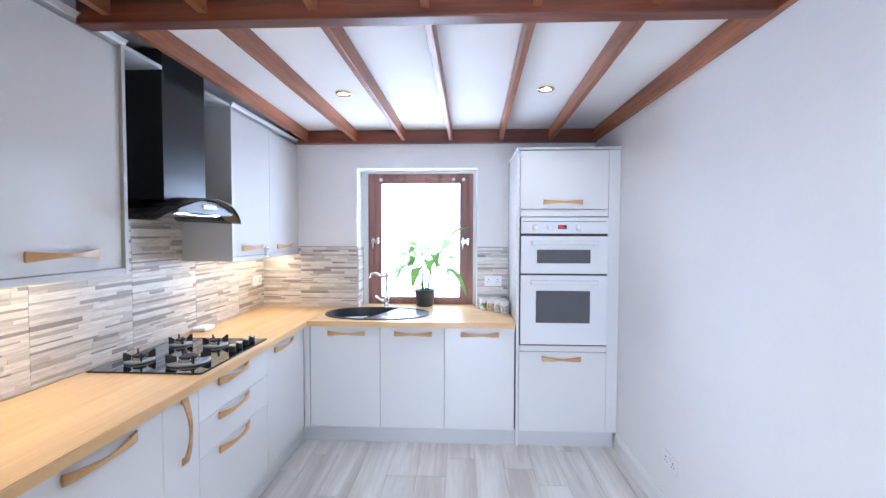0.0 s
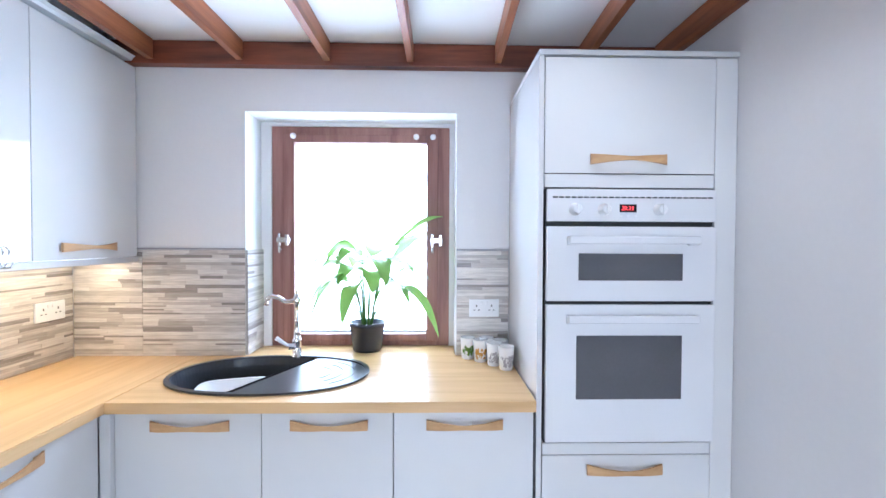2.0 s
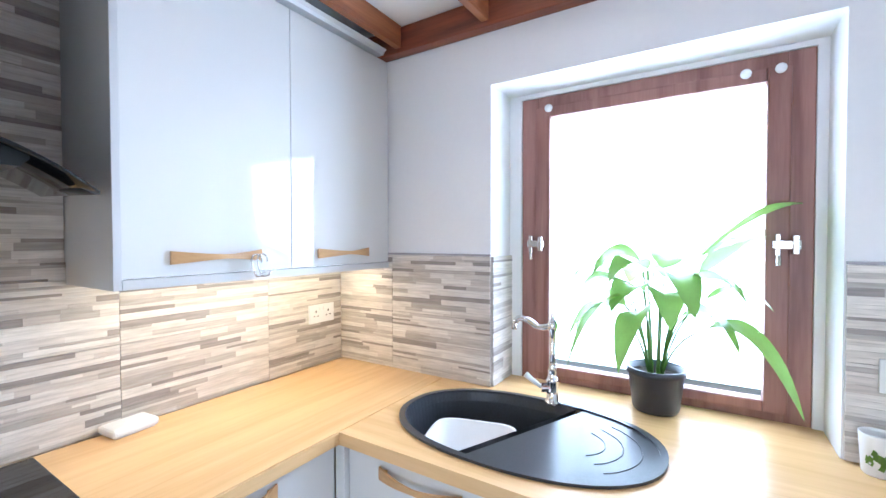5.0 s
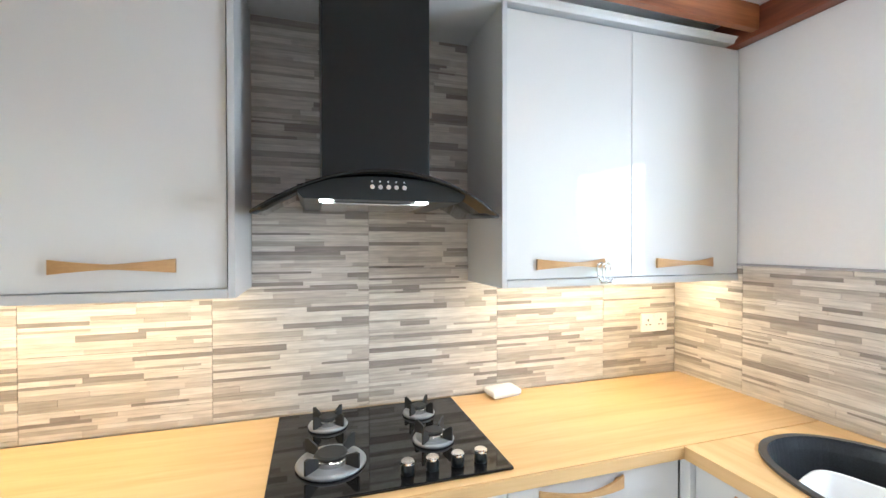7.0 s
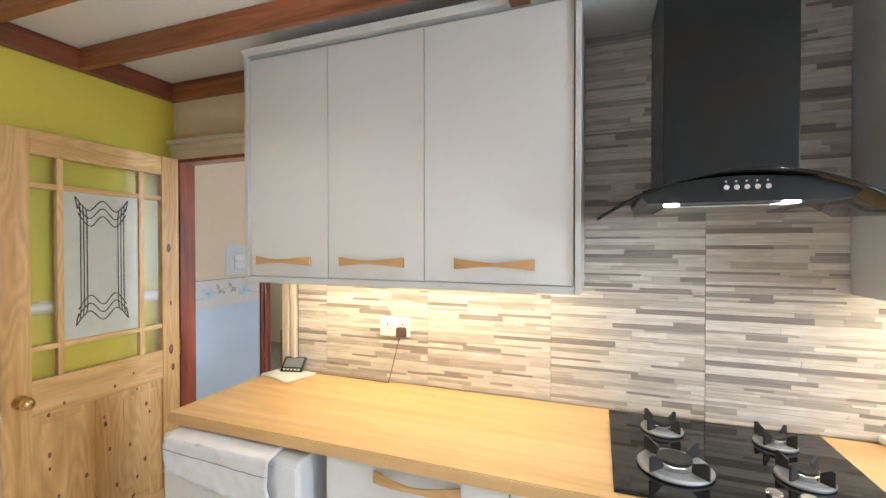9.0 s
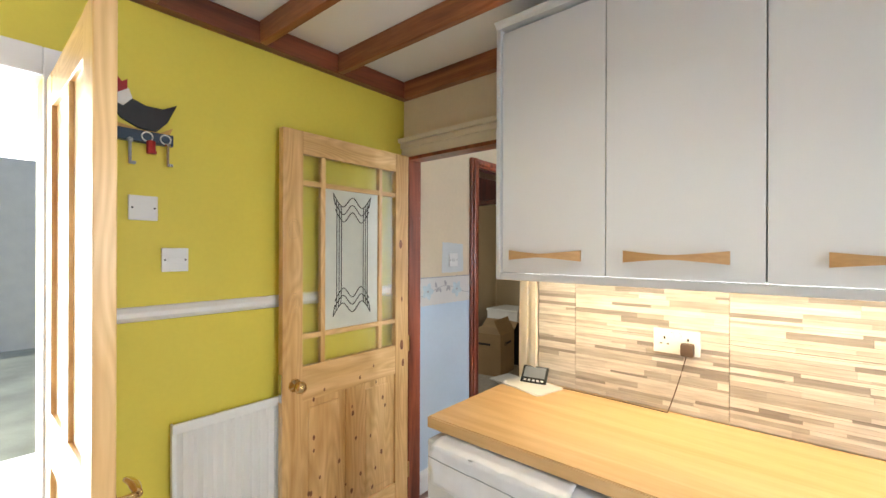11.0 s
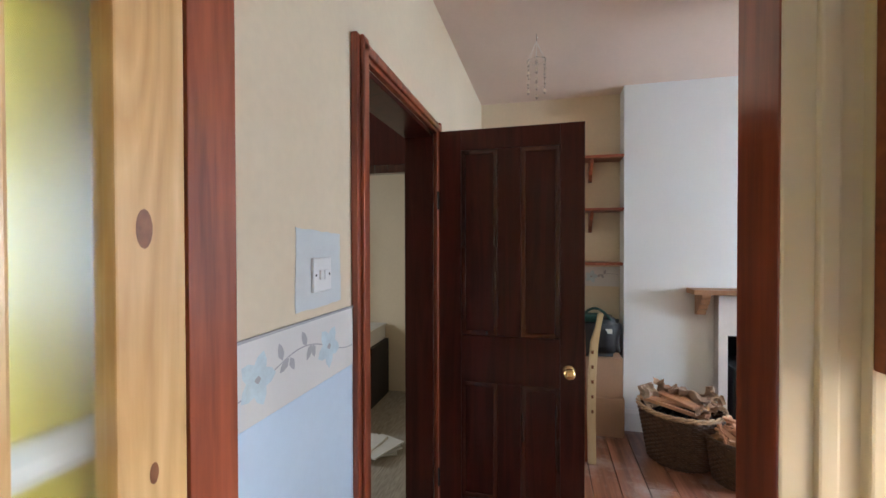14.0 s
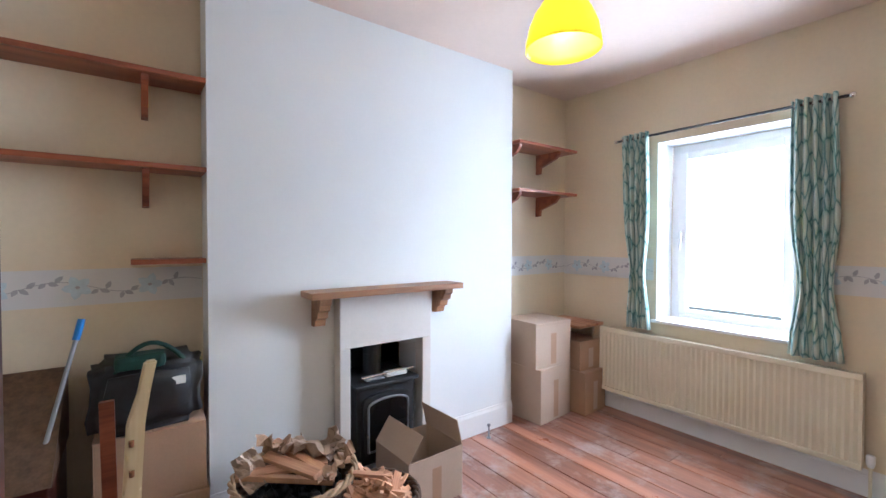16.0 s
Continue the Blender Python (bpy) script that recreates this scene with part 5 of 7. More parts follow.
# mugs
mug_prof = [(0, 0), (0.026, 0), (0.029, 0.004), (0.0355, 0.098), (0.0355, 0.104), (0.033, 0.104), (0.031, 0.095), (0.026, 0.008), (0, 0.008)]
for i, (x, y, col) in enumerate(((0.195, 3.575, M_leaf), (0.252, 3.525, M_ochre), (0.307, 3.462, M_motif), (0.352, 3.398, M_motif), (0.285, 3.575, None), (0.345, 3.52, None))):
    mg = thing("beaker", pose(x, y, TZ1), "white china beaker with a printed country scene" if col else "plain white china beaker", "cup", "beakers on the worktop")
    part("cup", lathe(mug_prof, 32), M_plastic, mg, smooth=True)
    if col:
        bm = bmesh.new()
        rr = random.Random(i)
        for k in range(26):
            a, z = rr.uniform(-2.4, -0.6), rr.uniform(0.022, 0.062)
            r0 = 0.0292 + (z / 0.098) * 0.0062 + 0.0006
            h, w = rr.uniform(0.004, 0.012), rr.uniform(0.1, 0.3)
            bm.faces.new([bm.verts.new(((r0 + (dz * 0.066)) * math.cos(a + da), (r0 + (dz * 0.066)) * math.sin(a + da), z + dz)) for da, dz in ((-w, -h * 0.5), (w * 0.7, -h), (w, h * 0.4), (-w * 0.2, h))])
        part("print", bm, col, mg)

# router box
rt = thing("smart_hub", pose(-1.675, 2.69, TZ1, 0, 0, 96), "small white plastic hub on the worktop", "hub")
part("case", box(-0.065, 0.065, -0.045, 0.045, 0.004, 0.03, 0.012, seg=3), M_plastic, rt)
part("foot", box(-0.055, 0.055, -0.035, 0.035, 0, 0.004), M_plastic, rt)


def wall_plate(name, m, w, h, label, kind_):
    """Plate in the xz plane; -y faces out."""
    r = thing(name, m, label, "socket" if "socket" in name else "switch")
    part("plate", box(-w / 2, w / 2, -0.010, 0, -h / 2, h / 2, 0.003), M_plastic, r)
    if kind_ == "double":
        for cx in (-w * 0.25, w * 0.25):
            part("pin_hole", box(cx - 0.003, cx + 0.003, -0.0106, -0.009, 0.006, 0.016), M_black, r)
            for e in (-1, 1):
                part("pin_hole", box(cx + e * 0.011 - 0.004, cx + e * 0.011 + 0.004, -0.0106, -0.009, -0.012, -0.008), M_black, r)
        for cx in (-0.012, 0.012):
            part("rocker", box(cx - 0.006, cx + 0.006, -0.014, -0.009, 0.016, 0.032, 0.002), M_plastic, r)
    elif kind_ == "switch":
        for cx in (-0.010, 0.010):
            part("rocker", box(cx - 0.008, cx + 0.008, -0.015, -0.009, -0.012, 0.012, 0.002), M_plastic, r)
    elif kind_ == "wide":
        part("rocker", box(-0.026, 0.026, -0.015, -0.009, -0.010, 0.010, 0.003), M_plastic, r)
    if kind_ != "double":
        for e in (-1, 1):
            part("screw", rod((e * w * 0.38, -0.0108, 0), (e * w * 0.38, -0.009, 0), 0.0035, 10), M_iron, r)
    return r


TW = XW + 0.0125
wall_plate("socket", pose(TW, 0.952, 1.156, 0, 0, 90), 0.147, 0.087, "white double wall socket with a black plug", "double")
wall_plate("socket", pose(TW, 3.488, 1.147, 0, 0, 90), 0.147, 0.087, "white double wall socket on the tiles", "double")
wall_plate("socket", pose(0.278, YN - 0.0125, 1.144), 0.147, 0.087, "white double wall socket beside the window", "double")
wall_plate("socket", pose(XE, 2.28, 0.33, 0, 0, -90), 0.147, 0.087, "white double wall socket above the skirting", "double")
wall_plate("blank_plate", pose(-0.475, YS, 1.62, 0, 0, 180), 0.086, 0.086, "white blank plate with two screws", "blank")
wall_plate("light_switch", pose(-0.573, YS, 1.438, 0, 0, 180), 0.086, 0.086, "white wide rocker wall switch", "wide")
wall_plate("light_switch", pose(-2.195, LS, 1.41, 0, 0, 180), 0.086, 0.086, "white double rocker switch on a pale blue patch", "switch")
pl = thing("plug", pose(TW + 0.01, 0.99, 1.14, 0, 0, 90), "dark brown plug with a thin flex", "plug")
part("body", box(-0.020, 0.020, -0.032, 0, -0.026, 0.018, 0.007), M_flexbrown, pl)
part("flex", tube(arc_pts((0, -0.03, -0.02), (-0.03, -0.035, -0.15), (-0.06, -0.02, -0.232), 10) + arc_pts((-0.06, -0.02, -0.2325), (-0.25, -0.012, -0.2325), (-0.50, -0.02, -0.2325), 8)[1:], 0.0018, 8), M_flexbrown, pl)
# phone-like monitor and papers at the worktop's end
pp = thing("paper_stack", pose(-1.632, 0.425, TZ1, 0, 0, 75), "loose white papers on the worktop end", "papers")
for i, a in enumerate((0, 6, -5, 3)):
    bm = box(-0.105, 0.105, -0.075, 0.075, 0.0015 * i, 0.0015 * i + 0.0012)
    bmesh.ops.rotate(bm, matrix=Matrix.Rotation(radians(a), 3, 'Z'), verts=bm.verts[:])
    part("sheet", bm, M_paper, pp)
mo = thing("energy_monitor", pose(-1.655, 0.42, TZ1 + 0.006, 0, 0, 102) @ Matrix.Diagonal((0.92, 0.92, 0.92, 1)), "small black energy monitor with grey screen", "monitor")
bm = box(-0.06, 0.06, -0.006, 0.006, 0, 0.085, 0.003)
bmesh.ops.rotate(bm, matrix=Matrix.Rotation(radians(-44), 3, 'X'), verts=bm.verts[:])
c_ = part("case", bm, M_black, mo)
bm = box(-0.05, 0.05, -0.0075, -0.005, 0.024, 0.078)
bmesh.ops.rotate(bm, matrix=Matrix.Rotation(radians(-44), 3, 'X'), verts=bm.verts[:])
part("screen", bm, mat("grey_lcd", (0.26, 0.28, 0.30), 0.2, var=0.05), mo)
bm = bmesh.new()
for i in range(5):
    box(-0.045 + i * 0.02, -0.033 + i * 0.02, -0.0078, -0.005, 0.006, 0.014, bm=bm)
bmesh.ops.rotate(bm, matrix=Matrix.Rotation(radians(-44), 3, 'X'), verts=bm.verts[:])
part("buttons", bm, M_plastic, mo)
part("stand", box(-0.03, 0.03, 0.01, 0.05, 0, 0.006), M_black, mo)

# washing machine with a towel
wm = thing("washing_machine", pose(-1.085, 0.335, 0, 0, 0, 90), "white front-loading washing machine under the worktop", "washing machine")
part("casing", box(0, 0.60, 0.0, 0.55, 0.02, 0.845, 0.012, seg=3), M_oven, wm)
part("control_strip", box(0.01, 0.59, -0.006, 0.004, 0.70, 0.825, 0.004), M_oven, wm)
bm = lathe([(0.14, 0.0), (0.175, 0.0), (0.178, 0.018), (0.165, 0.03), (0.145, 0.03), (0.14, 0.0)], 40)
bmesh.ops.transform(bm, matrix=Matrix.Translation((0.30, 0.0, 0.44)) @ Euler((math.pi / 2, 0, 0)).to_matrix().to_4x4(), verts=bm.verts[:])
dd = part("door_ring", bm, M_plastic, wm, smooth=True)
bm = lathe([(0, 0.02), (0.08, 0.022), (0.139, 0.012)], 40)
bmesh.ops.transform(bm, matrix=Matrix.Translation((0.30, 0.0, 0.44)) @ Euler((math.pi / 2, 0, 0)).to_matrix().to_4x4(), verts=bm.verts[:])
part("door_glass", bm, M_ovenglass, dd, smooth=True)
for x in (0.04, 0.56):
    for y in (0.05, 0.5):
        part("foot", cyl(0.02, 0.02, 0, 0.021, 12, at=(x, y)), M_black, wm)
bm = bmesh.new()
n, mm = 36, 22
rows_ = []
for j in range(mm + 1):
    s_ = j / mm * 0.42
    row = []
    for i in range(n + 1):
        x = 0.05 + 0.46 * i / n + 0.006 * math.sin(j * 0.7)
        w_ = 0.007 * noise.noise(Vector((x * 14, s_ * 9, 0.3))) + 0.004 * noise.noise(Vector((x * 40, s_ * 20, 2)))
        if s_ < 0.2:
            y, z = 0.17 - s_, 0.852 + abs(w_)
        else:
            k = s_ - 0.2
            y, z = -0.018 - abs(w_) * 1.5 - min(0.012, k), 0.85 - max(0, k - 0.03) * (0.62 + 0.3 * i / n)
        row.append(bm.verts.new((x, y, z)))
    rows_.append(row)
for a, b in zip(rows_, rows_[1:]):
    for i in range(n):
        bm.faces.new([a[i], a[i + 1], b[i + 1], b[i]])
tw = solid("towel", bm, M_towel, "rumpled white towel draped over the washing machine", "towel", "", m=pose(-1.085, 0.335, 0, 0, 0, 90), smooth=True)
part("stitched_line", tube([(0.052 + 0.455 * i / 40, -0.046 - 0.010 * abs(noise.noise(Vector((i * 0.16, 2.5, 0.3)))), 0.85 - 0.05 * (0.62 + 0.3 * i / 40)) for i in range(41)], 0.0016, 6), M_greymetal, tw, "thin grey stitched line")
md = tw.modifiers.new("thick", 'SOLIDIFY')
md.thickness = 0.004


def panel_radiator(name, m, w, z0, z1, d, mt, label, flutes):
    """Local x along the wall, -y into the room."""
    r = thing(name, m, label, "radiator")
    bm_ = bmesh.new()
    n_ = flutes * 4
    fr = []
    for i in range(n_ + 1):
        x = w * i / n_
        y = -d + (0.011 if i % 4 in (2,) else 0.006 if i % 4 in (1, 3) else 0)
        fr.append((x, y))
    for (xa, ya), (xb, yb) in zip(fr, fr[1:]):
        v_ = [bm_.verts.new(p) for p in ((xa, ya, z0 + 0.03), (xb, yb, z0 + 0.03), (xb, yb, z1 - 0.035), (xa, ya, z1 - 0.035))]
        bm_.faces.new(v_)
    bmesh.ops.remove_doubles(bm_, verts=bm_.verts[:], dist=1e-5)
    part("front_panel", bm_, mt, r)
    part("core", box(0.002, w - 0.002, -d + 0.0115, -0.02, z0, z1 - 0.012), mt, r)
    part("top_edge", box(0, w, -d - 0.002, -d + 0.012, z1 - 0.036, z1, 0.004), mt, r)
    part("bottom_edge", box(0, w, -d - 0.002, -d + 0.012, z0, z0 + 0.032, 0.004), mt, r)
    for x in (0, w - 0.008):
        part("side_cover", box(x, x + 0.008, -d + 0.004, -0.018, z0 + 0.01, z1, 0.002), mt, r)
    bm_ = bmesh.new()
    k = int(w / 0.016)
    for i in range(k):
        x = 0.01 + (w - 0.02) * i / k
        box(x, x + 0.006, -d + 0.014, -0.02, z1 - 0.011, z1 - 0.004, bm=bm_)
    part("top_grille", bm_, mt, r)
    for x in (-0.03, w + 0.03):
        bm_ = tube([(x, -d / 2, 0), (x, -d / 2, z0 + 0.03), (x + (0.03 if x < 0 else -0.03), -d / 2, z0 + 0.035)], 0.008, 10)
        part("pipe", bm_, M_steel if x < 0 else mt, r)
    bm_ = lathe([(0, 0), (0.014, 0), (0.016, 0.01), (0.02, 0.02), (0.02, 0.06), (0.015, 0.066), (0, 0.066)], 16, at=(w + 0.03, -d / 2, z0 + 0.02))
    part("valve", bm_, M_plastic, r)
    for x in (w * 0.2, w * 0.8):
        part("bracket", box(x, x + 0.03, -0.021, 0, z0 + 0.1, z1 - 0.1), mt, r)
    return r


panel_radiator("radiator", pose(-0.555, YS, 0, 0, 0, 180), 0.62, 0.16, 0.845, 0.042, M_rad, "white panel radiator on the yellow wall", 18)

# rooster key rack
rk = thing("key_rack", pose(-0.46, YS, 1.90, 0, 0, 180), "painted wooden cockerel key rack with old keys", "key rack")
body_ = [(-0.075, 0.055), (-0.05, 0.02), (0.0, -0.005), (0.05, -0.01), (0.085, 0.03), (0.115, 0.10), (0.07, 0.075), (0.02, 0.075), (-0.02, 0.09), (-0.03, 0.12), (-0.07, 0.125), (-0.085, 0.10)]
part("bird", prism(body_, -0.016, -0.002, axis='y'), M_blackcloth, rk, "black painted bird shape")
part("head", prism([(-0.085, 0.10), (-0.07, 0.125), (-0.03, 0.12), (-0.02, 0.09), (-0.045, 0.06), (-0.075, 0.07)], -0.020, -0.0165, axis='y'), M_paper, rk)
part("comb", prism([(-0.095, 0.11), (-0.09, 0.145), (-0.075, 0.135), (-0.065, 0.155), (-0.05, 0.138), (-0.035, 0.15), (-0.035, 0.118), (-0.06, 0.10), (-0.085, 0.085)], -0.024, -0.0205, axis='y'), M_red, rk, "red comb")
part("straw", prism([(-0.095, 0.02), (-0.06, 0.0), (0.0, -0.012), (0.06, -0.012), (0.10, 0.012), (0.085, -0.025), (-0.08, -0.02)], -0.022, -0.017, axis='y'), M_ochre, rk)
part("rail", box(-0.115, 0.10, -0.030, -0.002, -0.055, -0.015, 0.003), M_navy, rk, "navy painted rail with white rings")
bm = bmesh.new()
for x in (0.02, 0.075):
    tube([(x + 0.016 * math.cos(t), -0.031, -0.035 + 0.016 * math.sin(t)) for t in [i * 2 * math.pi / 20 for i in range(21)]], 0.0025, 6, bm)
part("rings", bm, M_paper, rk)
for x, l, mt in ((-0.03, 0.085, M_greymetal), (0.03, 0.042, M_red), (0.08, 0.08, M_steel)):
    bm = rod((x, -0.035, -0.05), (x, -0.035, -0.05 - l), 0.005 if mt is not M_red else 0.014, 8)
    box(x, x + 0.016, -0.038, -0.032, -0.05 - l, -0.04 - l, bm=bm)
    bmesh.ops.create_icosphere(bm, subdivisions=1, radius=0.011, matrix=Matrix.Translation((x, -0.035, -0.055)))
    part("key", bm, mt, rk)

# hooks hanging on a wall unit handle
hk = thing("s_hooks", pose(-1.375, 2.92, 1.43, 0, 0, 90), "bent metal hooks hung on an oak handle", "hook")
for e in (0, 0.02):
    part("hook", tube([(e + 0.018 * math.cos(t), -0.012, 0.018 * math.sin(t)) for t in [-0.5 + i * 0.35 for i in range(11)]] + [(e - 0.012, -0.012, -0.03), (e + 0.0, -0.012, -0.052), (e + 0.02, -0.014, -0.05), (e + 0.03, -0.014, -0.035)], 0.003, 8), M_steel, hk)

# downlights
# pair at y 0.8 is unseen and added, to light the south end
for x, y in ((-0.733, 2.665), (0.512, 2.63), (-0.733, 0.8), (0.512, 0.8)):
    dl = thing("downlight", pose(x, y, KC), "lit recessed ceiling downlight with a metal rim", "light", "ceiling downlights")
    part("rim", lathe([(0.034, 0.0), (0.050, 0.0), (0.052, -0.004), (0.046, -0.010), (0.036, -0.010), (0.034, 0.0)], 28), M_brass, dl, smooth=True)
    part("bulb", lathe([(0, -0.006), (0.020, -0.007), (0.033, -0.003), (0.033, 0.0), (0, 0.0)], 24), M_led, dl, "glowing lamp")
    lamp("downlight_lamp", 'SPOT', pose(x, y, KC - 0.014), 18, (1, 0.9, 0.78), 0.03)
ch = thing("ceiling_hook", pose(-0.50, 2.27, JZ), "small brass screw hook in a joist", "hook")
part("hook", tube([(0, 0, 0.0), (0, 0, -0.02)] + [(0.012 - 0.012 * math.cos(t), 0, -0.02 - 0.014 * math.sin(t)) for t in (0.5, 1.0, 1.6, 2.2, 2.8)], 0.0022, 8), M_brass, ch)

# ---- living room ----
border("trim_border_south", CX1 + 0.088, LE - 0.002, LS + 0.003, 1.132, 1.302, 1, "floral wallpaper border above pale blue paint")
solid("trim_border_line", box(CX1 + 0.088, LE - 0.002, LS + 0.003, LS + 0.0075, 1.299, 1.305), M_motif, "grey torn edge line of the border", "wallpaper edge")
rp = random.Random(17)
patch = []
for (xa, za), (xb, zb_) in (((-2.305, 1.33), (-2.085, 1.325)), ((-2.085, 1.325), (-2.09, 1.525)), ((-2.09, 1.525), (-2.30, 1.515)), ((-2.30, 1.515), (-2.305, 1.33))):
    patch += [(xa + (xb - xa) * i / 9 + rp.uniform(-0.0022, 0.0022), za + (zb_ - za) * i / 9 + rp.uniform(-0.0022, 0.0022)) for i in range(9)]
solid("trim_blue_patch", prism(patch, LS + 0.0002, LS + 0.0018, axis='y'), mat("faded_blue_paint", (0.65, 0.68, 0.69), 0.8, var=0.06, scale=9), "pale blue paint patch round a switch", "paint patch")
border("trim_border_north_left", LW + 0.002, VX0 - 0.02, LN - 0.001, 1.115, 1.285, -1, "floral wallpaper border on the cream wall")
border("trim_border_north_right", VX1 + 0.02, LE - 0.02, LN - 0.001, 1.115, 1.285, -1, "floral wallpaper border on the cream wall")


def border_west(name, y0, y1):
    r = border(name, 0, y1 - y0, 0, 1.125, 1.29, -1, "blue and grey floral wallpaper border in the alcove")
    r.matrix_world = pose(LW + 0.001, y0, 0, 0, 0, 90)
    return r


border_west("trim_border_west_left", LS + 0.002, B0 - 0.002)
border_west("trim_border_west_right", B1 + 0.002, LN - 0.002)

# fireplace surround, mantel, stove
sur = thing("fire_surround", pose(0, 0, 0), "pale limewashed stone fire surround", "fireplace")
part("jamb", box(BR + 0.001, -4.712, F0 - 0.063, F0, 0, FZ, 0.004), M_stone, sur)
part("jamb", box(BR + 0.001, -4.712, F1, F1 + 0.063, 0, FZ, 0.004), M_stone, sur)
part("lintel", box(BR + 0.001, -4.711, F0 - 0.063, F1 + 0.063, FZ + 0.001, 1.10, 0.004), M_stone, sur)
part("hearth", box(LW - 0.38, -4.60, F0 - 0.06, F1 + 0.06, 0.0, 0.02, 0.004), M_stone, sur)
mn = thing("mantel_shelf", pose(0, 0, 0), "oiled wooden mantel shelf on two carved corbels", "mantel")
part("board", box(BR + 0.001, -4.615, 1.145, 2.150, 1.112, 1.148, 0.004), M_mantel, mn)
for y in (1.235, 2.055):
    cp = [(BR + 0.001, 1.111), (-4.645, 1.111), (-4.645, 1.085), (-4.665, 1.07), (-4.67, 1.045), (-4.70, 1.03), (-4.705, 1.0), (-4.735, 0.985), (-4.745, 0.95), (BR + 0.001, 0.945)]
    part("corbel", prism(cp, y - 0.03, y + 0.03, axis='y'), M_mantel, mn)
st = thing("wood_stove", pose(-4.735, (F0 + F1) / 2, 0.021), "small black cast-iron stove with a glass door", "stove")
part("body", box(-0.33, 0.0, -0.20, 0.20, 0.06, 0.53, 0.02), M_iron, st)
part("top_plate", box(-0.35, 0.03, -0.215, 0.215, 0.53, 0.552, 0.006), M_iron, st)
for y in (-0.16, 0.16):
    for x in (-0.29, -0.03):
        part("leg", cyl(0.015, 0.022, 0, 0.062, 12, at=(x, y)), M_iron, st)
fr = bmesh.new()
arch = [(-0.165, 0.12), (0.165, 0.12), (0.165, 0.44)] + [(0.165 * math.cos(t), 0.44 + 0.05 * math.sin(t)) for t in [math.pi * i / 10 for i in range(1, 10)]] + [(-0.165, 0.44)]
prism(arch, 0.001, 0.022, fr, 'x')
dr = part("door", fr, M_iron, st)
arch2 = [(y * 0.75, 0.29 + (z - 0.29) * 0.76) for y, z in arch]
part("door_glass", prism(arch2, 0.0225, 0.026, axis='x'), M_blackgloss, dr, "dark sooty stove glass")
arch3 = [(y * 0.82, 0.29 + (z - 0.29) * 0.83) for y, z in arch]
part("door_rim", tube([(0.026, y, z) for y, z in arch3] + [(0.026, *arch3[0])], 0.007, 8), M_greymetal, dr)
part("handle", rod((0.02, -0.15, 0.26), (0.05, -0.15, 0.26), 0.008, 10), M_steel, dr)
for y in (-0.08, 0.02):
    part("air_knob", rod((0.0, y, 0.085), (0.035, y, 0.085), 0.014, 14), M_iron, st)
part("flue", rod((-0.2, 0, 0.55), (-0.2, 0, 0.93), 0.06, 20), M_iron, st)
tl = thing("fire_tools", pose(-4.78, 1.66, 0.575), "bundle of fire tools lying on the stove", "fire tools")
part("shovel", box(-0.05, 0.03, -0.14, -0.02, 0.002, 0.014, 0.004), M_greymetal, tl)
part("poker", rod((0.0, -0.16, 0.018), (0.02, 0.19, 0.035), 0.008, 10), M_steel, tl)
part("brush", box(-0.03, 0.03, 0.0, 0.14, 0.004, 0.03, 0.006), M_paper, tl)
ds = thing("door_stop", pose(-4.70, 2.46, 0), "small grey metal stop on the floorboards", "stop")
part("post", lathe([(0, 0), (0.018, 0), (0.018, 0.004), (0.006, 0.01), (0.006, 0.08), (0.012, 0.086), (0.012, 0.1), (0, 0.102)], 16), M_greymetal, ds)


def shelf_board(x0, x1, y0, y1, z, brs, label, m=M_shelf):
    r = thing("wall_shelf", pose(0, 0, 0), label, "shelf", "alcove shelves")
    part("board", box(x0, x1, y0, y1, z - 0.024, z, 0.003), m, r)
    for y in brs:
        pr = [(LW + 0.001, z - 0.025), (x1 - 0.03, z - 0.025), (x1 - 0.035, z - 0.05), (x1 - 0.07, z - 0.085), (LW + 0.05, z - 0.14), (LW + 0.045, z - 0.19), (LW + 0.001, z - 0.195)]
        part("bracket", prism(pr, y - 0.014, y + 0.014, axis='y'), m, r)
    return r


sl = "red-brown stained alcove shelf on a shaped bracket"
for z in (2.20, 1.775):
    shelf_board(LW + 0.001, -4.79, LS + 0.002, B0 - 0.002, z, [0.46], sl)
shelf_board(LW + 0.001, -4.83, 0.40, B0 - 0.002, 1.335, [], "short red-brown stained alcove shelf")
for z in (2.20, 1.83):
    shelf_board(LW + 0.001, -4.72, B1 + 0.002, 3.50, z, [2.83, 3.30], sl)

# pendant lamp
LX, LY, LZ = -3.61, 1.86, 2.22
pd = thing("pendant_lamp", pose(LX, LY, LZ), "bright yellow bell-shaped pendant lampshade", "lamp")
pr = [(0.155, 0.0), (0.152, 0.03), (0.140, 0.09), (0.118, 0.145), (0.088, 0.19), (0.062, 0.225), (0.048, 0.26), (0.043, 0.285), (0.0, 0.29), (0.0, 0.286), (0.040, 0.281), (0.044, 0.258), (0.058, 0.222), (0.084, 0.187), (0.114, 0.142), (0.136, 0.088), (0.148, 0.03), (0.151, 0.0), (0.155, 0.0)]
part("shade", lathe(pr, 40), M_yshade, pd, "glossy yellow shade", True)
part("flex", rod((0, 0, 0.29), (0, 0, LC - LZ - 0.03), 0.004, 8), M_plastic, pd)
part("ceiling_rose", lathe([(0, LC - LZ), (0.04, LC - LZ), (0.036, LC - LZ - 0.02), (0.01, LC - LZ - 0.035), (0, LC - LZ - 0.035)], 20), M_plastic, pd)
bm = bmesh.new()
bmesh.ops.create_icosphere(bm, subdivisions=3, radius=0.032, matrix=Matrix.Translation((0, 0, 0.16)))
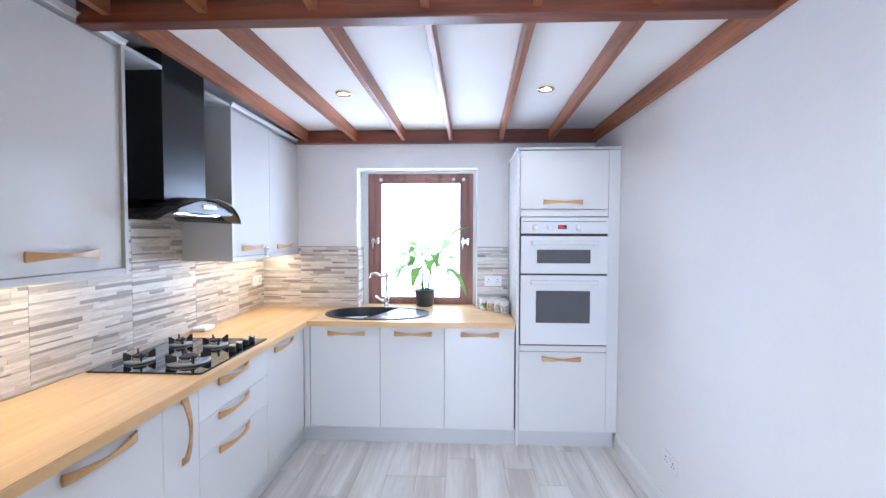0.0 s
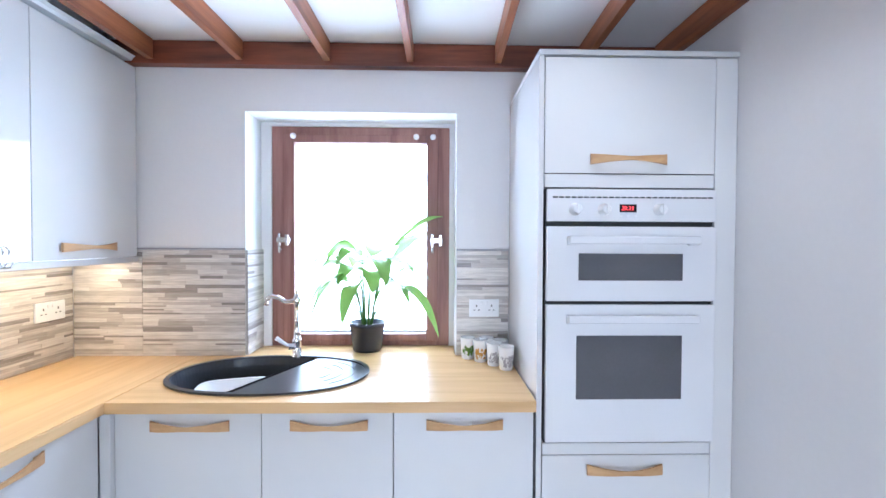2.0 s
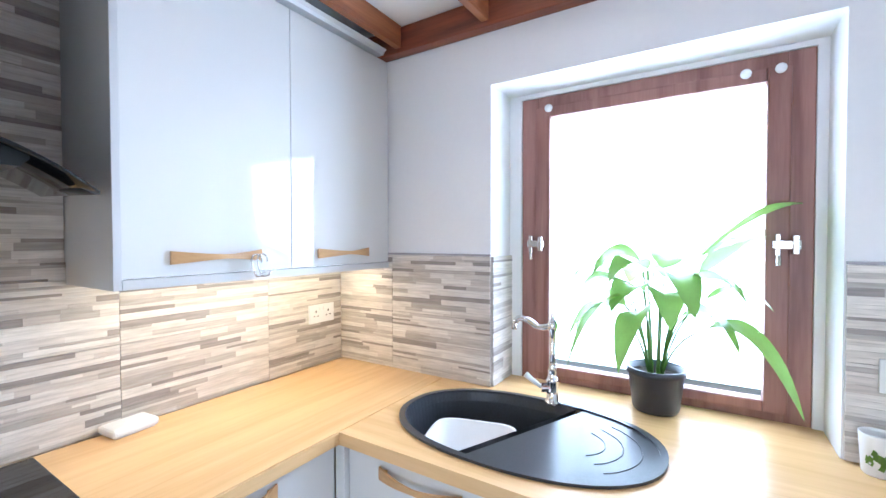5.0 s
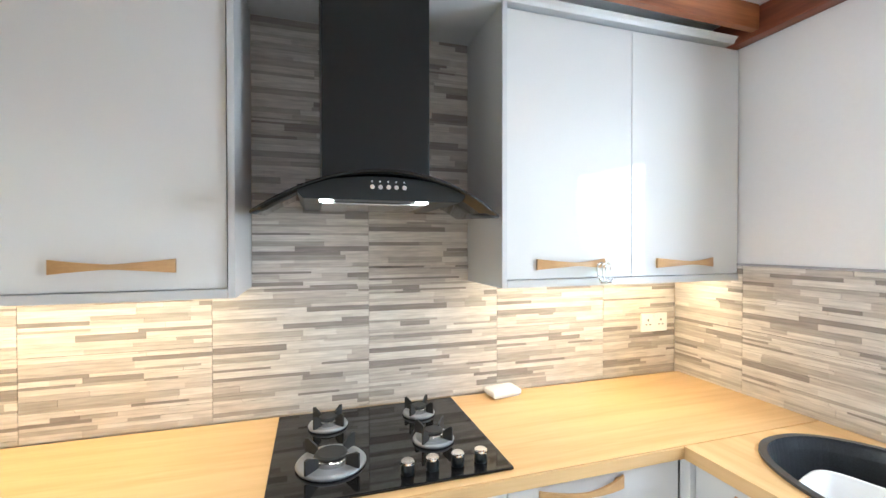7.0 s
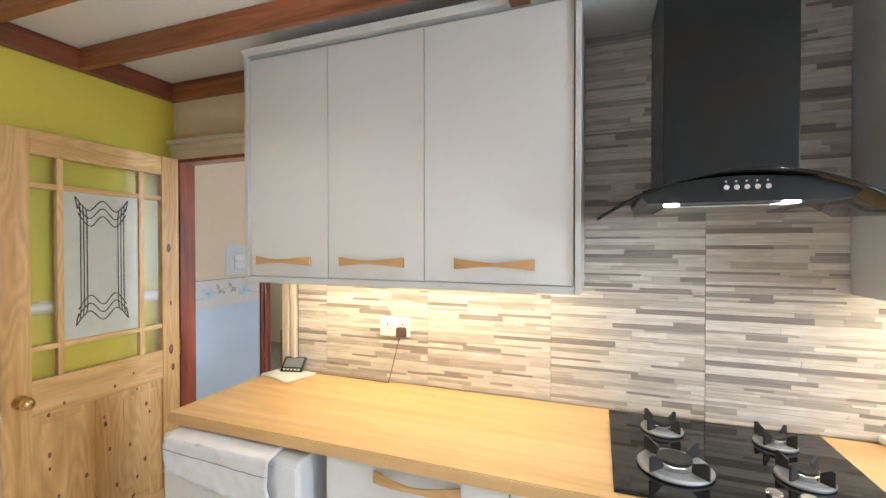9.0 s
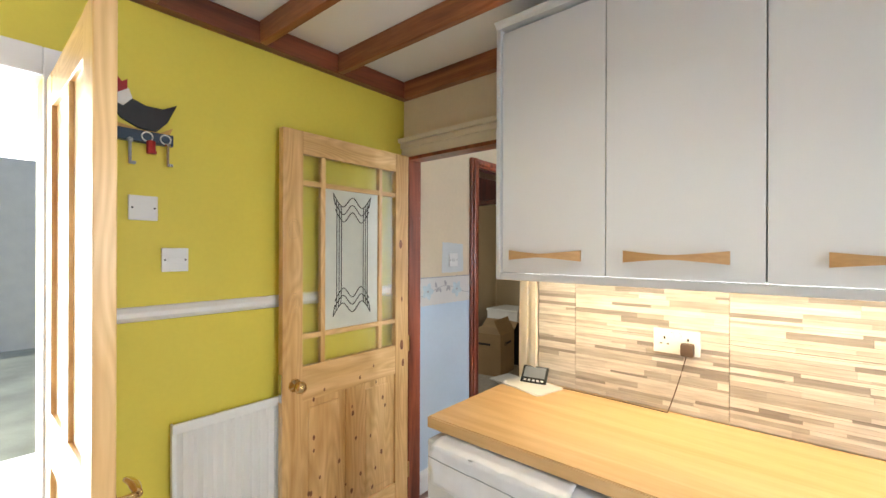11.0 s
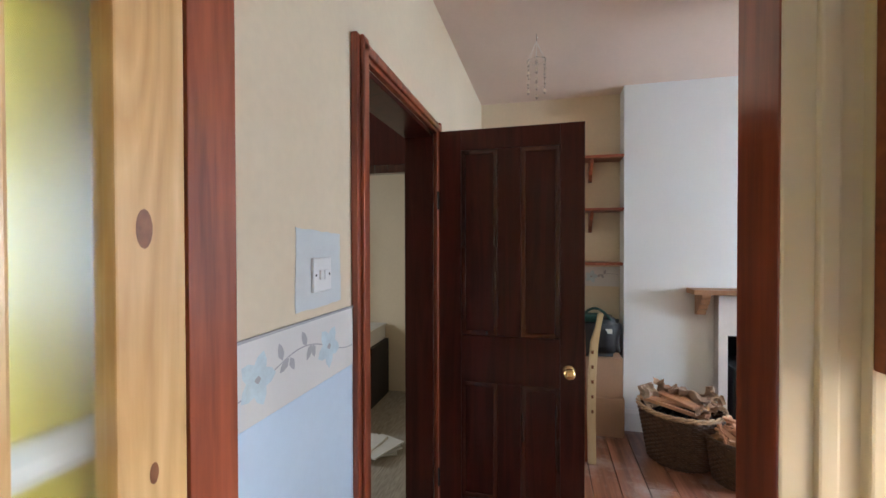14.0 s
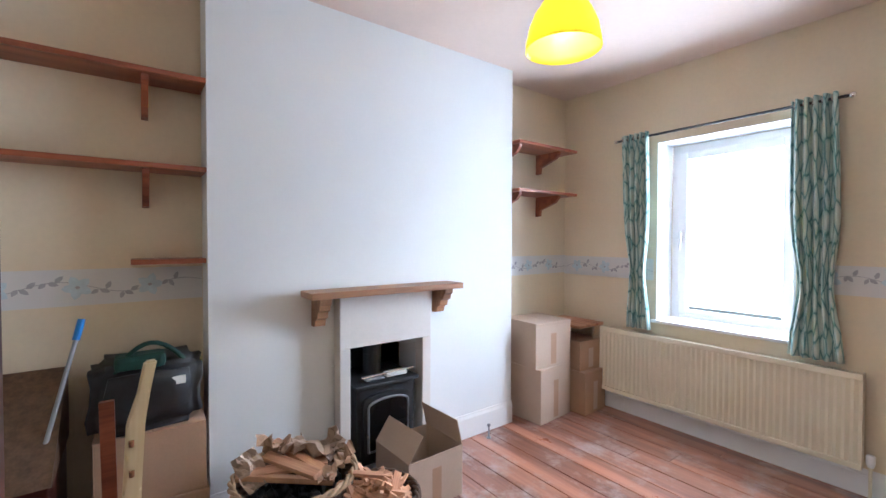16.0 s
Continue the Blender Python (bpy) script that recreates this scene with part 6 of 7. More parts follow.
part("bulb", bm, glow("bulb_white", (1, 0.93, 0.75), 10), pd, smooth=True)
lamp("pendant_bulb", 'POINT', pose(LX, LY, LZ + 0.12), 17, (1, 0.92, 0.75), 0.03)

gd = thing("hanging_ornament", pose(-3.80, 0.04, LC), "clear glass droplets hanging from a ceiling hook", "ornament")
part("hook", tube([(0, 0, 0), (0, 0, -0.03), (0.012, 0, -0.045), (0.024, 0, -0.03)], 0.003, 8), M_steel, gd)
part("ring", tube([(0.055 * math.cos(t), 0.055 * math.sin(t), -0.16) for t in [i * 2 * math.pi / 24 for i in range(25)]], 0.003, 6), M_glass, gd)
for k in range(6):
    a = k * 1.047
    x, y = 0.055 * math.cos(a), 0.055 * math.sin(a)
    part("thread", rod((x, y, -0.16), (0, 0, -0.045), 0.0008, 5), M_plastic, gd)
    for j in range(3 + k % 2):
        bm = bmesh.new()
        bmesh.ops.create_icosphere(bm, subdivisions=1, radius=0.011, matrix=Matrix.Translation((x, y, -0.19 - 0.055 * j)) @ Matrix.Diagonal((0.8, 0.8, 1.5, 1)))
        part("droplet", bm, M_glass, gd)

# curtains and pole
def fabric():
    m = mat("teal_leaf_curtain", (0.30, 0.48, 0.44), 0.85, var=0.1, scale=6, bump=0.2, bscale=300)
    nt = m.node_tree
    b = nt.nodes["Principled BSDF"]
    tc, mp = nt.nodes.new("ShaderNodeTexCoord"), nt.nodes.new("ShaderNodeMapping")
    mp.inputs["Scale"].default_value = (26, 26, 7)
    w = nt.nodes.new("ShaderNodeTexVoronoi")
    w.feature = 'DISTANCE_TO_EDGE'
    w.inputs["Scale"].default_value = 1.0
    nt.links.new(tc.outputs["Object"], mp.inputs[0])
    nt.links.new(mp.outputs[0], w.inputs[0])
    r = nt.nodes.new("ShaderNodeValToRGB")
    r.color_ramp.elements[0].position, r.color_ramp.elements[1].position = 0.015, 0.07
    r.color_ramp.elements[0].color, r.color_ramp.elements[1].color = (0.12, 0.27, 0.26, 1), (0.40, 0.55, 0.52, 1)
    e = r.color_ramp.elements.new(0.22)
    e.color = (0.62, 0.70, 0.62, 1)
    nt.links.new(w.outputs["Distance"], r.inputs[0])
    nt.links.new(r.outputs[0], b.inputs["Base Color"])
    return m


M_curtain = fabric()
pole = thing("curtain_pole", pose(0, 0, 0), "dark thin metal curtain pole above the window", "curtain pole")
PZ, PY = 2.235, 3.615
part("rod", rod((-4.43, PY, PZ), (-3.02, PY, PZ), 0.009, 12), M_iron, pole)
for x in (-4.43, -3.02):
    bm = bmesh.new()
    bmesh.ops.create_icosphere(bm, subdivisions=2, radius=0.018, matrix=Matrix.Translation((x, PY, PZ)))
    part("finial", bm, M_chrome, pole, smooth=True)
for x in (-4.34, -3.10):
    part("bracket", rod((x, PY, PZ), (x, LN, PZ), 0.007, 8), M_iron, pole)


def curtain(x0, x1, xb0, xb1, tie, label):
    r = thing("curtain", pose(0, 0, 0), label, "curtain", "living room curtains")
    bm_ = bmesh.new()
    nx, nz = 72, 26
    rows2 = []
    for j in range(nz + 1):
        v = j / nz
        z = PZ + 0.035 - v * (PZ + 0.035 - 0.735)
        row2 = []
        pinch = math.exp(-((v - 0.72) / 0.16) ** 2)
        for i in range(nx + 1):
            u = i / nx
            xt = x0 + (x1 - x0) * u
            xb = xb0 + (xb1 - xb0) * u
            x = xt + (xb - xt) * v
            x += (tie - x) * 0.35 * pinch
            y = PY + (0.028 - 0.006 * v) * math.sin(u * 2 * math.pi * 5 + 0.5 * v) + 0.008 * noise.noise(Vector((u * 6, v * 5, x0)))
            row2.append(bm_.verts.new((x, y, z)))
        rows2.append(row2)
    for a, b in zip(rows2, rows2[1:]):
        for i in range(nx):
            bm_.faces.new([a[i], a[i + 1], b[i + 1], b[i]])
    c = part("cloth", bm_, M_curtain, r, smooth=True)
    md_ = c.modifiers.new("thick", 'SOLIDIFY')
    md_.thickness = 0.002
    for k in range(5):
        x = x0 + (x1 - x0) * (k + 0.5) / 5
        part("eyelet", tube([(x, PY + 0.024 * math.cos(t), PZ + 0.024 * math.sin(t)) for t in [i * 2 * math.pi / 16 for i in range(17)]], 0.004, 6), M_steel, r)
    return r


curtain(-4.38, -4.16, -4.33, -4.13, -4.24, "teal leaf-patterned eyelet curtain drawn aside")
curtain(-3.29, -3.08, -3.29, -3.03, -3.16, "teal leaf-patterned eyelet curtain drawn aside")
panel_radiator("radiator", pose(-4.55, LN - 0.02, 0), 1.60, 0.17, 0.70, 0.085, M_radcream, "long cream panel radiator below the window", 46)

# cardboard boxes
def carton(name, m, w, d, h, mt, label, flaps=(), tape=True, lid=True):
    """Carton with walls; flaps: (side, angle)."""
    r = thing(name, m, label, "box")
    t = 0.005
    for sx0, sx1, sy0, sy1 in ((-w / 2, w / 2, -d / 2, -d / 2 + t), (-w / 2, w / 2, d / 2 - t, d / 2), (-w / 2, -w / 2 + t, -d / 2 + t, d / 2 - t), (w / 2 - t, w / 2, -d / 2 + t, d / 2 - t)):
        part("side", box(sx0, sx1, sy0, sy1, 0, h, 0.0015), mt, r)
    part("bottom", box(-w / 2 + t, w / 2 - t, -d / 2 + t, d / 2 - t, 0, t), mt, r)
    if lid:
        part("top", box(-w / 2, w / 2, -d / 2, -0.002, h + 0.0005, h + t), mt, r)
        part("top", box(-w / 2, w / 2, 0.002, d / 2, h + 0.0005, h + t), mt, r)
    for side_, ang in flaps:
        L_ = (d if side_ in "ew" else w)
        dep = (w if side_ in "ew" else d) * 0.42
        bm_ = box(-L_ / 2, L_ / 2, 0, dep, 0, 0.004)
        bmesh.ops.rotate(bm_, matrix=Matrix.Rotation(radians(ang), 3, 'X'), verts=bm_.verts[:])
        turn = {'s': 180, 'n': 0, 'e': -90, 'w': 90}[side_]
        off = {'s': (0, -d / 2, h), 'n': (0, d / 2, h), 'e': (w / 2, 0, h), 'w': (-w / 2, 0, h)}[side_]
        bmesh.ops.transform(bm_, matrix=Matrix.Translation(off) @ Matrix.Rotation(radians(turn), 4, 'Z'), verts=bm_.verts[:])
        part("flap", bm_, mt, r)
    if tape:
        part("tape", box(w / 2 + 0.0003, w / 2 + 0.001, -0.03, 0.03, 0.02, h * 0.75), M_cardpale if mt is M_card else M_card, r)
    return r


carton("cardboard_box", pose(-4.46, 1.70, 0, 0, 0, 2), 0.34, 0.36, 0.28, M_cardpale, "open pale cardboard box beside the hearth", flaps=(("s", 126), ("n", 104)), lid=False)
carton("cardboard_box", pose(-4.80, 3.10, 0, 0, 0, 4), 0.36, 0.40, 0.42, M_cardpale, "pale cardboard box stacked in the alcove")
carton("cardboard_box", pose(-4.81, 3.10, 0.427, 0, 0, -3), 0.36, 0.40, 0.35, M_cardpale, "pale cardboard box on top of another", flaps=(("e", -100),))
carton("cardboard_box", pose(-4.72, 3.49, 0, 0, 0, 2), 0.40, 0.30, 0.34, M_card, "brown cardboard box beside the radiator")
carton("cardboard_box", pose(-4.74, 3.50, 0.347, 0, 0, -4), 0.36, 0.28, 0.24, M_card, "brown cardboard box stacked beside the radiator")
solid("alcove_board", box(LW + 0.005, -4.57, 3.34, LN - 0.02, 0.70, 0.722, 0.003), M_kindle, "dusty wooden board lying in the alcove", "board", "")
solid("upright_board", box(-4.60, -4.575, 3.56, LN - 0.02, 0.0, 0.699, 0.003), M_cardpale, "pale upright board end by the radiator", "board", "")
carton("cardboard_box", pose(-4.80, 0.47, 0.30, 0, 0, 0), 0.30, 0.40, 0.30, M_card, "pinkish brown cardboard box in the alcove", tape=False)
carton("cardboard_box", pose(-4.80, 0.47, 0, 0, 0, 0), 0.32, 0.42, 0.292, M_card, "brown cardboard box on the alcove floor", tape=False)


def lump(name, m, sx, sy, sz, mt, amp, label, cat, seed=0):
    bm_ = bmesh.new()
    bmesh.ops.create_cube(bm_, size=1)
    bmesh.ops.bevel(bm_, geom=bm_.edges[:], offset=0.12, segments=3, affect='EDGES')
    bmesh.ops.subdivide_edges(bm_, edges=bm_.edges[:], cuts=3, use_grid_fill=True)
    for v in bm_.verts:
        n_ = noise.noise(v.co * 3 + Vector((seed, 0, 0))) * amp
        v.co = Vector((v.co.x * (1 + n_) * sx, v.co.y * (1 + n_ * 0.6) * sy, (v.co.z * (1 + n_ * 0.5) + 0.5) * sz))
        if v.co.z < 0.01:
            v.co.z = 0
    r = thing(name, m, label, cat)
    part("body", bm_, mt, r, smooth=True)
    return r


bag = lump("holdall_bag", pose(-4.79, 0.46, 0.607), 0.30, 0.40, 0.29, M_blackcloth, 0.25, "black holdall bag on a cardboard box", "bag", 4)
part("strap", tube(arc_pts((0.10, -0.12, 0.25), (0.12, 0.0, 0.50), (0.10, 0.15, 0.25), 12), 0.010, 8), M_greencloth, bag, "dark green strap")
part("green_pocket", box(0.02, 0.14, -0.12, 0.06, 0.27, 0.33, 0.02), M_greencloth, bag)
part("tag", box(0.150, 0.160, 0.03, 0.13, 0.19, 0.225, 0.003), M_paper, bag, "small white label")

# tall pale carved chair post leaning by the door
cp = thing("carved_post", pose(-4.20, 0.40, 0), "pale carved wooden post with drilled holes", "post")
side_pts = [(0.0, 0.0), (-0.005, 0.3), (0.0, 0.6), (0.012, 0.82), (0.035, 0.92), (0.05, 1.0), (0.055, 1.02)]
bm = bmesh.new()
prev = None
for y, z in side_pts:
    w = 0.026 if z < 0.9 else 0.018
    row = [bm.verts.new(p) for p in ((-0.018, y - w, z), (0.018, y - w, z), (0.018, y + w, z), (-0.018, y + w, z))]
    if prev:
        for k in range(4):
            bm.faces.new([prev[k], prev[(k + 1) % 4], row[(k + 1) % 4], row[k]])
    else:
        bm.faces.new(row[::-1])
    prev = row
bm.faces.new(prev)
bmesh.ops.bevel(bm, geom=bm.edges[:], offset=0.006, segments=2, affect='EDGES')
part("post", bm, wood("pale_ash", (0.62, 0.48, 0.26), (0.76, 0.64, 0.40), 0.4, 2, 8), cp)
for z in (0.35, 0.45, 0.55, 0.65, 0.75):
    part("hole", rod((0.016, 0.0, z), (0.0195, 0.0, z + 0.02), 0.008, 10), M_knot, cp)
solid("leaning_plank", box(-0.012, 0.012, -0.02, 0.02, 0, 0.9, 0.002), M_shelf, "thin red-brown plank beside the post", "plank", "", m=pose(-4.225, 0.352, 0, 1, 0, 0))
dw = thing("wooden_chest", pose(-4.72, -0.08, 0, 0, 0, 0), "dusty dark wooden chest with a sloping lid", "chest")
part("body", box(-0.26, 0.22, -0.30, 0.24, 0.0, 0.55, 0.006), M_darkdoor, dw)
part("lid", prism([(-0.26, 0.551), (0.24, 0.551), (0.22, 0.58), (-0.26, 0.86)], -0.31, 0.25, axis='y'), M_wicker, dw, "dusty sloping wooden lid")
bt = thing("broom", pose(-4.62, 0.12, 0.0), "grey broom handle with a blue end", "broom")
part("handle", rod((0, 0.0, 0.58), (-0.10, 0.10, 1.02), 0.008, 12), M_greymetal, bt)
part("end_cap", rod((-0.10, 0.10, 1.02), (-0.118, 0.118, 1.10), 0.013, 12), M_bluepl, bt, "bright blue cap")
part("head", box(-0.05, 0.08, -0.05, 0.03, 0.555, 0.60, 0.01), M_greymetal, bt)


# baskets with fuel
def basket(m, r0, r1, h, mt, rimm, label):
    r = thing("wicker_basket", m, label, "basket", "fuel baskets")
    strands = bmesh.new()
    nst, lay = 30, int(h / 0.014)
    for k in range(lay):
        z = 0.01 + k * (h - 0.02) / lay
        rr = r0 + (r1 - r0) * z / h
        pts = []
        for i in range(nst * 2 + 1):
            a = math.pi * i / nst
            pts.append(((rr + 0.004 * (1 if (i + k) % 2 else -1)) * math.cos(a), (rr + 0.004 * (1 if (i + k) % 2 else -1)) * math.sin(a), z))
        tube(pts, 0.0078, 5, strands)
    w_ = part("weave", strands, mt, r)
    for i in range(nst // 2):
        a = 2 * math.pi * i / (nst // 2)
        part("stake", rod((r0 * math.cos(a), r0 * math.sin(a), 0), (r1 * math.cos(a), r1 * math.sin(a), h), 0.006, 5), mt, r)
    rim_ = bmesh.new()
    for ph in (0, 2.1, 4.2):
        tube([((r1 + 0.010 * math.cos(9 * a + ph)) * math.cos(a), (r1 + 0.010 * math.cos(9 * a + ph)) * math.sin(a), h + 0.010 * math.sin(9 * a + ph)) for a in [2 * math.pi * i / 90 for i in range(91)]], 0.008, 6, rim_)
    part("rim", rim_, rimm, r, "plaited wicker rim")
    part("base", cyl(r0 * 0.97, r0, 0.0, 0.012, 24), mt, r)
    part("lining", lathe([(0, h * 0.6), (r1 * 0.8, h * 0.6), (r1 * 0.88, h * 0.62)], 24), M_coal, r)
    return r


BK1, BK2 = (-4.42, 1.00), (-4.18, 1.28)
basket(pose(*BK1, 0), 0.20, 0.265, 0.36, M_wicker, M_wickerpale, "large wicker log basket full of coal and paper")
basket(pose(*BK2, 0), 0.15, 0.195, 0.27, M_wicker, M_wicker, "dark wicker basket full of split kindling")
rnd = random.Random(12)
co = bmesh.new()
for _ in range(90):
    a, q = rnd.uniform(0, 6.283), math.sqrt(rnd.random()) * 0.20
    s_ = rnd.uniform(0.02, 0.04)
    bmesh.ops.create_icosphere(co, subdivisions=1, radius=s_, matrix=Matrix.Translation((BK1[0] + q * math.cos(a), BK1[1] + q * math.sin(a), 0.25 + rnd.uniform(0, 0.05))) @ Euler((rnd.random() * 3, rnd.random() * 3, 0)).to_matrix().to_4x4() @ Matrix.Diagonal((1, 0.7, 0.8, 1)))
solid("coal", co, M_coal, "heap of black coal lumps in the basket", "coal", "stuff")
for i in range(7):
    a = rnd.uniform(0.6, 4.4)
    q = rnd.uniform(0.12, 0.2)
    bm = bmesh.new()
    bmesh.ops.create_grid(bm, x_segments=8, y_segments=8, size=0.5)
    sx, sy = rnd.uniform(0.11, 0.19), rnd.uniform(0.08, 0.14)
    for v in bm.verts:
        v.co = Vector((v.co.x * sx, v.co.y * sy, 0.07 * noise.noise(Vector((v.co.x * 3 + i, v.co.y * 3, 0))) + 0.02 * noise.noise(v.co * 12)))
    solid("packing_paper", bm, rnd.choice([M_card, M_cardpale, M_card, M_card, M_paper]), "crumpled brown and white packing paper in the basket", "paper", "", m=pose(BK1[0] + q * math.cos(a), BK1[1] + q * math.sin(a), 0.37 + rnd.uniform(0, 0.05), rnd.uniform(-60, 60), rnd.uniform(-60, 60), rnd.uniform(0, 360)))
for i in range(4):
    a = rnd.uniform(-0.6, 0.6)
    solid("firewood", box(-0.2, 0.2, -0.025, 0.025, -0.012, 0.012, 0.004), M_kindle, "split firewood stick in the log basket", "firewood", "", m=pose(BK1[0] + rnd.uniform(-0.08, 0.08), BK1[1] + rnd.uniform(-0.05, 0.05), 0.345 + 0.02 * i, rnd.uniform(-20, 20), rnd.uniform(-12, 12), 60 + rnd.uniform(-50, 50)))
for i in range(60):
    a, q = rnd.uniform(0, 6.283), math.sqrt(rnd.random()) * 0.13
    l, w = rnd.uniform(0.05, 0.11), rnd.uniform(0.008, 0.018)
    solid("kindling", box(-l, l, -w, w, -w * 0.5, w * 0.5), M_kindle, "split pale kindling stick in the basket", "kindling", "", m=pose(BK2[0] + q * math.cos(a), BK2[1] + q * math.sin(a), 0.27 + rnd.uniform(0, 0.09) * (1.3 - q / 0.13), rnd.uniform(-35, 35), rnd.uniform(-35, 35), rnd.uniform(0, 360)))

# inside the cupboard
ct = carton("cardboard_box", pose(-4.30, -1.60, 0.004, 0, 0, 10), 0.42, 0.44, 0.48, M_cardold, "tall old brown cardboard box in the cupboard", flaps=(("n", 118), ("w", 30)), tape=False)
for at, turn in (((0.2108, 0.0, 0.36), 90), ((-0.02, 0.2208, 0.36), 180)):
    bm = box(-0.07, 0.09, -0.0006, 0.0006, -0.012, 0.014)
    tube([(-0.085 + 0.022 * math.cos(t), 0.0, 0.022 * math.sin(t)) for t in [0.6 + i * 0.5 for i in range(11)]], 0.003, 5, bm)
    bmesh.ops.transform(bm, matrix=Matrix.Translation(at) @ Matrix.Rotation(radians(turn), 4, 'Z'), verts=bm.verts[:])
    part("printed_mark", bm, M_blackcloth, ct, "faded black printed mark")
carton("storage_box", pose(-4.93, -1.68, 0.004, 0, 0, 2), 0.46, 0.50, 0.535, M_blackcloth, "dark box standing on the matting", tape=False)
wx = thing("storage_box", pose(-4.90, -1.68, 0.547, 0, 0, 2), "white plastic lidded box on a dark box", "box")
part("tub", box(-0.24, 0.24, -0.225, 0.225, 0, 0.125, 0.008), M_paper, wx)
part("lid", box(-0.25, 0.25, -0.235, 0.235, 0.126, 0.152, 0.006), M_paper, wx)
for i in range(6):
    solid("magazine", box(-0.11, 0.11, -0.15, 0.15, 0, 0.012, 0.002), M_paper, "loose magazines on the cupboard floor", "magazine", "", m=pose(-4.02 + 0.012 * i, -1.10 + 0.012 * i * (-1) ** i, 0.005 + 0.0125 * i, 0, 0, 25 + 11 * i))
br = thing("wall_bracket", pose(-5.199, -1.86, 1.60, 0, 0, -90), "dark metal bracket on the cupboard wall", "bracket")
part("arm", box(-0.15, 0.15, 0, 0.03, 0.01, 0.06, 0.003), M_iron, br)
part("leg", box(0.06, 0.15, 0, 0.03, -0.05, 0.009, 0.003), M_iron, br)

# ---- pieces of the setting ----


def tile_mesh(w, h, seed):
    """One ceramic tile of raised strips; local x along, -y out, origin at its lower corner."""
    rr = random.Random(seed)
    bm_ = box(0.0004, w - 0.0004, 0.0, 0.007, 0.0004, h - 0.0004)
    z = 0.0008
    while z < h - 0.004:
        sh = min(rr.choice((0.011, 0.014, 0.018, 0.022, 0.008)), h - 0.0008 - z)
        x = 0.0008
        while x < w - 0.004:
            L_ = min(rr.uniform(0.07, 0.34), w - 0.0008 - x)
            if w - 0.0008 - x - L_ < 0.03:
                L_ = w - 0.0008 - x
            p = rr.uniform(0.0, 0.0022)
            x0_, x1_, z0_, z1_, y0_ = x, x + L_ - 0.0004, z, z + sh - 0.0005, -0.002 - p
            f_ = [bm_.verts.new(c) for c in ((x0_, y0_, z0_), (x1_, y0_, z0_), (x1_, y0_, z1_), (x0_, y0_, z1_))]
            g_ = [bm_.verts.new(c) for c in ((x0_, 0, z0_), (x1_, 0, z0_), (x1_, 0, z1_), (x0_, 0, z1_))]
            bm_.faces.new(f_)
            for k in range(4):
                bm_.faces.new([f_[(k + 1) % 4], f_[k], g_[k], g_[(k + 1) % 4]])
            x += L_
        z += sh
    return bm_


def tiling(name, m, spans, label):
    """spans: (x0, x1, z0, z1) in the local plane of m."""
    root = thing(name, m, label, "tiles", kind="structure")
    for i, (a, b, c, d_) in enumerate(spans):
        o_ = part("tile", tile_mesh(b - a, d_ - c, hash_seed(a, c)), M_tile, root)
        o_.location = (a, 0, c)
    return root


def hash_seed(a, c):
    return int(abs(a) * 1000) * 31 + int(abs(c) * 1000)


rowz = [0.906, 1.168, 1.431, 1.694, 1.957, 2.22, 2.335]
cols = [0.412, 0.58, 1.107, 1.633, 2.160, 2.686, 3.210, 3.618]
sp_ = []
for a, b in zip(cols, cols[1:]):
    for i, (c, d_) in enumerate(zip(rowz, rowz[1:])):
        if i < 2:
            sp_.append((a, b, c, min(d_, 1.431)))
        elif b > 1.757 and a < 2.557:
            sp_.append((max(a, 1.757), min(b, 2.557), c, d_))
tiling("trim_tiles_west", pose(XW + 0.008, 0, 0, 0, 0, 90), sp_, "linear strip ceramic tiles in greys and beiges")
sp_ = [(a, b, c, d_) for a, b in ((XW + 0.012, -1.388), (-1.388, -0.893), (0.143, 0.400)) for c, d_ in ((0.906, 1.168), (1.168, 1.425))]
tiling("trim_tiles_north", pose(0, YN - 0.008, 0), sp_, "linear strip ceramic tiles beside the window")
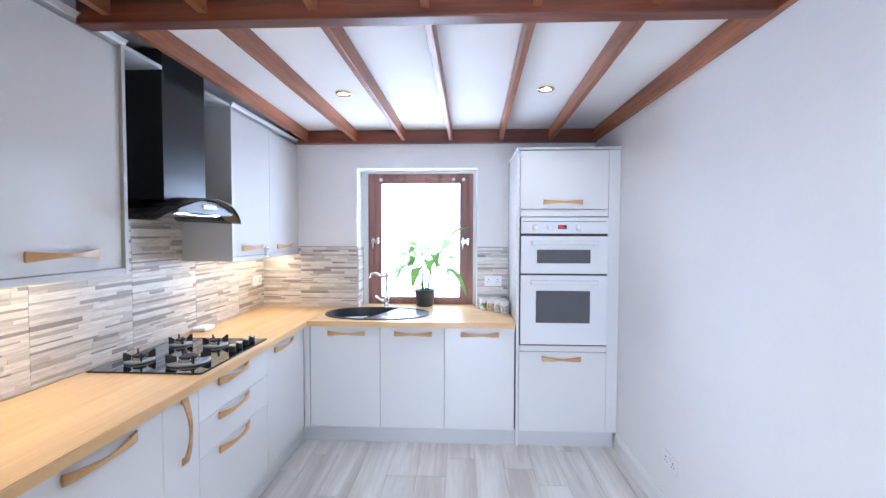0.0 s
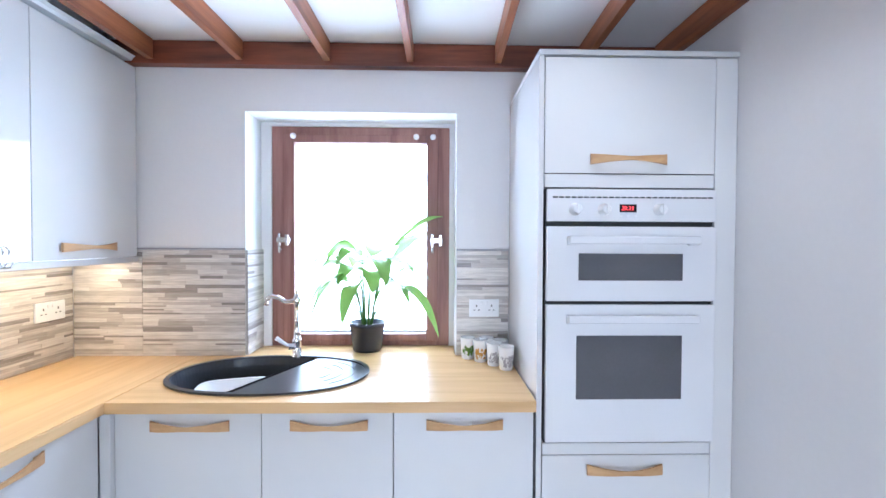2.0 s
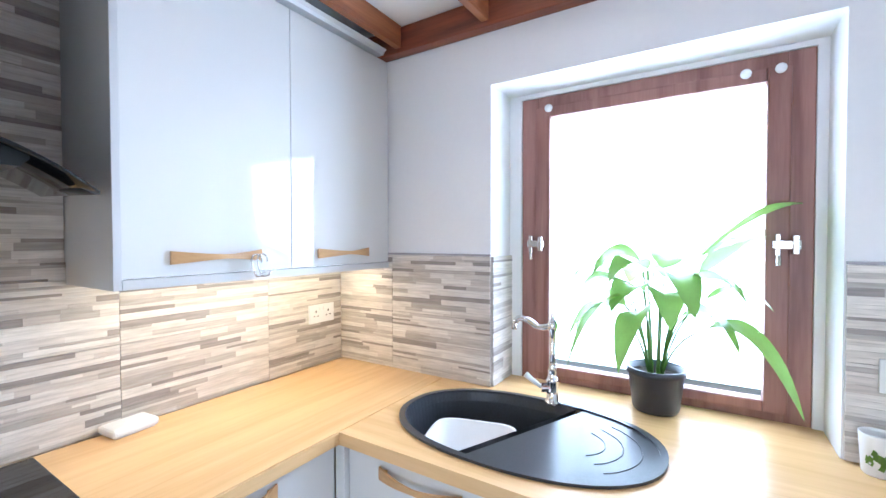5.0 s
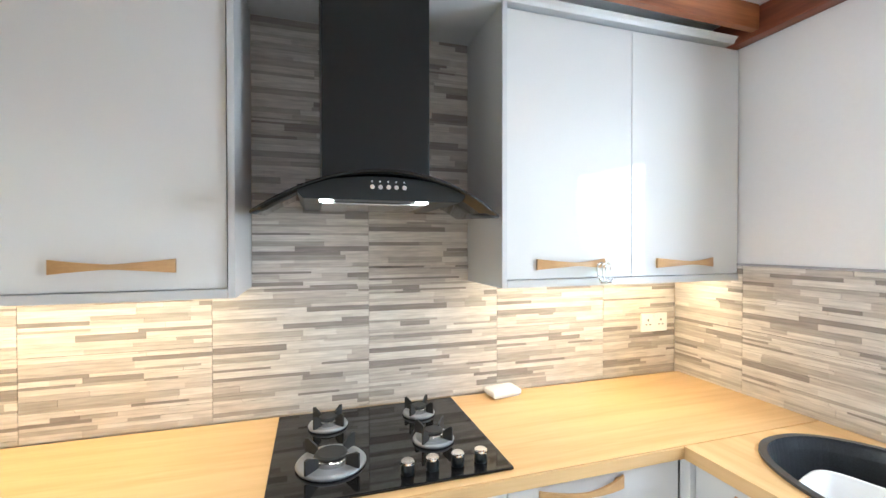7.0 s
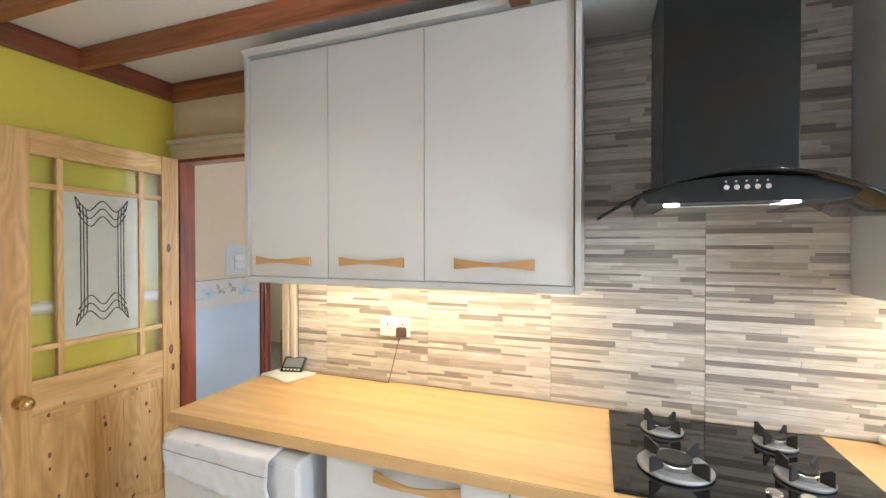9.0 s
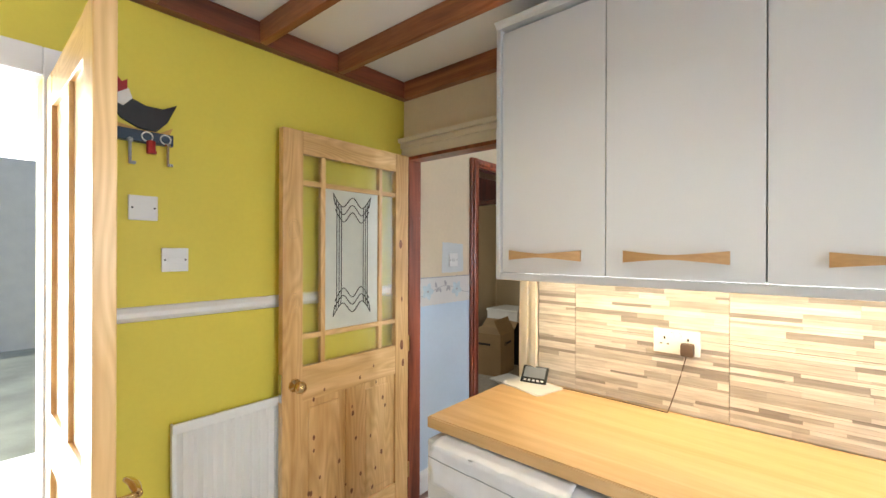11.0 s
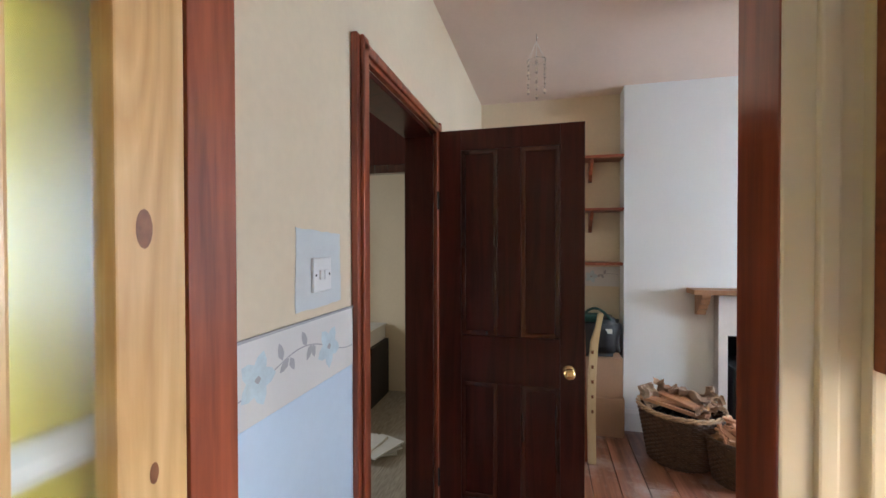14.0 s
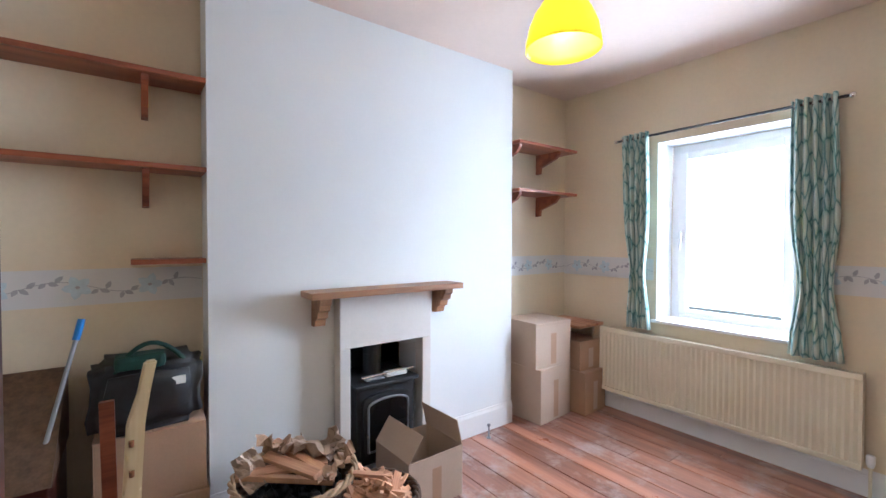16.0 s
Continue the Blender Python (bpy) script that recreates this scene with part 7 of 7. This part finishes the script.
tiling("trim_tiles_reveal", pose(WX0 + 0.008, 0, 0, 0, 0, 90), [(YN, 3.826, 0.906, 1.168), (YN, 3.826, 1.168, 1.425)], "strip tiles inside the window reveal")
solid("trim_tile_edge", box(XW + 0.012, -0.893, YN - 0.013, YN - 0.001, 1.426, 1.434), M_motif, "grey tile edging strip", "edging")
solid("trim_tile_edge_right", box(0.143, 0.400, YN - 0.013, YN - 0.001, 1.426, 1.434), M_motif, "grey tile edging strip", "edging")

# kitchen floor: pale boards along y
solid("floor_kitchen", box(-1.79, XE + 0.02, YS - 0.151, YN, -0.1, -0.006), M_grout, "pale limewashed laminate floor")
fk = bpy.data.objects["floor_kitchen"]
rnd = random.Random(21)
shared = {}
x = -1.785
while x < XE:
    y = YS - 0.15 - rnd.uniform(0, 0.8)
    while y < YN:
        y1 = y + 1.22
        a, b = max(y, YS - 0.15), min(y1, YN)
        if b - a > 0.05 and x > -1.3:
            key = round(b - a, 2)
            if key not in shared:
                shared[key] = mesh("board", box(0.0008, 0.1882, 0.0008, key - 0.0008, -0.0055, 0, 0.0012, seg=1), M_lino)
            o = new("board", shared[key])
            o.parent = fk
            o.location = (x, a, 0)
        y = y1
    x += 0.189

# living room floor: old boards along x
solid("floor_living", box(LW - O, -1.70, LS - 0.15, LN + 0.1, -0.1, -0.02), M_soot, "old stained and worn floorboards")
fl = bpy.data.objects["floor_living"]
shared2 = {}
y = LS - 0.149
while y < LN:
    w = 0.165
    x = LW - 0.02 - rnd.uniform(0, 2.0)
    while x < -1.78:
        x1 = x + 2.6
        a, b = max(x, LW - 0.4), min(x1, -1.792 if y > DY0 - 0.1 and y < DY1 else -1.80)
        if b - a > 0.1:
            key = round(b - a, 2)
            if key not in shared2:
                shared2[key] = mesh("floorboard", box(0.0015, key - 0.0015, 0.002, w - 0.002, -0.019, 0, 0.003, seg=1), M_boards)
            o = new("floorboard", shared2[key])
            o.parent = fl
            o.location = (a, y, rnd.uniform(-0.001, 0.0005))
        x = x1
    y += w
